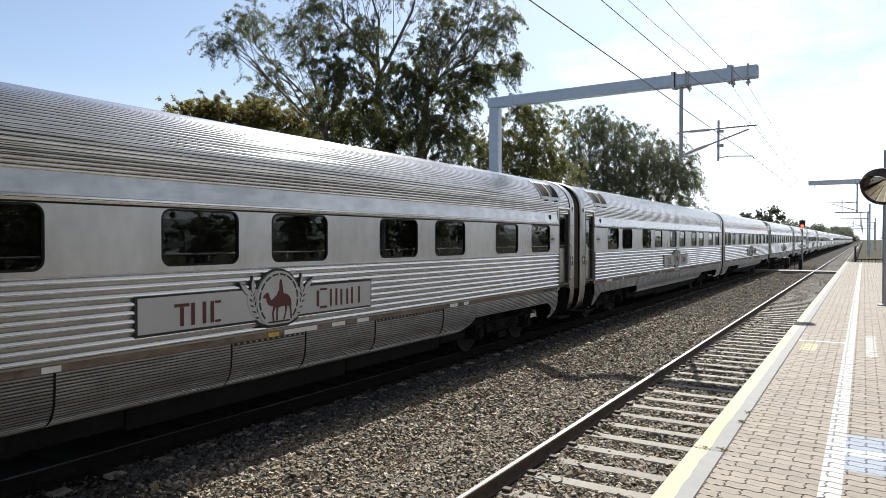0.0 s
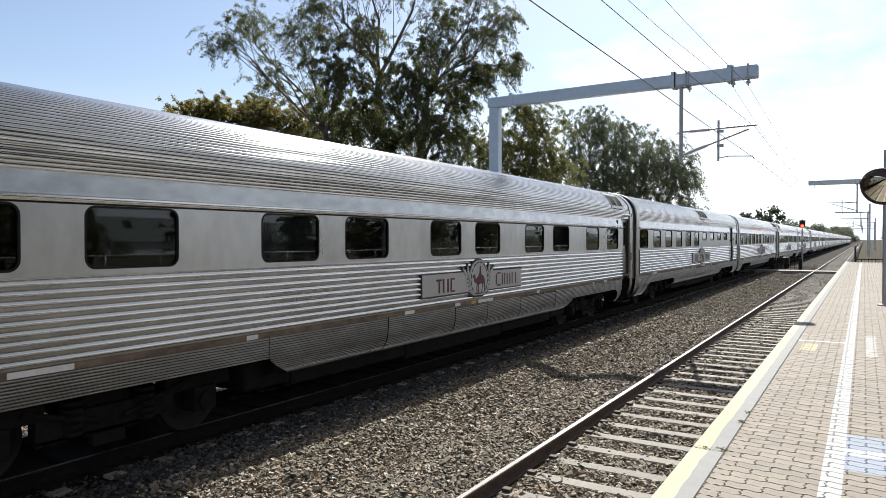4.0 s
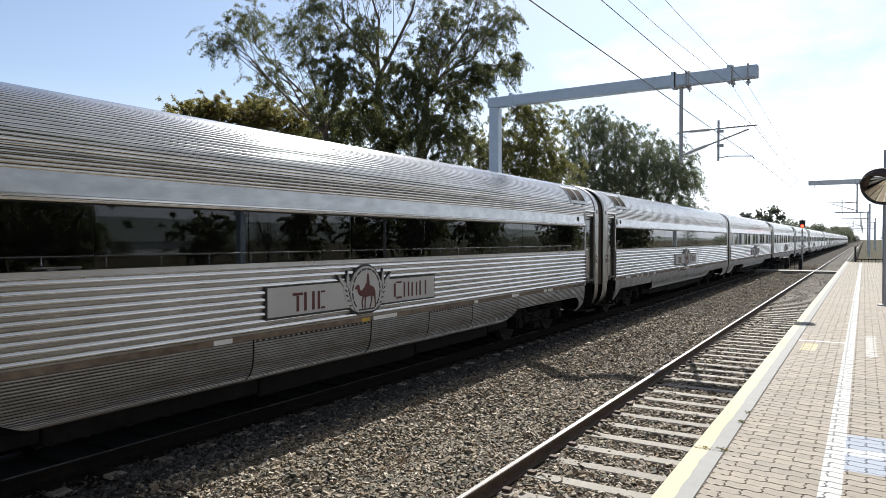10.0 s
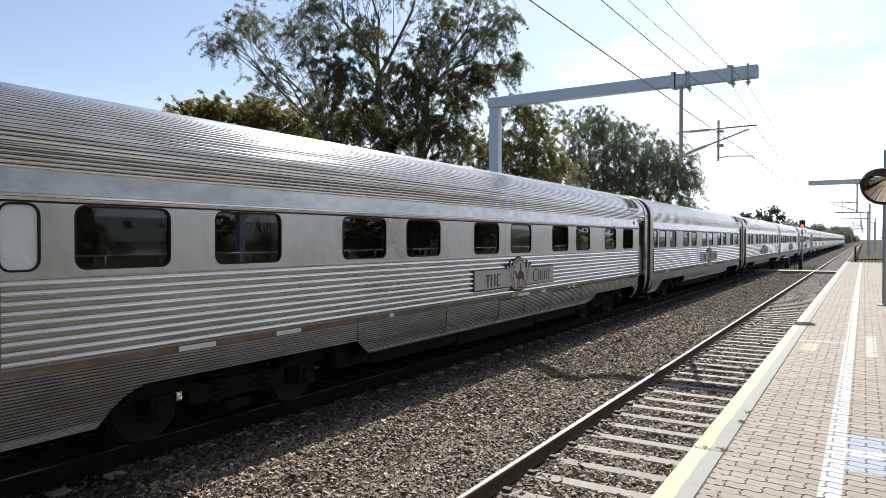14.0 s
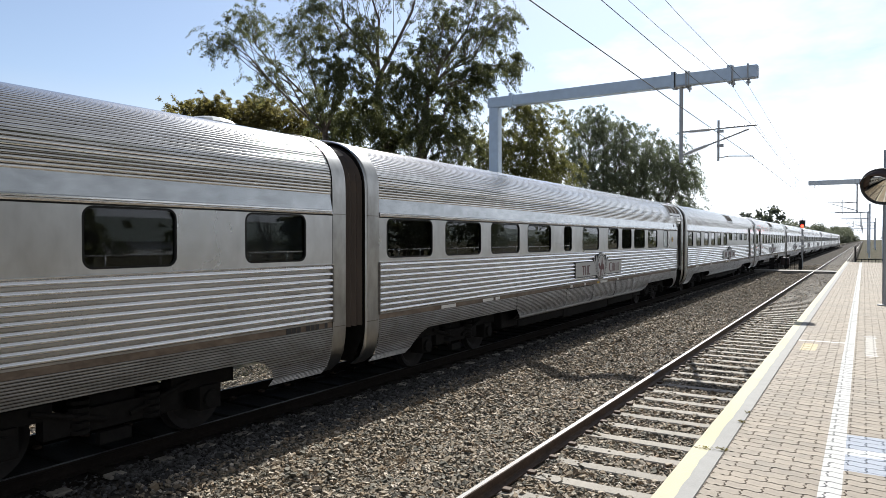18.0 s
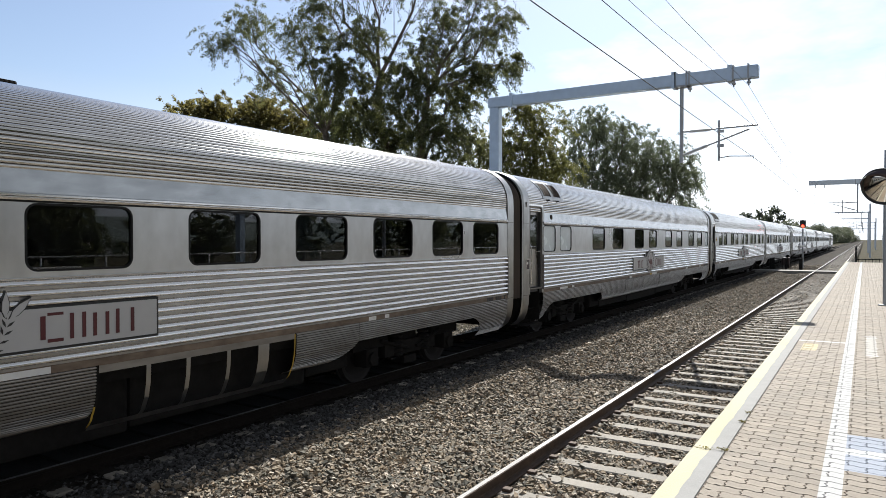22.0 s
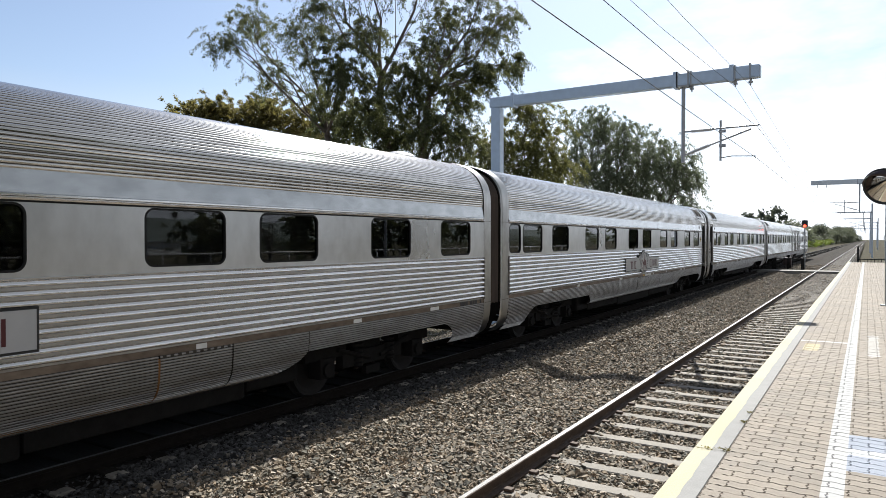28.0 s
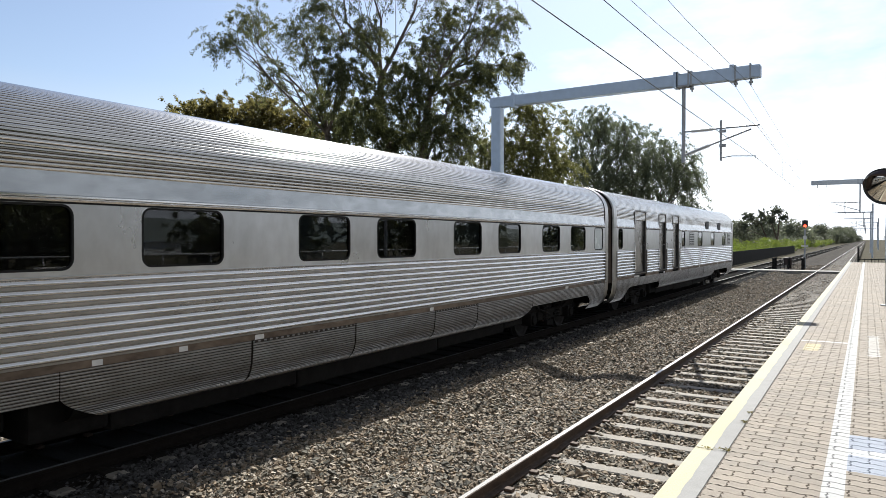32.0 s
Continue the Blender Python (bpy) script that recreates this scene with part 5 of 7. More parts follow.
def add_door(car, r, w, z0=1.36, z1=3.42, steps=True, glazed=True):
    """A recessed end or kitchen door whose rearward edge lies r metres from the rear coupling."""
    mid, h = -r - w / 2, z1 - z0
    frame_ob = put("door_frame", cached(("doorframe", w, h), lambda: ring_mesh("door_frame", w + 0.07, h + 0.06, 0.10, 0.035, -0.14, 0.008, DARK_SILL)), car, (HALF - 0.006, mid, (z0 + z1) / 2))
    put("door_seal", cached(("doorseal", w, h), lambda: ring_mesh("door_seal", w + 0.005, h - 0.01, 0.08, 0.028, -0.12, -0.03, RUBBER)), frame_ob, (0, 0, 0))
    door = put("door", cached(("door", w, h), lambda: slab_mesh("door", w - 0.03, h - 0.04, 0.07, -0.16, -0.085, STEEL_DOOR)), car, (HALF, mid, (z0 + z1) / 2), "satin stainless steel door")
    if glazed:
        ww, wh = w - 0.24, 0.86
        put("door_window", cached(("dwin", ww), lambda: ring_mesh("door_window", ww, wh, 0.09, 0.035, -0.09, -0.072, GASKET)), door, (0, 0, 0.40))
        # black slab added behind the door glass in place of the dim inside
        put("door_recess", cached(("drec", ww), lambda: slab_mesh("door_recess", ww - 0.02, wh - 0.02, 0.08, -0.087, -0.082, RUBBER)), door, (0, 0, 0.40))
        put("door_pane", cached(("dpane", ww), lambda: slab_mesh("door_pane", ww - 0.05, wh - 0.05, 0.07, -0.080, -0.077, GLASS)), door, (0, 0, 0.40))
    put("handle", cached("handle", lambda: tube_path("handle", [(-0.08, 0, 0), (-0.035, 0, 0.0), (-0.035, 0.11, 0.01)], 0.014, CHROME)), door, (0, (w / 2 - 0.1) * (1 if r > L / 2 else -1), -0.10))
    if steps:
        bm_key = ("step", w)

        low = put("step", cached(bm_key, lambda: box_mesh("step", 0.9, 1.50, -w / 2 - 0.02, w / 2 + 0.02, 0.40, 0.425, UNDER)), car, (0, mid, 0), "dark steel foot step below the door")
        put("step_nosing", cached(("nosing", w), lambda: box_mesh("step_nosing", 1.50, 1.53, -w / 2 - 0.03, w / 2 + 0.03, 0.395, 0.455, UNDER)), low)
        put("step", cached(("upstep", w), lambda: box_mesh("step", 0.95, 1.32, -w / 2, w / 2, 0.80, 0.82, UNDER)), car, (0, mid, 0), "dark steel foot step below the door")

        put("step_well", cached(("well", w), lambda: box_mesh("step_well", 0.85, 0.90, -w / 2 - 0.04, w / 2 + 0.04, 0.45, 1.34, UNDER)), car, (0, mid, 0))
        for s in (-1, 1):
            put("well_side", cached("wellside", lambda: box_mesh("well_side", 0.9, 1.45, -0.01, 0.01, 0.5, 1.34, UNDER)), car, (0, mid + s * (w / 2 + 0.02), 0))
    return door


def add_end_fittings(car, r, toward):
    """Grab rail, call box and lamp on the plate beside an end door; toward: +1 when the car's middle lies forward."""
    rail = cached("grab", lambda: tube_path("grab_rail", [(HALF, 0, 1.45), (HALF + 0.045, 0, 1.50), (HALF + 0.045, 0, 2.42), (HALF, 0, 2.47)], 0.015, CHROME))
    put("grab_rail", rail, car, (0, -(r + 0.17 * toward), 0))
    box = put("call_box", cached("callbox", lambda: ring_mesh("call_box", 0.17, 0.27, 0.012, 0.016, -0.02, 0.02, CHROME)), car, (HALF, -(r + 0.03 * toward), 1.98))
    put("call_panel", cached("callpanel", lambda: slab_mesh("call_panel", 0.15, 0.25, 0.01, -0.01, 0.006, MAROON)), box, (0, 0, 0), "dark maroon control panel")
    put("button_plate", cached("callplate", lambda: slab_mesh("button_plate", 0.07, 0.06, 0.01, 0.006, 0.012, WHITE)), box, (0, 0, 0.03))
    put("marker_lamp", cached("marker", lambda: ring_mesh("marker_lamp", 0.07, 0.13, 0.01, 0.022, -0.02, 0.02, DARK_SILL)), car, (HALF - 0.01, -(r - 0.03 * toward), 3.46))


def bogie_frame_mesh():
    bm = bmesh.new()
    for s in (-1, 1):
        x = s * 1.02
        add_box(bm, x - 0.07, x + 0.07, -1.75, -0.75, 0.62, 0.80)
        add_box(bm, x - 0.07, x + 0.07, 0.75, 1.75, 0.62, 0.80)
        add_box(bm, x - 0.08, x + 0.08, -0.85, 0.85, 0.40, 0.66)
        for y in (-1.3, 1.3):
            add_box(bm, x - 0.14, x + 0.14, y - 0.17, y + 0.17, 0.32, 0.64)
            add_tube(bm, (x, y, 0.46), (x + s * 0.19, y, 0.46), 0.12, 0.12, 12)
        for y in (-0.45, 0.45):
            for i in range(5):
                add_tube(bm, (x + s * 0.05, y, 0.40 + i * 0.085), (x + s * 0.05, y, 0.445 + i * 0.085), 0.12, 0.12, 12)
        add_box(bm, x - 0.04, x + 0.06, -0.2, 0.2, 0.2, 0.34)
        add_tube(bm, (x + s * 0.1, -0.15, 0.5), (x + s * 0.1, -1.0, 0.74), 0.035, 0.035, 8)
        add_tube(bm, (x + s * 0.1, 0.15, 0.5), (x + s * 0.1, 1.0, 0.74), 0.035, 0.035, 8)
    add_box(bm, -1.0, 1.0, -0.3, 0.3, 0.5, 0.78)
    add_box(bm, -1.0, 1.0, -1.8, -1.7, 0.62, 0.76)
    add_box(bm, -1.0, 1.0, 1.7, 1.8, 0.62, 0.76)
    me = bpy.data.meshes.new("bogie")
    bm.to_mesh(me)
    bm.free()
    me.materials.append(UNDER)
    return me


def wheel_mesh():
    prof = ((0.06, 0.0), (0.06, 0.10), (0.03, 0.16), (0.015, 0.34), (0.055, 0.40), (0.065, 0.455), (-0.03, 0.462), (-0.04, 0.49), (-0.068, 0.49), (-0.068, 0.40), (-0.03, 0.34), (-0.03, 0.16), (-0.06, 0.1), (-0.06, 0.0))
    n, k = 28, len(prof)
    verts = [(x, r * math.cos(6.28318 * j / n), r * math.sin(6.28318 * j / n)) for j in range(n) for x, r in prof]
    faces = [(j * k + i, j * k + i + 1, ((j + 1) % n) * k + i + 1, ((j + 1) % n) * k + i) for j in range(n) for i in range(k - 1)]
    return mesh("wheel", verts, faces, WHEEL)


def add_bogie(car, r):
    b = put("bogie", cached("bogie", bogie_frame_mesh), car, (0, -r, 0), "black four-wheeled bogie with coil springs")
    for y in (-1.3, 1.3):
        for s in (-1, 1):
            m = Matrix.Translation((s * 0.752, y, 0.462)) @ Matrix.Rotation(0 if s > 0 else math.pi, 4, "Z")
            put("wheel", cached("wheel", wheel_mesh), b, m)
        put("axle", cached("axle", lambda: tube_path("axle", [(-0.8, 0, 0.462), (0.8, 0, 0.462)], 0.08, WHEEL, 10)), b, (0, y, 0))


def patch_mesh(name, a0, a1, width, grow, mat, steps=8):
    """A curved plate that follows the roof from angle a0 to a1."""
    outer, inner = roof_curve(a0, a1, steps, grow), roof_curve(a0, a1, steps, grow - 0.05)
    sec = outer + inner[::-1]
    return extrude_y(name, sec, -width / 2, width / 2, mat, closed=True, caps=True)


def add_hatch(car, r, count):
    """Curved roof-shoulder louvre windows in bright frames; r is the rearward end of the row."""
    for i in range(count):
        y = -(r + 0.32 + i * 0.64)
        h = put("roof_hatch", cached("hatch", lambda: patch_mesh("roof_hatch", 0.20, 0.86, 0.637, 0.016, STEEL_END)), car, (0, y, 0), "bright metal roof hatch frame")
        put("hatch_mesh", cached("hatchmesh", lambda: patch_mesh("hatch_mesh", 0.30, 0.74, 0.40, 0.021, HATCH)), h, (0, 0, 0), "dirty dark mesh screen")
        for s in (-1, 1):
            put("hatch_rim", cached("hatchrim", lambda: patch_mesh("hatch_rim", 0.29, 0.75, 0.022, 0.030, DARK_SILL)), h, (0, s * 0.205, 0))
        put("latch", cached("latch", lambda: box_mesh("latch", 1.525, 1.555, -0.035, 0.035, 3.62, 3.66, UNDER, 0.008)), h, (-0.02, 0, 0.0))


def leaf_mesh(ln):
    """A pointed pale leaf on a slightly larger black ground, pointing along +y."""
    shape = ((0.0, 0.0), (0.3, 0.12), (0.62, 0.115), (1.0, 0.0), (0.62, -0.115), (0.3, -0.12))
    out = [(u * ln * 1.12 - 0.010, w * ln * 1.05 + math.copysign(0.009, w) * (w != 0)) for u, w in shape]
    inn = [(u * ln, w * ln) for u, w in shape]
    verts = [(-0.03, y, z) for y, z in out] + [(0.012, y, z) for y, z in out] + [(0.013, y, z) for y, z in inn] + [(0.022, y, z) for y, z in inn]
    faces = [(k * 6 + j, k * 6 + (j + 1) % 6, k * 6 + 6 + (j + 1) % 6, k * 6 + 6 + j) for k in range(3) for j in range(6)] + [tuple(range(18, 24))]
    me = mesh("leaf", verts, faces, [BLACK, PLATE])
    for i in range(12, 19):
        me.polygons[i].material_index = 1
    return me


def prism(bm, pts, x0, x1):
    a = [bm.verts.new((x0, y, z)) for y, z in pts]
    b = [bm.verts.new((x1, y, z)) for y, z in pts]
    n = len(pts)
    bm.faces.new(b)
    bm.faces.new(a[::-1])
    for i in range(n):
        bm.faces.new((a[i], a[(i + 1) % n], b[(i + 1) % n], b[i]))


def prism_mesh(name, shapes, x0, x1, mat):
    bm = bmesh.new()
    for s in shapes:
        prism(bm, s, x0, x1)
    bmesh.ops.recalc_face_normals(bm, faces=bm.faces[:])
    me = bpy.data.meshes.new(name)
    bm.to_mesh(me)
    bm.free()
    me.materials.append(mat)
    return me


def disc(r, n=40, flat=-1.0):
    pts = [(r * math.cos(6.28318 * i / n), r * math.sin(6.28318 * i / n)) for i in range(n)]
    return [(y, max(z, flat)) for y, z in pts]


def rect(y0, y1, z0, z1):
    return [(y0, z0), (y1, z0), (y1, z1), (y0, z1)]


def add_nameboard(car, r=11.80):
    """Two pale plates with dark red lettering bars, and a round wreathed emblem between them."""
    X = HALF + 0.03
    nb = put("nameboard", cached("nb_back", lambda: prism_mesh("nameboard", [rect(-2.21, -0.2, -0.24, 0.235), rect(0.2, 2.14, -0.235, 0.225), [(y, z + 0.045) for y, z in disc(0.445, 40, -0.39)]], -0.05, 0.0, BLACK)), car, (X, -r, 1.70), "black backing of the nameboard")
    put("name_plate", cached("nb_l", lambda: prism_mesh("name_plate", [rect(-2.18, -0.36, -0.205, 0.215)], 0.0, 0.012, PLATE)), nb, (0, 0, 0), "pale painted plate")
    put("name_plate", cached("nb_r", lambda: prism_mesh("name_plate", [rect(0.36, 2.11, -0.205, 0.2)], 0.0, 0.012, PLATE)), nb, (0, 0, 0), "pale painted plate")
    strokes = ((-1.70, -1.49, 0.075, 0.115), (-1.62, -1.57, -0.16, 0.072), (-1.46, -1.41, -0.16, 0.115), (-1.29, -1.24, -0.16, 0.115), (-1.17, -1.12, -0.16, 0.115), (-1.10, -1.01, -0.16, -0.13), (-1.10, -1.01, 0.085, 0.115),
               (0.79, 0.84, -0.12, 0.12), (0.86, 1.02, -0.155, -0.12), (0.86, 1.02, 0.12, 0.15), (1.09, 1.13, -0.14, 0.13), (1.22, 1.26, -0.14, 0.13), (1.34, 1.38, -0.14, 0.11), (1.48, 1.52, -0.14, 0.11), (1.60, 1.64, -0.14, 0.13), (1.78, 1.82, -0.14, 0.13))
    for q in strokes:
        put("letter_bar", cached(("bar", q), lambda: prism_mesh("letter_bar", [rect(*q)], 0.013, 0.019, RED)), nb, (0, 0, 0))
    em = put("emblem", cached("nb_em", lambda: prism_mesh("emblem", [disc(0.41, 40, -0.345)], 0.0, 0.03, PLATE)), car, (X, -r, 1.745), "round pale emblem plate with a dashed dark ring")

    def dashes():
        shapes = []
        for i in range(16):
            a0 = 6.28318 * (i + 0.1) / 16
            arc = [a0 + 0.314 * k / 4 for k in range(5)]
            if math.sin(arc[2]) < -0.80:
                continue
            shapes.append([(0.375 * math.cos(a), 0.375 * math.sin(a)) for a in arc] + [(0.350 * math.cos(a), 0.350 * math.sin(a)) for a in arc[::-1]])
        shapes.append(rect(-0.21, 0.21, -0.318, -0.296))
        return prism_mesh("emblem_ring", shapes, 0.030, 0.035, BLACK)
    put("emblem_ring", cached("nb_ring", dashes), em, (0, 0, 0))

    def animal():
        body = [(-0.13, -0.02), (-0.10, 0.035), (-0.05, 0.065), (-0.02, 0.12), (0.015, 0.145), (0.03, 0.15), (0.055, 0.14), (0.085, 0.085), (0.14, 0.075), (0.19, 0.045), (0.225, -0.01), (0.235, -0.075),
                (0.20, -0.11), (0.12, -0.09), (0.04, -0.10), (-0.04, -0.11), (-0.10, -0.09)]
        top = [(0.0, 0.13), (0.005, 0.24), (0.02, 0.285), (0.045, 0.285), (0.055, 0.23), (0.08, 0.10)]
        neck = [(-0.10, 0.03), (-0.155, 0.0), (-0.185, 0.05), (-0.20, 0.10), (-0.225, 0.115), (-0.28, 0.085), (-0.305, 0.055), (-0.29, 0.035), (-0.245, 0.04), (-0.235, -0.01), (-0.20, -0.06), (-0.14, -0.085), (-0.09, -0.085)]
        legs = []
        for hip, knee, foot in ((-0.085, -0.125, -0.105), (-0.035, -0.045, -0.045), (0.135, 0.125, 0.085), (0.21, 0.225, 0.235)):
            legs.append([(hip - 0.022, -0.07), (hip + 0.022, -0.07), (knee + 0.011, -0.185), (foot + 0.010, -0.29), (foot - 0.016, -0.29), (knee - 0.010, -0.185)])
        return prism_mesh("emblem_figure", [body, top, neck] + legs, 0.031, 0.037, RED)
    put("emblem_figure", cached("nb_fig", animal), em, (0, 0, 0), "plain dark red shape")

    # a pale wing at each side of the emblem, engraved with slim dark leaves under two tall pale ones
    for s in (-1, 1):
        wing = [(0.20, -0.345), (0.34, -0.30), (0.50, -0.16), (0.575, 0.0), (0.56, 0.10), (0.44, 0.14), (0.36, 0.10), (0.36, -0.10)]
        put("wing_edge", cached(("wing_edge", s), lambda: prism_mesh("wing_edge", [[(s * (y * 1.05 + 0.006), z * 1.05 - 0.012) for y, z in wing[::s]]], -0.05, 0.008, BLACK)), em)
        put("wing", cached(("wing", s), lambda: prism_mesh("wing", [[(s * y, z) for y, z in wing[::s]]], 0.0, 0.018, PLATE)), em)
        slim = []
        for i in range(6):
            f = i / 5
            y, z = 0.29 + 0.19 * math.sin(f * 1.5), -0.30 + 0.37 * f
            for turn, ln in ((-0.75, 0.10), (0.55, 0.10)):
                a = radians(38 + 52 * f) + turn
                c, d = math.cos(a), math.sin(a)
                slim.append([(s * (y + u * ln * c - w * ln * d), z + u * ln * d + w * ln * c) for u, w in ((0.06, 0.0), (0.5, 0.13), (1.0, 0.0), (0.5, -0.13))])
        put("engraved_leaves", cached(("slim", s), lambda: prism_mesh("engraved_leaves", slim, 0.018, 0.021, BLACK)), em, (0, 0, 0), "slim dark engraved leaves")
        for y, z, a, ln in ((0.46, 0.09, 88, 0.25), (0.50, 0.08, 44, 0.27)):
            m = radians(a)
            put("leaf", cached(("leaf", ln), lambda: leaf_mesh(ln)), em, Matrix.Translation((0.0, s * y, z)) @ Matrix.Rotation(m if s > 0 else math.pi - m, 4, "X"))


def word_mesh(text, size, mat):
    cu = bpy.data.curves.new("word", "FONT")
    cu.body, cu.size, cu.extrude, cu.align_x, cu.align_y = text, size, 0.002, "CENTER", "CENTER"
    ob = bpy.data.objects.new("word", cu)
    me = bpy.data.meshes.new_from_object(ob)
    bpy.data.objects.remove(ob)
    me.materials.clear()
    me.materials.append(mat)
    return me


FACE = Matrix(((0, 0, 1, 0), (1, 0, 0, 0), (0, 1, 0, 0), (0, 0, 0, 1)))     # lays flat lettering on a carriage's side
OCHRE = material("ochre_badge_paint", (0.46, 0.31, 0.06), 0.5, 0, 0.1, 8)


def add_badge(car, r, kind):
    z = 2.60
    if kind in ("gold", "gold_plain", "round"):
        mat = {"gold": OCHRE, "gold_plain": PLATE, "round": STEEL_SIDE}[kind]
        w, h = (0.34, 0.22) if kind != "round" else (0.26, 0.26)
        pts = [(w / 2 * math.cos(6.28318 * i / 28), h / 2 * math.sin(6.28318 * i / 28)) for i in range(28)]
        b = put("badge", cached(("badge", kind), lambda: prism_mesh("badge", [pts], 0.0, 0.006, mat)), car, (HALF + 0.001, -r, z), "small oval class badge")
        rim = [(y * 1.06, q * 1.06) for y, q in pts]
        put("badge_rim", cached(("badgerim", kind), lambda: prism_mesh("badge_rim", [rim], -0.002, 0.003, DARK_SILL)), b, (0, 0, 0))
        if kind != "round":
            put("badge_word", cached("w_gold", lambda: word_mesh("GOLD", 0.095, MAROON)), b, Matrix.Translation((0.008, 0, 0)) @ FACE)
    elif kind == "red":
        b = put("badge", cached("badge_red", lambda: prism_mesh("badge", [rect(-0.19, 0.19, -0.22, 0.22)], 0.0, 0.006, PLATE)), car, (HALF + 0.001, -r, z), "square pale class panel")
        put("badge_rim", cached("badge_redrim", lambda: prism_mesh("badge_rim", [rect(-0.2, 0.2, -0.23, 0.23)], -0.002, 0.003, DARK_SILL)), b, (0, 0, 0))
        put("badge_word", cached("w_red", lambda: word_mesh("RED", 0.12, DARK_SILL)), b, Matrix.Translation((0.008, 0, 0.03)) @ FACE)
    elif kind == "panel":
        put("access_panel", cached("panel_p", lambda: ring_mesh("access_panel", 0.36, 0.44, 0.02, 0.012, -0.01, 0.006, DARK_SILL)), car, (HALF, -r, z))
    elif kind == "diamond":
        put("badge_rim", cached("badge_diarim", lambda: prism_mesh("badge_rim", [[(-0.135, 0), (0, -0.21), (0.135, 0), (0, 0.21)]], -0.012, 0.003, DARK_SILL)), car, (HALF + 0.012, -r, z))
        put("badge", cached("badge_dia", lambda: prism_mesh("badge", [[(-0.11, 0), (0, -0.18), (0.11, 0), (0, 0.18)]], 0.0, 0.008, PLATE)), car, (HALF + 0.014, -r, z), "pale diamond class badge")


def bellows_mesh():
    sec = [(1.45, 1.15), (1.45, 3.3)] + [(x * 0.965, 3.43 + (z - 3.45) * 0.95) for x, z in roof_curve(0.15, math.pi - 0.15, 20)] + [(-1.45, 3.3), (-1.45, 1.15)]
    verts, n = [], len(sec)
    ys = [-0.45 + 0.9 * i / 12 for i in range(13)]
    for i, y in enumerate(ys):
        k = 1.0 if i % 2 else 0.965
        verts += [(x * k, y, 2.4 + (z - 2.4) * (1 if i % 2 else 0.985)) for x, z in sec]
    faces = [(i * n + j, i * n + j + 1, (i + 1) * n + j + 1, (i + 1) * n + j) for i in range(12) for j in range(n - 1)]
    return mesh("gangway_bellows", verts, faces, BELLOWS)


def end_cap_mesh():
    sec = [(1.20, 0.46), (1.39, 0.60), (1.475, 0.78), (1.515, 1.0), (HALF + 0.004, 1.25), (HALF + 0.004, 3.30)] + roof_curve(0.0, math.pi, 28, 0.018)
    sec += [(-x, z) for x, z in sec[5::-1]]
    verts, n = [], len(sec)
    for y, g in ((0.0, 0.975), (0.012, 0.994), (0.03, 1.0), (0.045, 1.0), (0.34, 1.0)):
        verts += [(x * g, y, 2.3 + (z - 2.3) * (g * 0.3 + 0.7 if g < 1 else 1)) for x, z in sec]
    faces = [(i * n + j, i * n + j + 1, (i + 1) * n + j + 1, (i + 1) * n + j) for i in range(4) for j in range(n - 1)]
    return mesh("end_frame", verts, faces, STEEL_END, True)


def bulkhead_mesh():
    sec = [(1.16, 0.50), (1.44, 1.0), (1.48, 3.30)] + [(x * 0.96, z - 0.04) for x, z in roof_curve(0.0, math.pi, 24)] + [(-1.48, 3.3), (-1.44, 1.0), (-1.16, 0.5)]
    n = len(sec)
    return mesh("end_wall", [(x, 0, z) for x, z in sec], [tuple(range(n))], UNDER)


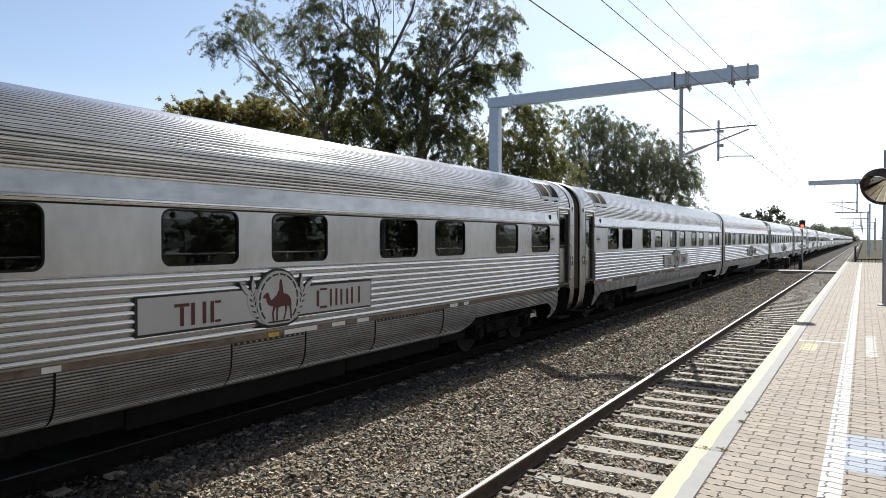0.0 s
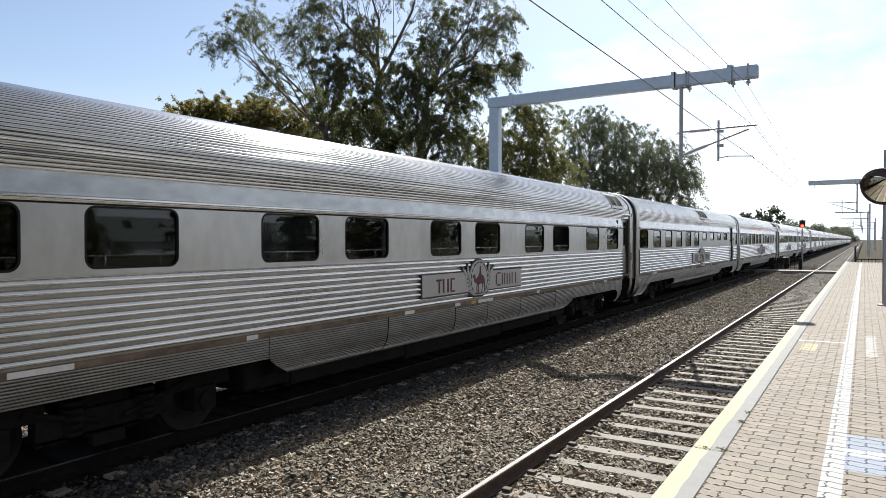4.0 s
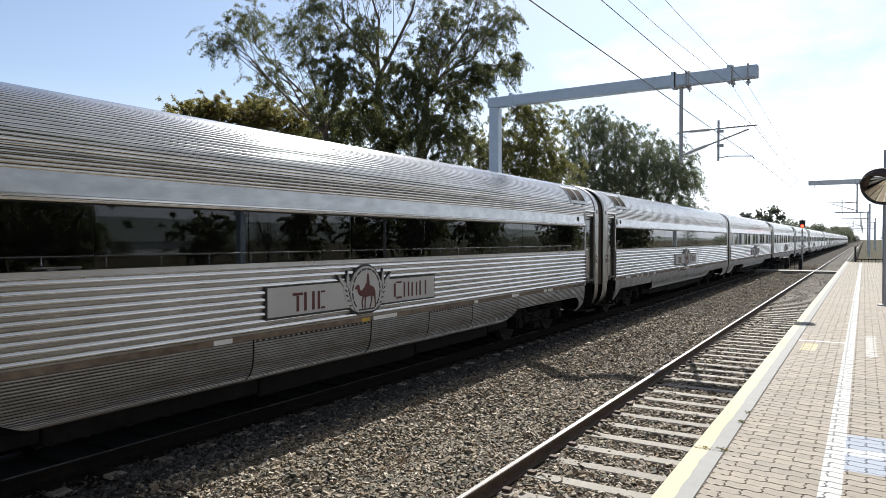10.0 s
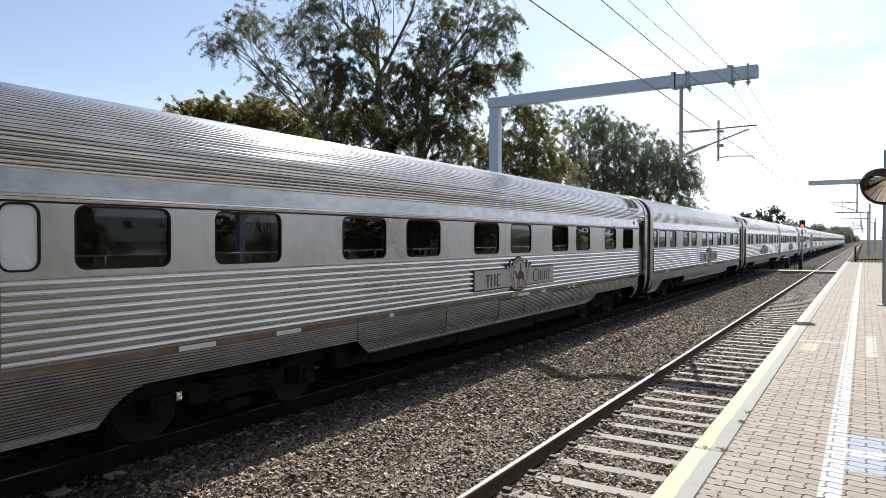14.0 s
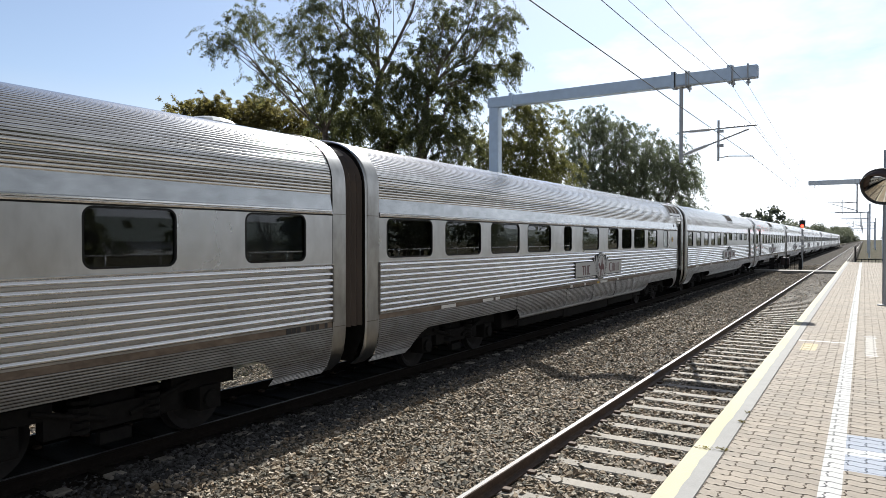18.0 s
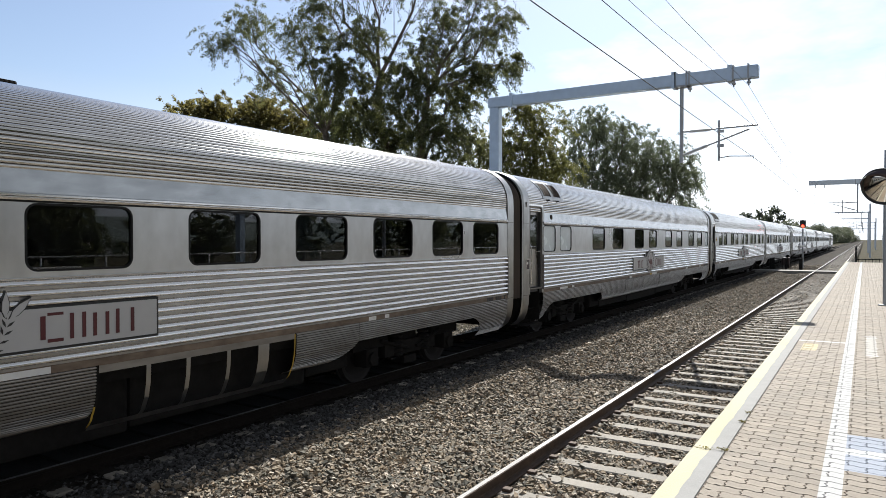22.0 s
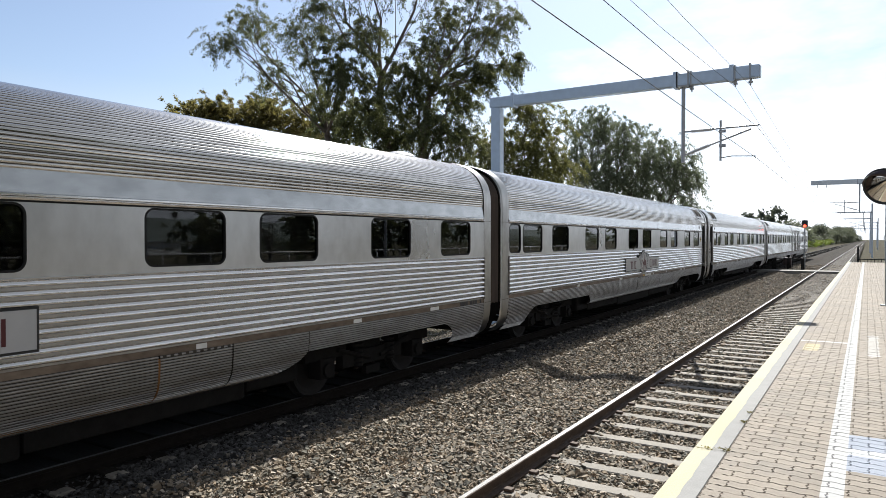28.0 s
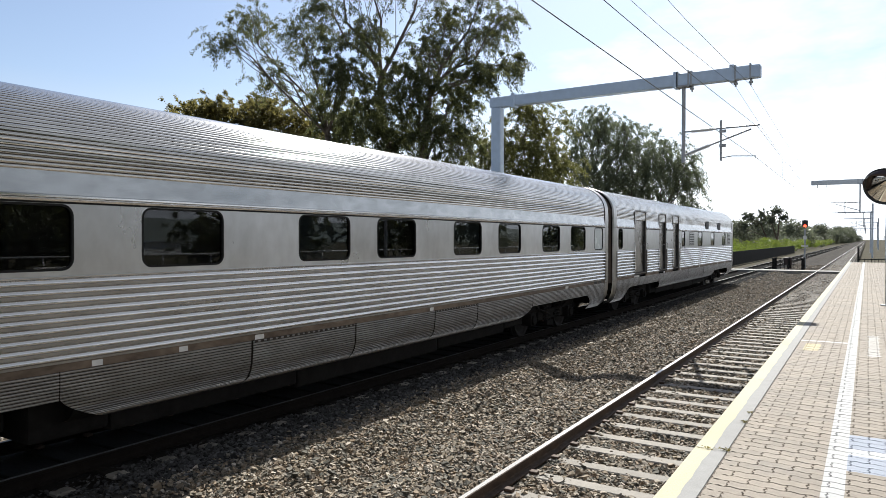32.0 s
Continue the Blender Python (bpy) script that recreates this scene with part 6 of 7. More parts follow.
def carriage(k, lay):
    """Carriage number k of the train. Along its side, places are metres forward of its rear coupling."""
    rng = random.Random(100 + k)
    car = empty("train_carriage", pose(CENTRE, k * L, 0))
    tagged(car, lay["label"], "train carriage", "train carriages")
    e = SHIFT.get(k, 0.0)
    wins = tuple((r - e if 1.9 < r < 22.0 else r, w, z0, z1, fill) for r, w, z0, z1, fill in lay.get("windows", ()))
    doors = tuple((a - e, w) for a, w in lay.get("doors", ()))
    fd, rd = lay.get("front_door"), lay.get("rear_door")
    r0, r1 = (1.46 if rd else 0.60), (L - 1.46 if fd else L - 0.60)
    gaps = [(a - 0.05, a + w + 0.05) for a, w in doors]
    # roof, letterboard and belt
    put("roof", cached("roof", lambda: roof_mesh()), car)
    for a, b in cuts(r0, r1, gaps):
        key = round(b - a, 3)
        at = (0, -b, 0)
        put("letterboard", cached(("lb", key), lambda: extrude_y("letterboard", [(HALF, 3.0), (HALF, 3.07), (HALF - 0.003, 3.10), (HALF - 0.012, 3.2), (HALF - 0.022, 3.31)], 0, b - a, STEEL_BOARD, True)), car, at)
        put("belt_trim", cached(("belt", key), lambda: extrude_y("belt_trim", [(HALF, 2.985), (HALF + 0.02, 2.993), (HALF + 0.026, 3.005), (HALF + 0.012, 3.018), (HALF + 0.006, 3.03), (HALF + 0.024, 3.04), (HALF + 0.024, 3.055), (HALF, 3.068)], 0, b - a, CHROME)), car, at)
        for zz in (2.979, 3.034):
            put("belt_groove", cached(("groove", key), lambda: box_mesh("belt_groove", HALF - 0.01, HALF + 0.008, 0, b - a, -0.006, 0.006, GASKET)), car, (0, -b, zz))
        put("sill_trim", cached(("sillt", key), lambda: extrude_y("sill_trim", [(HALF, 2.19), (HALF + 0.016, 2.196), (HALF + 0.018, 2.212), (HALF, 2.222)], 0, b - a, CHROME)), car, at)
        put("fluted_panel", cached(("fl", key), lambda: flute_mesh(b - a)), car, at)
        put("flute_cap", cached("flcap", lambda: box_mesh("flute_cap", HALF - 0.02, HALF + 0.026, -0.012, 0.012, 1.30, 2.2, DARK_SILL)), car, (0, -b, 0))
        put("flute_cap", CACHE["flcap"], car, (0, -a, 0))
        put("side_sill", cached(("ss", key), lambda: box_mesh("side_sill", HALF - 0.05, HALF - 0.004, 0, b - a, 1.215, 1.298, RUSTY, 0.006)), car, at)
    holes = [(r, r + w, z0, z1) for r, w, z0, z1, fill in wins]
    strip = lay.get("strip")
    if strip:
        holes = [(strip[0], strip[1], 2.27, 2.98)]
    for a, b in cuts(r0, r1, gaps):
        inside = [h for h in holes if h[0] >= a - 0.01 and h[1] <= b + 0.01]
        put("side_panel", side_wall_mesh(a, b, inside), car)
    for r, w, z0, z1, fill in wins:
        if fill == "dark" and rng.random() < 0.16:
            fill = "blind"
        add_window(car, r, w, z0, z1, fill)
    if strip:
        ps = put("panorama_frame", cached(("pano", strip), lambda: box_mesh("panorama_frame", HALF - 0.10, HALF - 0.04, -strip[1], -strip[0], 2.27, 2.98, RUBBER)), car, None, "black band behind the panoramic glazing")
        n = 10
        w = (strip[1] - strip[0]) / n
        for i in range(n):
            put("pane", cached(("ppane", round(w, 3)), lambda: slab_mesh("pane", w - 0.012, 0.70, 0.012, -0.012, 0.0, GLASS)), ps, (HALF + 0.004, -(strip[0] + (i + 0.5) * w), 2.625))
    for a, w in doors:
        for q in (a - 0.1, a + w + 0.1):
            put("grab_rail", cached("grab", lambda: tube_path("grab_rail", [(HALF, 0, 1.45), (HALF + 0.045, 0, 1.50), (HALF + 0.045, 0, 2.42), (HALF, 0, 2.47)], 0.015, CHROME)), car, (0, -q, 0))
        add_door(car, a, w, z1=lay.get("door_top", 3.42), steps=False, glazed=lay.get("glazed", False))
    if rd:
        add_door(car, 0.66, 0.72)
        add_end_fittings(car, 0.46, 1)
    if fd:
        add_door(car, L - 1.38, 0.72)
        add_end_fittings(car, L - 0.46, -1)
    # sheet above the end doors and small plates beside them
    for on, a, b in ((rd, 0.58, 1.47), (fd, L - 1.47, L - 0.58)):
        if on:
            put("door_header", cached(("dh", round(b - a, 3)), lambda: box_mesh("door_header", HALF - 0.09, HALF - 0.005, -(b - a) / 2, (b - a) / 2, 3.445, 3.49, STEEL_ROOF)), car, (0, -(a + b) / 2, 0))
            for q in (a + 0.02, b - 0.03):
                put("door_post", cached("dpost", lambda: box_mesh("door_post", HALF - 0.12, HALF - 0.001, -0.05, 0.05, 1.22, 3.40, STEEL_END)), car, (0, -q, 0))
    # skirts
    low, up = skirt_section(0.46, 0.91), skirt_section(0.91, 1.22)
    full = skirt_section(0.59, 1.22, TUCKED)
    for front in (False, True):
        door_here = fd if front else rd
        s = 1.48 if door_here else 0.60

        def slope(z):
            return 1.72 + 0.62 * (1 - math.sqrt(max(0.0, 1 - ((z - 0.46) / 0.46) ** 2)))
        key = ("end_skirt", front, bool(door_here))
        if front:
            me = cached(key, lambda: ribbed("end_skirt", low, 0.036, 0.011, lambda z: -(L - s), lambda z: -(L - slope(z))))
            me2 = cached(key + ("u",), lambda: ribbed("bogie_skirt", up, 0.036, 0.011, -(L - s), -(L - 6.05)))
        else:
            me = cached(key, lambda: ribbed("end_skirt", low, 0.036, 0.011, lambda z: -slope(z), lambda z: -s))
            me2 = cached(key + ("u",), lambda: ribbed("bogie_skirt", up, 0.036, 0.011, -6.05, -s))
        put("end_skirt", me, car)
        put("bogie_skirt", me2, car)
    seams = lay.get("seams", (6.05, 7.5, 9.2, 10.7, 12.2, 14.6, 17.80))
    grille = lay.get("grille")
    # dark sheet added behind the skirts to close sunlit gaps at the seams
    for a, b in cuts(6.25, 17.6, [grille] if grille else []):
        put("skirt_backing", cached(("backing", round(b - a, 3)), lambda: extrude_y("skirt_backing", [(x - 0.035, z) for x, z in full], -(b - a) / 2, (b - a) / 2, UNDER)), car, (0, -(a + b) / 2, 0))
    for i, (a, b) in enumerate(zip(seams, seams[1:])):
        first, last = i == 0, i == len(seams) - 2
        key = ("skirt_panel", round(b - a, 3), first, last)

        def corner(z, on):
            return 0.62 * max(0.0, (0.93 - z) / 0.34) ** 1.5 * on
        if (a, b) == grille:
            continue
        me = cached(key, lambda: ribbed("skirt_panel", full, 0.036, 0.011, lambda z: -(b - a) / 2 + 0.012 + corner(z, last), lambda z: (b - a) / 2 - 0.012 - corner(z, first)))
        put("skirt_panel", me, car, (rng.uniform(-0.004, 0.006), -(a + b) / 2, 0))
        if not first:
            put("panel_joint", cached("pjoint", lambda: extrude_y("panel_joint", [(x + 0.008, z) for x, z in full], -0.019, 0.019, UNDER)), car, (0, -a, 0))
        if i % 2 and b - a < 2.6:
            put("rivet_row", cached(("rivets", round(b - a, 3)), lambda: rivet_row_mesh(b - a)), car, (0, -(a + b) / 2, 0))
        if lay.get("rusted") == i:
            edge = put("rusted_edge", cached(("rusted", round(b - a, 3)), lambda: extrude_y("rusted_edge", [(x + 0.014, z) for x, z in skirt_section(0.63, 0.68, TUCKED)], -(b - a) / 2, (b - a) / 2, RUST_EDGE)), car, (0, -(a + b) / 2, 0), "orange rusted edge of an access panel")
            for q in (a, b):
                put("rusted_side", cached("rusted_side", lambda: extrude_y("rusted_side", [(x + 0.014, z) for x, z in skirt_section(0.66, 1.18, TUCKED)], -0.016, 0.016, RUST_EDGE)), edge, (0, (a + b) / 2 - q, 0))
    if lay.get("grille"):
        g0, g1 = lay["grille"]
        gr = put("skirt_opening", extrude_y("skirt_opening", [(x - 0.01, z) for x, z in skirt_section(1.13, 1.22)], -g1, -g0, STEEL_SKIRT), car, None, "open framed bay in the skirt")
        put("bottom_rail", extrude_y("bottom_rail", skirt_section(0.46, 0.53), -g1, -g0, STEEL_SKIRT), gr)
        for q, wd in ((9.92, 0.06), (9.37, 0.06), (8.74, 0.06), (8.13, 0.2)):
            put("bay_post", cached(("bay", wd), lambda: extrude_y("bay_post", [(x - 0.015, z) for x, z in skirt_section(0.46, 1.22)], -wd / 2, wd / 2, STEEL_END)), gr, (0, -q, 0))
        for q in (g0, g1):
            put("bay_edge", cached("bayedge", lambda: extrude_y("bay_edge", [(x - 0.01, z) for x, z in skirt_section(0.5, 1.2)], -0.012, 0.012, YELLOW_PLATE)), gr, (0, -q, 0), "worn orange edge strip")
    # tags and small marks
    for i in range(7):
        r = rng.uniform(2.5, L - 2.5)
        wdt = rng.choice((0.12, 0.16, 0.2, 0.3))
        put("data_plate", cached(("plate", wdt), lambda: prism_mesh("data_plate", [rect(-wdt / 2, wdt / 2, -0.032, 0.032)], 0, 0.006, WHITE)), car, (HALF - 0.003, -r, 1.255), "small white data plate")
    put("data_plate", CACHE.get(("plate", 0.55)) or cached(("plate", 0.55), lambda: prism_mesh("data_plate", [rect(-0.275, 0.275, -0.032, 0.032)], 0, 0.006, WHITE)), car, (HALF - 0.003, -(L - 2.9), 1.255), "small white data plate")
    if lay.get("board", True):
        put("data_plate", cached("plate_e", lambda: prism_mesh("data_plate", [rect(-0.34, 0.34, -0.034, 0.034)], 0, 0.008, WHITE)), car, (HALF - 0.002, -11.4, 1.255), "white data plate under the emblem")
        put("data_plate", cached("plate_y", lambda: prism_mesh("data_plate", [rect(-0.1, 0.1, -0.03, 0.03)], 0, 0.008, YELLOW_PLATE)), car, (HALF - 0.002, -11.95, 1.25), "small yellow tag")
    for i, wdt in enumerate((0.10, 0.08, 0.08, 0.0, 0.08, 0.08, 0.08, 0.0, 0.06)):
        if wdt:
            put("number_bar", cached(("numbar", wdt), lambda: prism_mesh("number_bar", [rect(-wdt / 2, wdt / 2, -0.04, 0.04)], 0, 0.005, BLACK)), car, (HALF - 0.004, (-1.6 if rd else -0.75) - 0.1 * (8 - i), 1.258))
    if "letter" in lay:
        pl = put("letter_plate", cached("ltp", lambda: prism_mesh("letter_plate", [rect(-0.085, 0.085, -0.1, 0.1)], 0, 0.012, STEEL_END)), car, (HALF, -22.22, 3.18))
        put("plate_letter", cached(("lt", lay["letter"]), lambda: word_mesh(lay["letter"], 0.17, BLACK)), pl, Matrix.Translation((0.014, 0, 0)) @ FACE)
    # ends
    cap = cached("cap", end_cap_mesh)
    put("end_frame", cap, car, Matrix.Translation((0, -0.26, 0)) @ Matrix.Rotation(math.pi, 4, "Z"))
    put("end_frame", cap, car, (0, -(L - 0.26), 0))
    for y in (-0.42, -(L - 0.42)):
        for z in (1.215, 3.0):
            put("seam_strip", cached("seam", lambda: box_mesh("seam_strip", HALF - 0.01, HALF + 0.0065, -0.15, 0.15, -0.006, 0.006, DARK_SILL)), car, (0, y, z))
    bh = cached("bulk", bulkhead_mesh)
    put("end_wall", bh, car, (0, -0.29, 0))
    put("end_wall", bh, car, (0, -(L - 0.29), 0))
    put("gangway_bellows", cached("bellows", bellows_mesh), car, (0, 0, 0), "dark brown folded gangway bellows") if not lay.get("tail") else None
    put("coupler", cached("coupler", lambda: box_mesh("coupler", -0.14, 0.14, -0.6, 0.6, 0.78, 1.02, UNDER, 0.03)), car)
    # far side, dark box standing in for the unlit interior, underframe
    far = [(-x, z) for x, z in flute_section()[0]]
    put("far_side", cached("farside", lambda: extrude_y("far_side", [(-HALF + 0.02, 3.31), (-HALF, 3.0), (-HALF, 2.2)] + far + [(-x, z) for x, z in full], -(L - 0.6), -0.6, STEEL_SIDE)), car)
    put("lining", cached("lining", lambda: box_mesh("lining", -1.42, 1.40, -(L - 0.5), -0.5, 1.25, 3.32, LINING)), car)
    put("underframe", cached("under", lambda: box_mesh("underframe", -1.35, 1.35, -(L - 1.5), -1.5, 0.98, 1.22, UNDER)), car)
    # unseen boxes butted end to end, added to block sunlit ground below the car
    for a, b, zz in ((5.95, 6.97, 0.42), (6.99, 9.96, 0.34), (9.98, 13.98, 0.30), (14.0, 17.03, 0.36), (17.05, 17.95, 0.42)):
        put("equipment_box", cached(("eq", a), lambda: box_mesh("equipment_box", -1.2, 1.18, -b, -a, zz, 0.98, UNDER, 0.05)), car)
    add_bogie(car, 3.95)
    add_bogie(car, L - 3.95)
    # roof and side extras
    for r, w, z0, z1 in lay.get("louvres", ()):
        lv = put("louvre", cached(("louvre", w, z1 - z0), lambda: ring_mesh("louvre", w, z1 - z0, 0.05, 0.04, -0.02, 0.02, STEEL_END)), car, (HALF, -r - w / 2, (z0 + z1) / 2))
        put("louvre_back", cached(("louvreb", w, z1 - z0), lambda: slab_mesh("louvre_back", w - 0.06, z1 - z0 - 0.06, 0.03, 0.0, 0.004, RUBBER)), lv)
        for i in range(7):
            put("louvre_slat", cached(("slat", w), lambda: box_mesh("louvre_slat", 0.004, 0.02, -w / 2 + 0.04, w / 2 - 0.04, -0.018, 0.018, STEEL_SIDE)), lv, (0, 0, (z1 - z0 - 0.16) * (i / 6 - 0.5)))
    for r, w in lay.get("upper", ()):
        up = put("upper_window", cached(("upw", w), lambda: ring_mesh("upper_window", w, 0.40, 0.05, 0.035, -0.06, 0.016, GASKET)), car, (HALF - 0.004, -r - w / 2, 3.33))
        put("pane", cached(("upp", w), lambda: slab_mesh("pane", w - 0.05, 0.35, 0.03, -0.02, 0.006, RUBBER)), up, (0, 0, 0), "black glass")
    for r, n in lay.get("hatches", ()):
        add_hatch(car, r - e * (3 < r < 20), n)
    for r in lay.get("pods", ()):
        bm = bmesh.new()
        bmesh.ops.create_uvsphere(bm, u_segments=18, v_segments=9, radius=1.0, matrix=Matrix.Translation((0, -r, 4.37)) @ Matrix.Diagonal((0.38, 0.42, 0.13, 1)))
        part("roof_pod", bm, GALV_GREY, car, "low grey roof antenna dome")
    for r in lay.get("vents", ()):
        put("roof_vent", cached("rvent", lambda: box_mesh("roof_vent", -0.16, 0.16, -0.16, 0.16, 4.30, 4.41, UNDER, 0.03)), car, (0.3, -r, -0.01), "small dark roof ventilator")
    for r, kind in lay.get("badges", ()):
        add_badge(car, r, kind)
    if fd or rd:
        rr = 2.02 if rd else L - 2.02
        put("round_port", cached("port", lambda: slab_mesh("round_port", 0.13, 0.13, 0.064, -0.01, 0.010, HATCH)), car, (HALF - 0.012, -rr, 3.19), "small dark round port")
    if lay.get("board", True):
        add_nameboard(car, lay.get("board_at", 11.80) - e)
    return car


def W(rs, w=1.15, z0=2.285, z1=2.957, fill="dark"):
    return tuple((r, w, z0, z1, fill) for r in rs)


REAR_DOOR = (1.95, 3.90, 6.45, 8.22, 10.72, 12.48, 15.0, 16.78, 19.28, 21.10)
FRONT_DOOR = (1.20, 3.28, 5.75, 7.50, 9.97, 11.72, 14.22, 15.98, 18.48, 20.05)
CLOSE = (2.05, 4.08, 6.55, 8.13, 10.63, 12.24, 14.73, 16.33, 18.86, 20.51)
BUDGET = (2.48, 4.45, 6.90, 8.86, 11.38, 13.26, 15.80, 17.76)
LUX = "stainless steel sleeping carriage fluted below its dark windows"


def layouts():
    rear = dict(windows=W(REAR_DOOR) + W((22.60,), 0.60), rear_door=True, hatches=((1.25, 2),), label=LUX, seams=(6.05, 7.4, 9.6, 11.3, 12.7, 15.0, 17.80), vents=(0.9,))
    pale = dict(rear, windows=W(REAR_DOOR) + W((22.60,), 0.60, fill="pale"), label="stainless steel sleeping carriage with one frosted pale end window")
    front = dict(windows=W(FRONT_DOOR), front_door=True, hatches=((L - 2.82, 2),), label="stainless steel sleeping carriage with dark windows and a front door", seams=(6.05, 7.5, 8.6, 11.0, 13.4, 17.80), pods=(1.7,), vents=(L - 2.2,))
    budget = dict(windows=W(BUDGET) + W((20.69, 21.85), 0.83) + W((0.80,), 0.78, fill="pale"), front_door=True, hatches=((L - 2.82, 2),), board=False, vents=(L - 2.4, L - 1.0),
                  label="plain stainless steel seating carriage fluted below its dark windows", seams=(6.05, 8.9, 10.6, 13.0, 15.2, 17.80))
    diner = dict(windows=W((12.41, 14.28, 16.16, 18.05, 19.98, 21.9)) + W((4.26, 6.31, 8.41, 10.47), 1.13, 2.56) + W((0.60,), 0.56), doors=((2.46, 0.84),), hatches=((10.0, 3),),
                 label="stainless steel dining carriage with high kitchen windows and a side door", badges=((2.02, "gold"),), seams=(6.05, 7.8, 9.4, 11.0, 13.2, 17.80), glazed=False)
    lounge = dict(windows=W((12.27, 14.16, 16.09, 17.99, 19.94, 21.86), 1.46) + W((8.80, 10.31), 1.13) + W((5.20, 6.98), 1.44) + W((3.45,), 0.86), rear_door=True, hatches=((0.78, 3),),
                  label="stainless steel lounge carriage with wide dark windows", badges=((1.78, "diamond"),), seams=(6.05, 8.0, 10.5, 12.0, 14.0, 17.80))
    club = dict(windows=W((15.67, 17.61, 19.55, 21.5), 1.46) + W((14.17,), 0.57) + W((11.83,), 1.44) + W((8.33, 9.84), 1.1) + W((4.76, 6.60), 1.38) + W((3.06,), 0.70, fill="pale"), rear_door=True,
                hatches=((0.78, 3),), label="stainless steel club carriage with wide windows and one pale window", badges=((2.3, "gold"),), seams=(6.05, 8.2, 10.2, 12.4, 14.6, 17.80))
    pan_f = dict(strip=(0.70, 22.36), front_door=True, hatches=((L - 2.82, 2),), label="stainless steel carriage with an unbroken band of dark panoramic windows", seams=(6.05, 8.0, 9.8, 11.6, 13.2, 15.2, 17.80))
    pan_r = dict(strip=(1.50, 23.15), rear_door=True, hatches=((1.25, 2),), label="stainless steel carriage with an unbroken band of dark panoramic windows", seams=(6.05, 8.3, 10.0, 11.8, 14.4, 17.80))
    crew = dict(windows=W((1.07, 2.95, 4.80, 6.65, 8.50, 10.42, 12.44, 14.55, 16.5, 18.4)) + W((22.0,), 1.14), doors=((20.77, 0.86),), hatches=((12.1, 3),), pods=(18.25, 16.58, 14.97), vents=(11.6, 11.0), grille=(7.53, 10.56),
                label="stainless steel dining carriage with roof hatches and open skirt grilles", seams=(6.05, 7.53, 10.56, 13.2, 15.5, 17.80), glazed=True)
    tail = dict(windows=W((22.61,), 0.45) + W((13.24,), 0.66) + W((9.39, 2.81), 1.12) + W((6.21,), 1.03), doors=((19.72, 1.44), (16.72, 1.06), (14.48, 1.0)), board=False, tail=True, door_top=3.62,
                louvres=((11.34, 1.09, 2.30, 2.96), (1.30, 0.85, 2.30, 2.96)), upper=((7.86, 0.66), (4.53, 0.66)),
                label="stainless steel baggage van at the tail with tall side doors", seams=(6.05, 9.0, 12.5, 17.80), vents=(3.0, 5.0, 7.0))
    late = W(BUDGET) + W((0.80,), 0.78, fill="pale")
    plan = [dict(rear, board_at=11.8), dict(front, badges=((22.03, "gold_plain"),)), dict(rear, badges=((1.7, "gold"),), board_at=11.82), rear, dict(diner, board_at=11.83, doors=((2.25, 0.80),)), dict(lounge, board_at=12.1),
            dict(pan_f, badges=((22.0, "diamond"),), board_at=12.1, letter="E"), dict(pan_r, board_at=12.0), dict(pan_f, board_at=11.85, letter="G"), dict(pale, board_at=11.96, windows=W(CLOSE) + W((22.55,), 0.66, fill="pale")), dict(pale, board_at=11.5, windows=W(REAR_DOOR) + W((22.86,), 0.38, fill="pale")), rear, dict(front, hatches=((L - 2.6, 2),)), dict(club, board_at=11.74), dict(diner, board_at=11.55),
            dict(crew, board_at=12.25), dict(budget, board=True, board_at=12.5, windows=W(BUDGET) + W((20.69, 21.85), 0.83, fill="pale") + W((0.64,), 0.78, fill="pale")),
            dict(front, board_at=11.9, badges=((22.1, "gold"),)), dict(pale, board_at=11.9), dict(front, board_at=12.0, rusted=2), dict(rear, board_at=11.85, badges=((1.8, "gold"),)), dict(budget, badges=((19.79, "red"),), windows=W(BUDGET) + W((0.80,), 0.78) + W((20.25, 21.41), 0.83)),
            dict(budget, badges=((20.0, "panel"),), windows=late + W((21.41,), 0.83) + W((20.25,), 0.83, fill="pale")), tail]
    plan[0]["badges"] = ((1.9, "gold_plain"),)
    return plan


def travel(t):
    """How far the train has come by t seconds."""
    u = t / 16
    return 5.018 + 261.508 * u + 5.8925 * u ** 2 - 4.2269 * u ** 3 + 0.56485 * u ** 4

# ---- build ----
build_ground()
build_ballast()
build_track("near_track", NEAR, 1.60, "railway track with worn rails and pale concrete sleepers beside the platform", (2.45, 0.25), SLEEPER)
build_track("far_track", CENTRE, 1.435, "railway track on concrete sleepers under the train", (2.45, 0.25), SHADE_SLEEPER)
platform = build_platform()
WEEDS = ((-1.02, 5.40, 14, 0.10), (-0.90, 5.42, 26, 0.05), (-0.89, 6.35, 22, 0.04), (-0.90, 6.72, 12, 0.03))
build_weeds()
build_mirror_post()
build_gantries()
build_wires()
build_signal()
build_crossing()
build_trees()
build_behind_platform()
TRAIN = [carriage(i + 1, lay) for i, lay in enumerate(layouts())]
build_pavers(platform)


# small unevenness of the train's run, in metres ahead of its mean course
UNEVEN = ((0, 0.08), (1, -0.06), (2, 0.0), (3, 0.17), (4, 0.18), (5, 0.18), (6, 0.18), (7, 0.08), (8, 0.16), (9, 0.15), (10, 0.15), (11, 0.22), (12, 0.16), (13, 0.15), (14, 0.03), (15, 0.03), (16, 0.04),
          (17, 0.06), (18, -0.16), (19, 0.10), (20, 0.0), (21, 0.0), (22, 0.07), (23, 0.03), (24, 0.08), (25, 0.08), (26, 0.09), (27, 0.09), (28, 0.11), (29, 0.18), (30, 0.28), (31, 0.18), (32, 0.15))


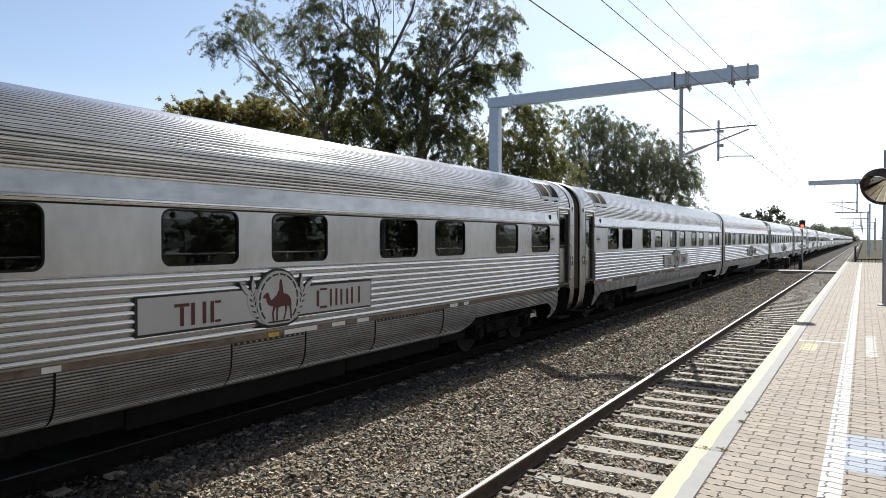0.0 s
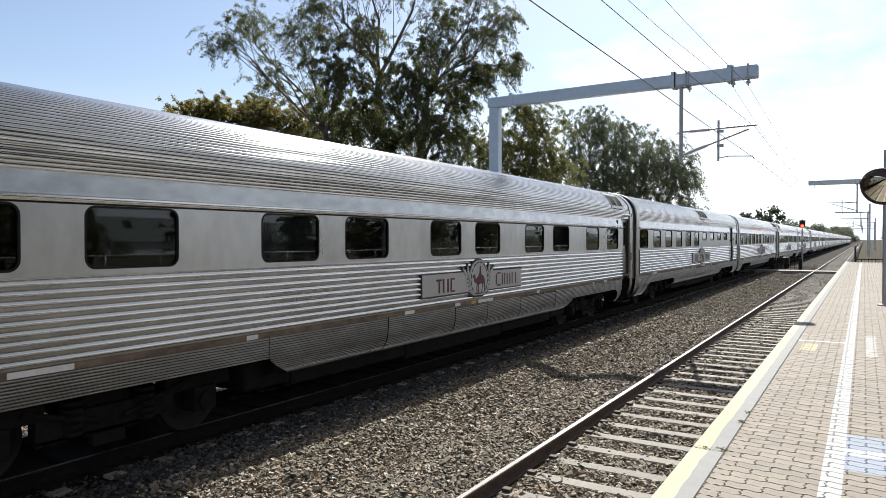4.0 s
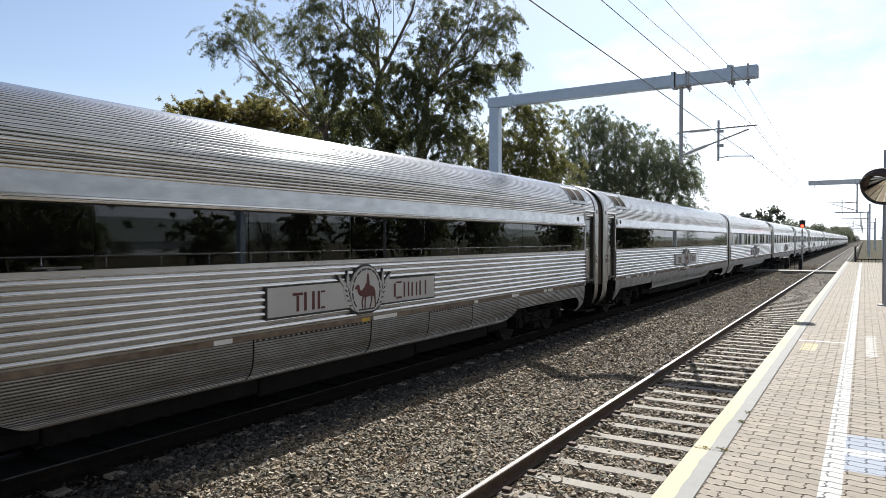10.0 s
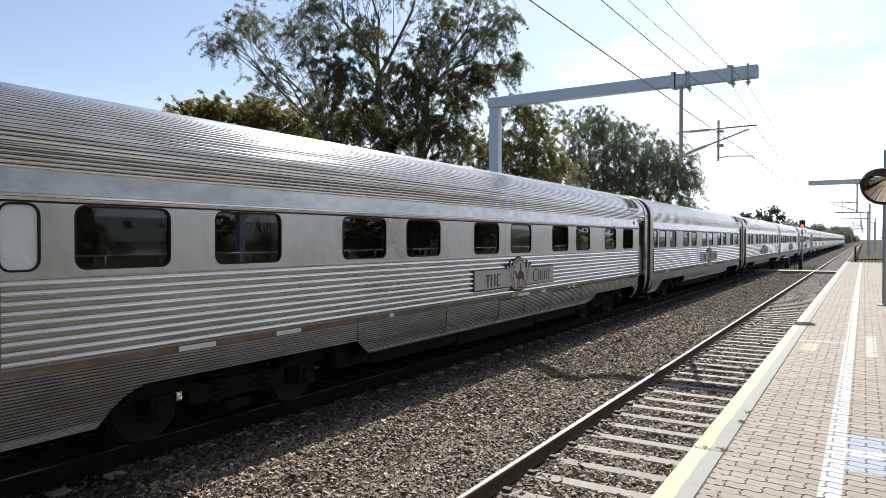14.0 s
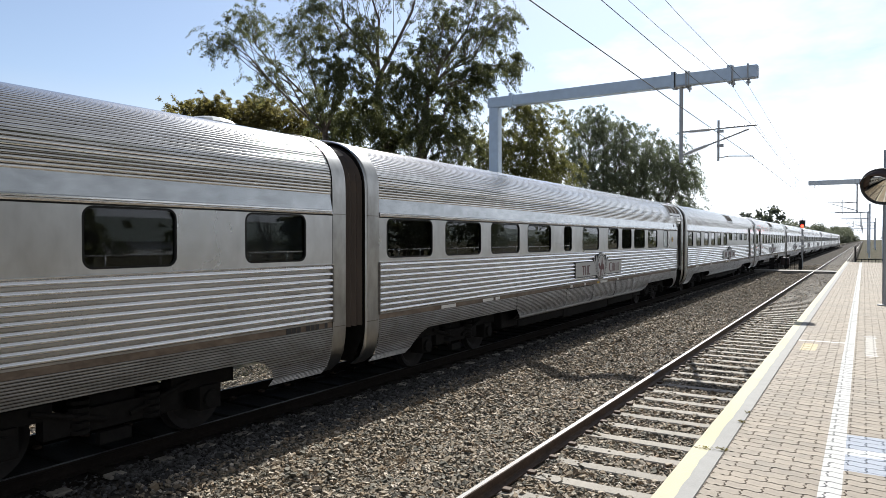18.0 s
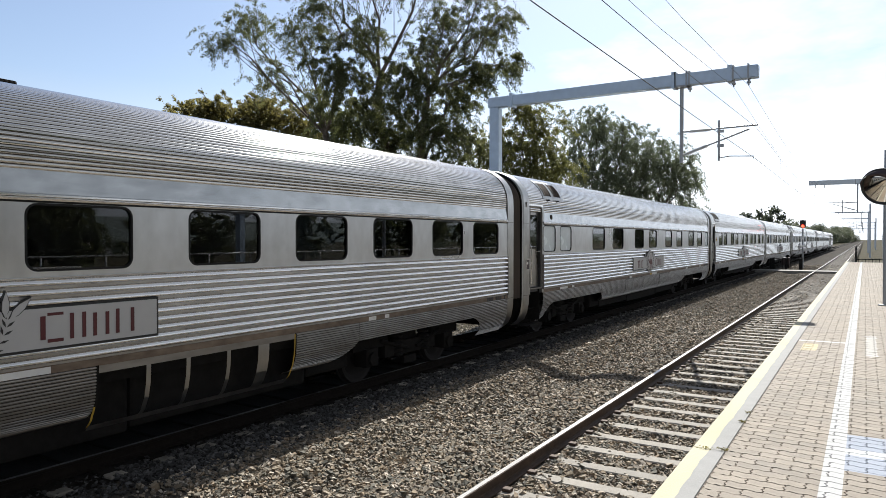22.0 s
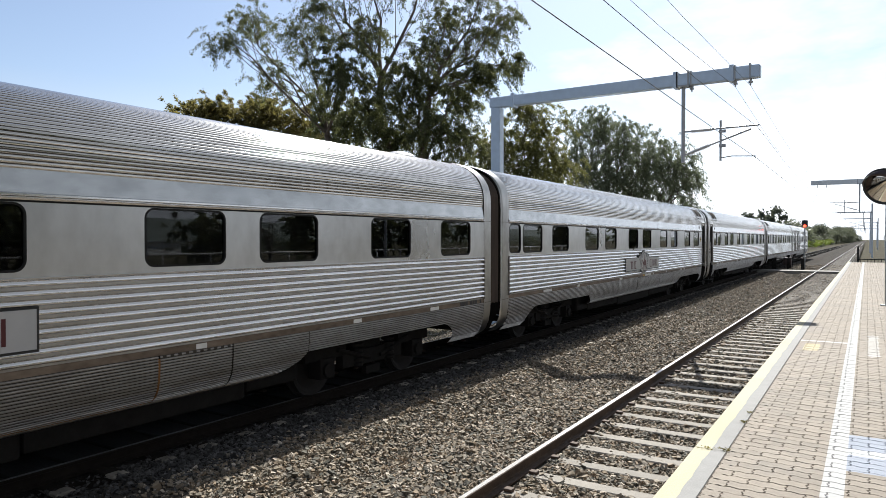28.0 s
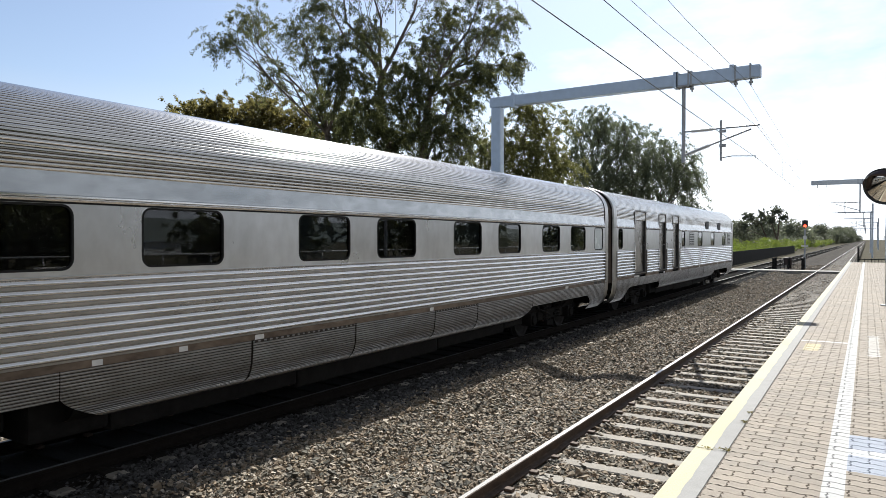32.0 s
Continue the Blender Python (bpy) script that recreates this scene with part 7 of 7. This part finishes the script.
def motions():
    for k, car in enumerate(TRAIN):
        walk(car, [(t, pose(CENTRE, (k + 1) * L - travel(t) - d, 0)) for t, d in UNEVEN])


motions()
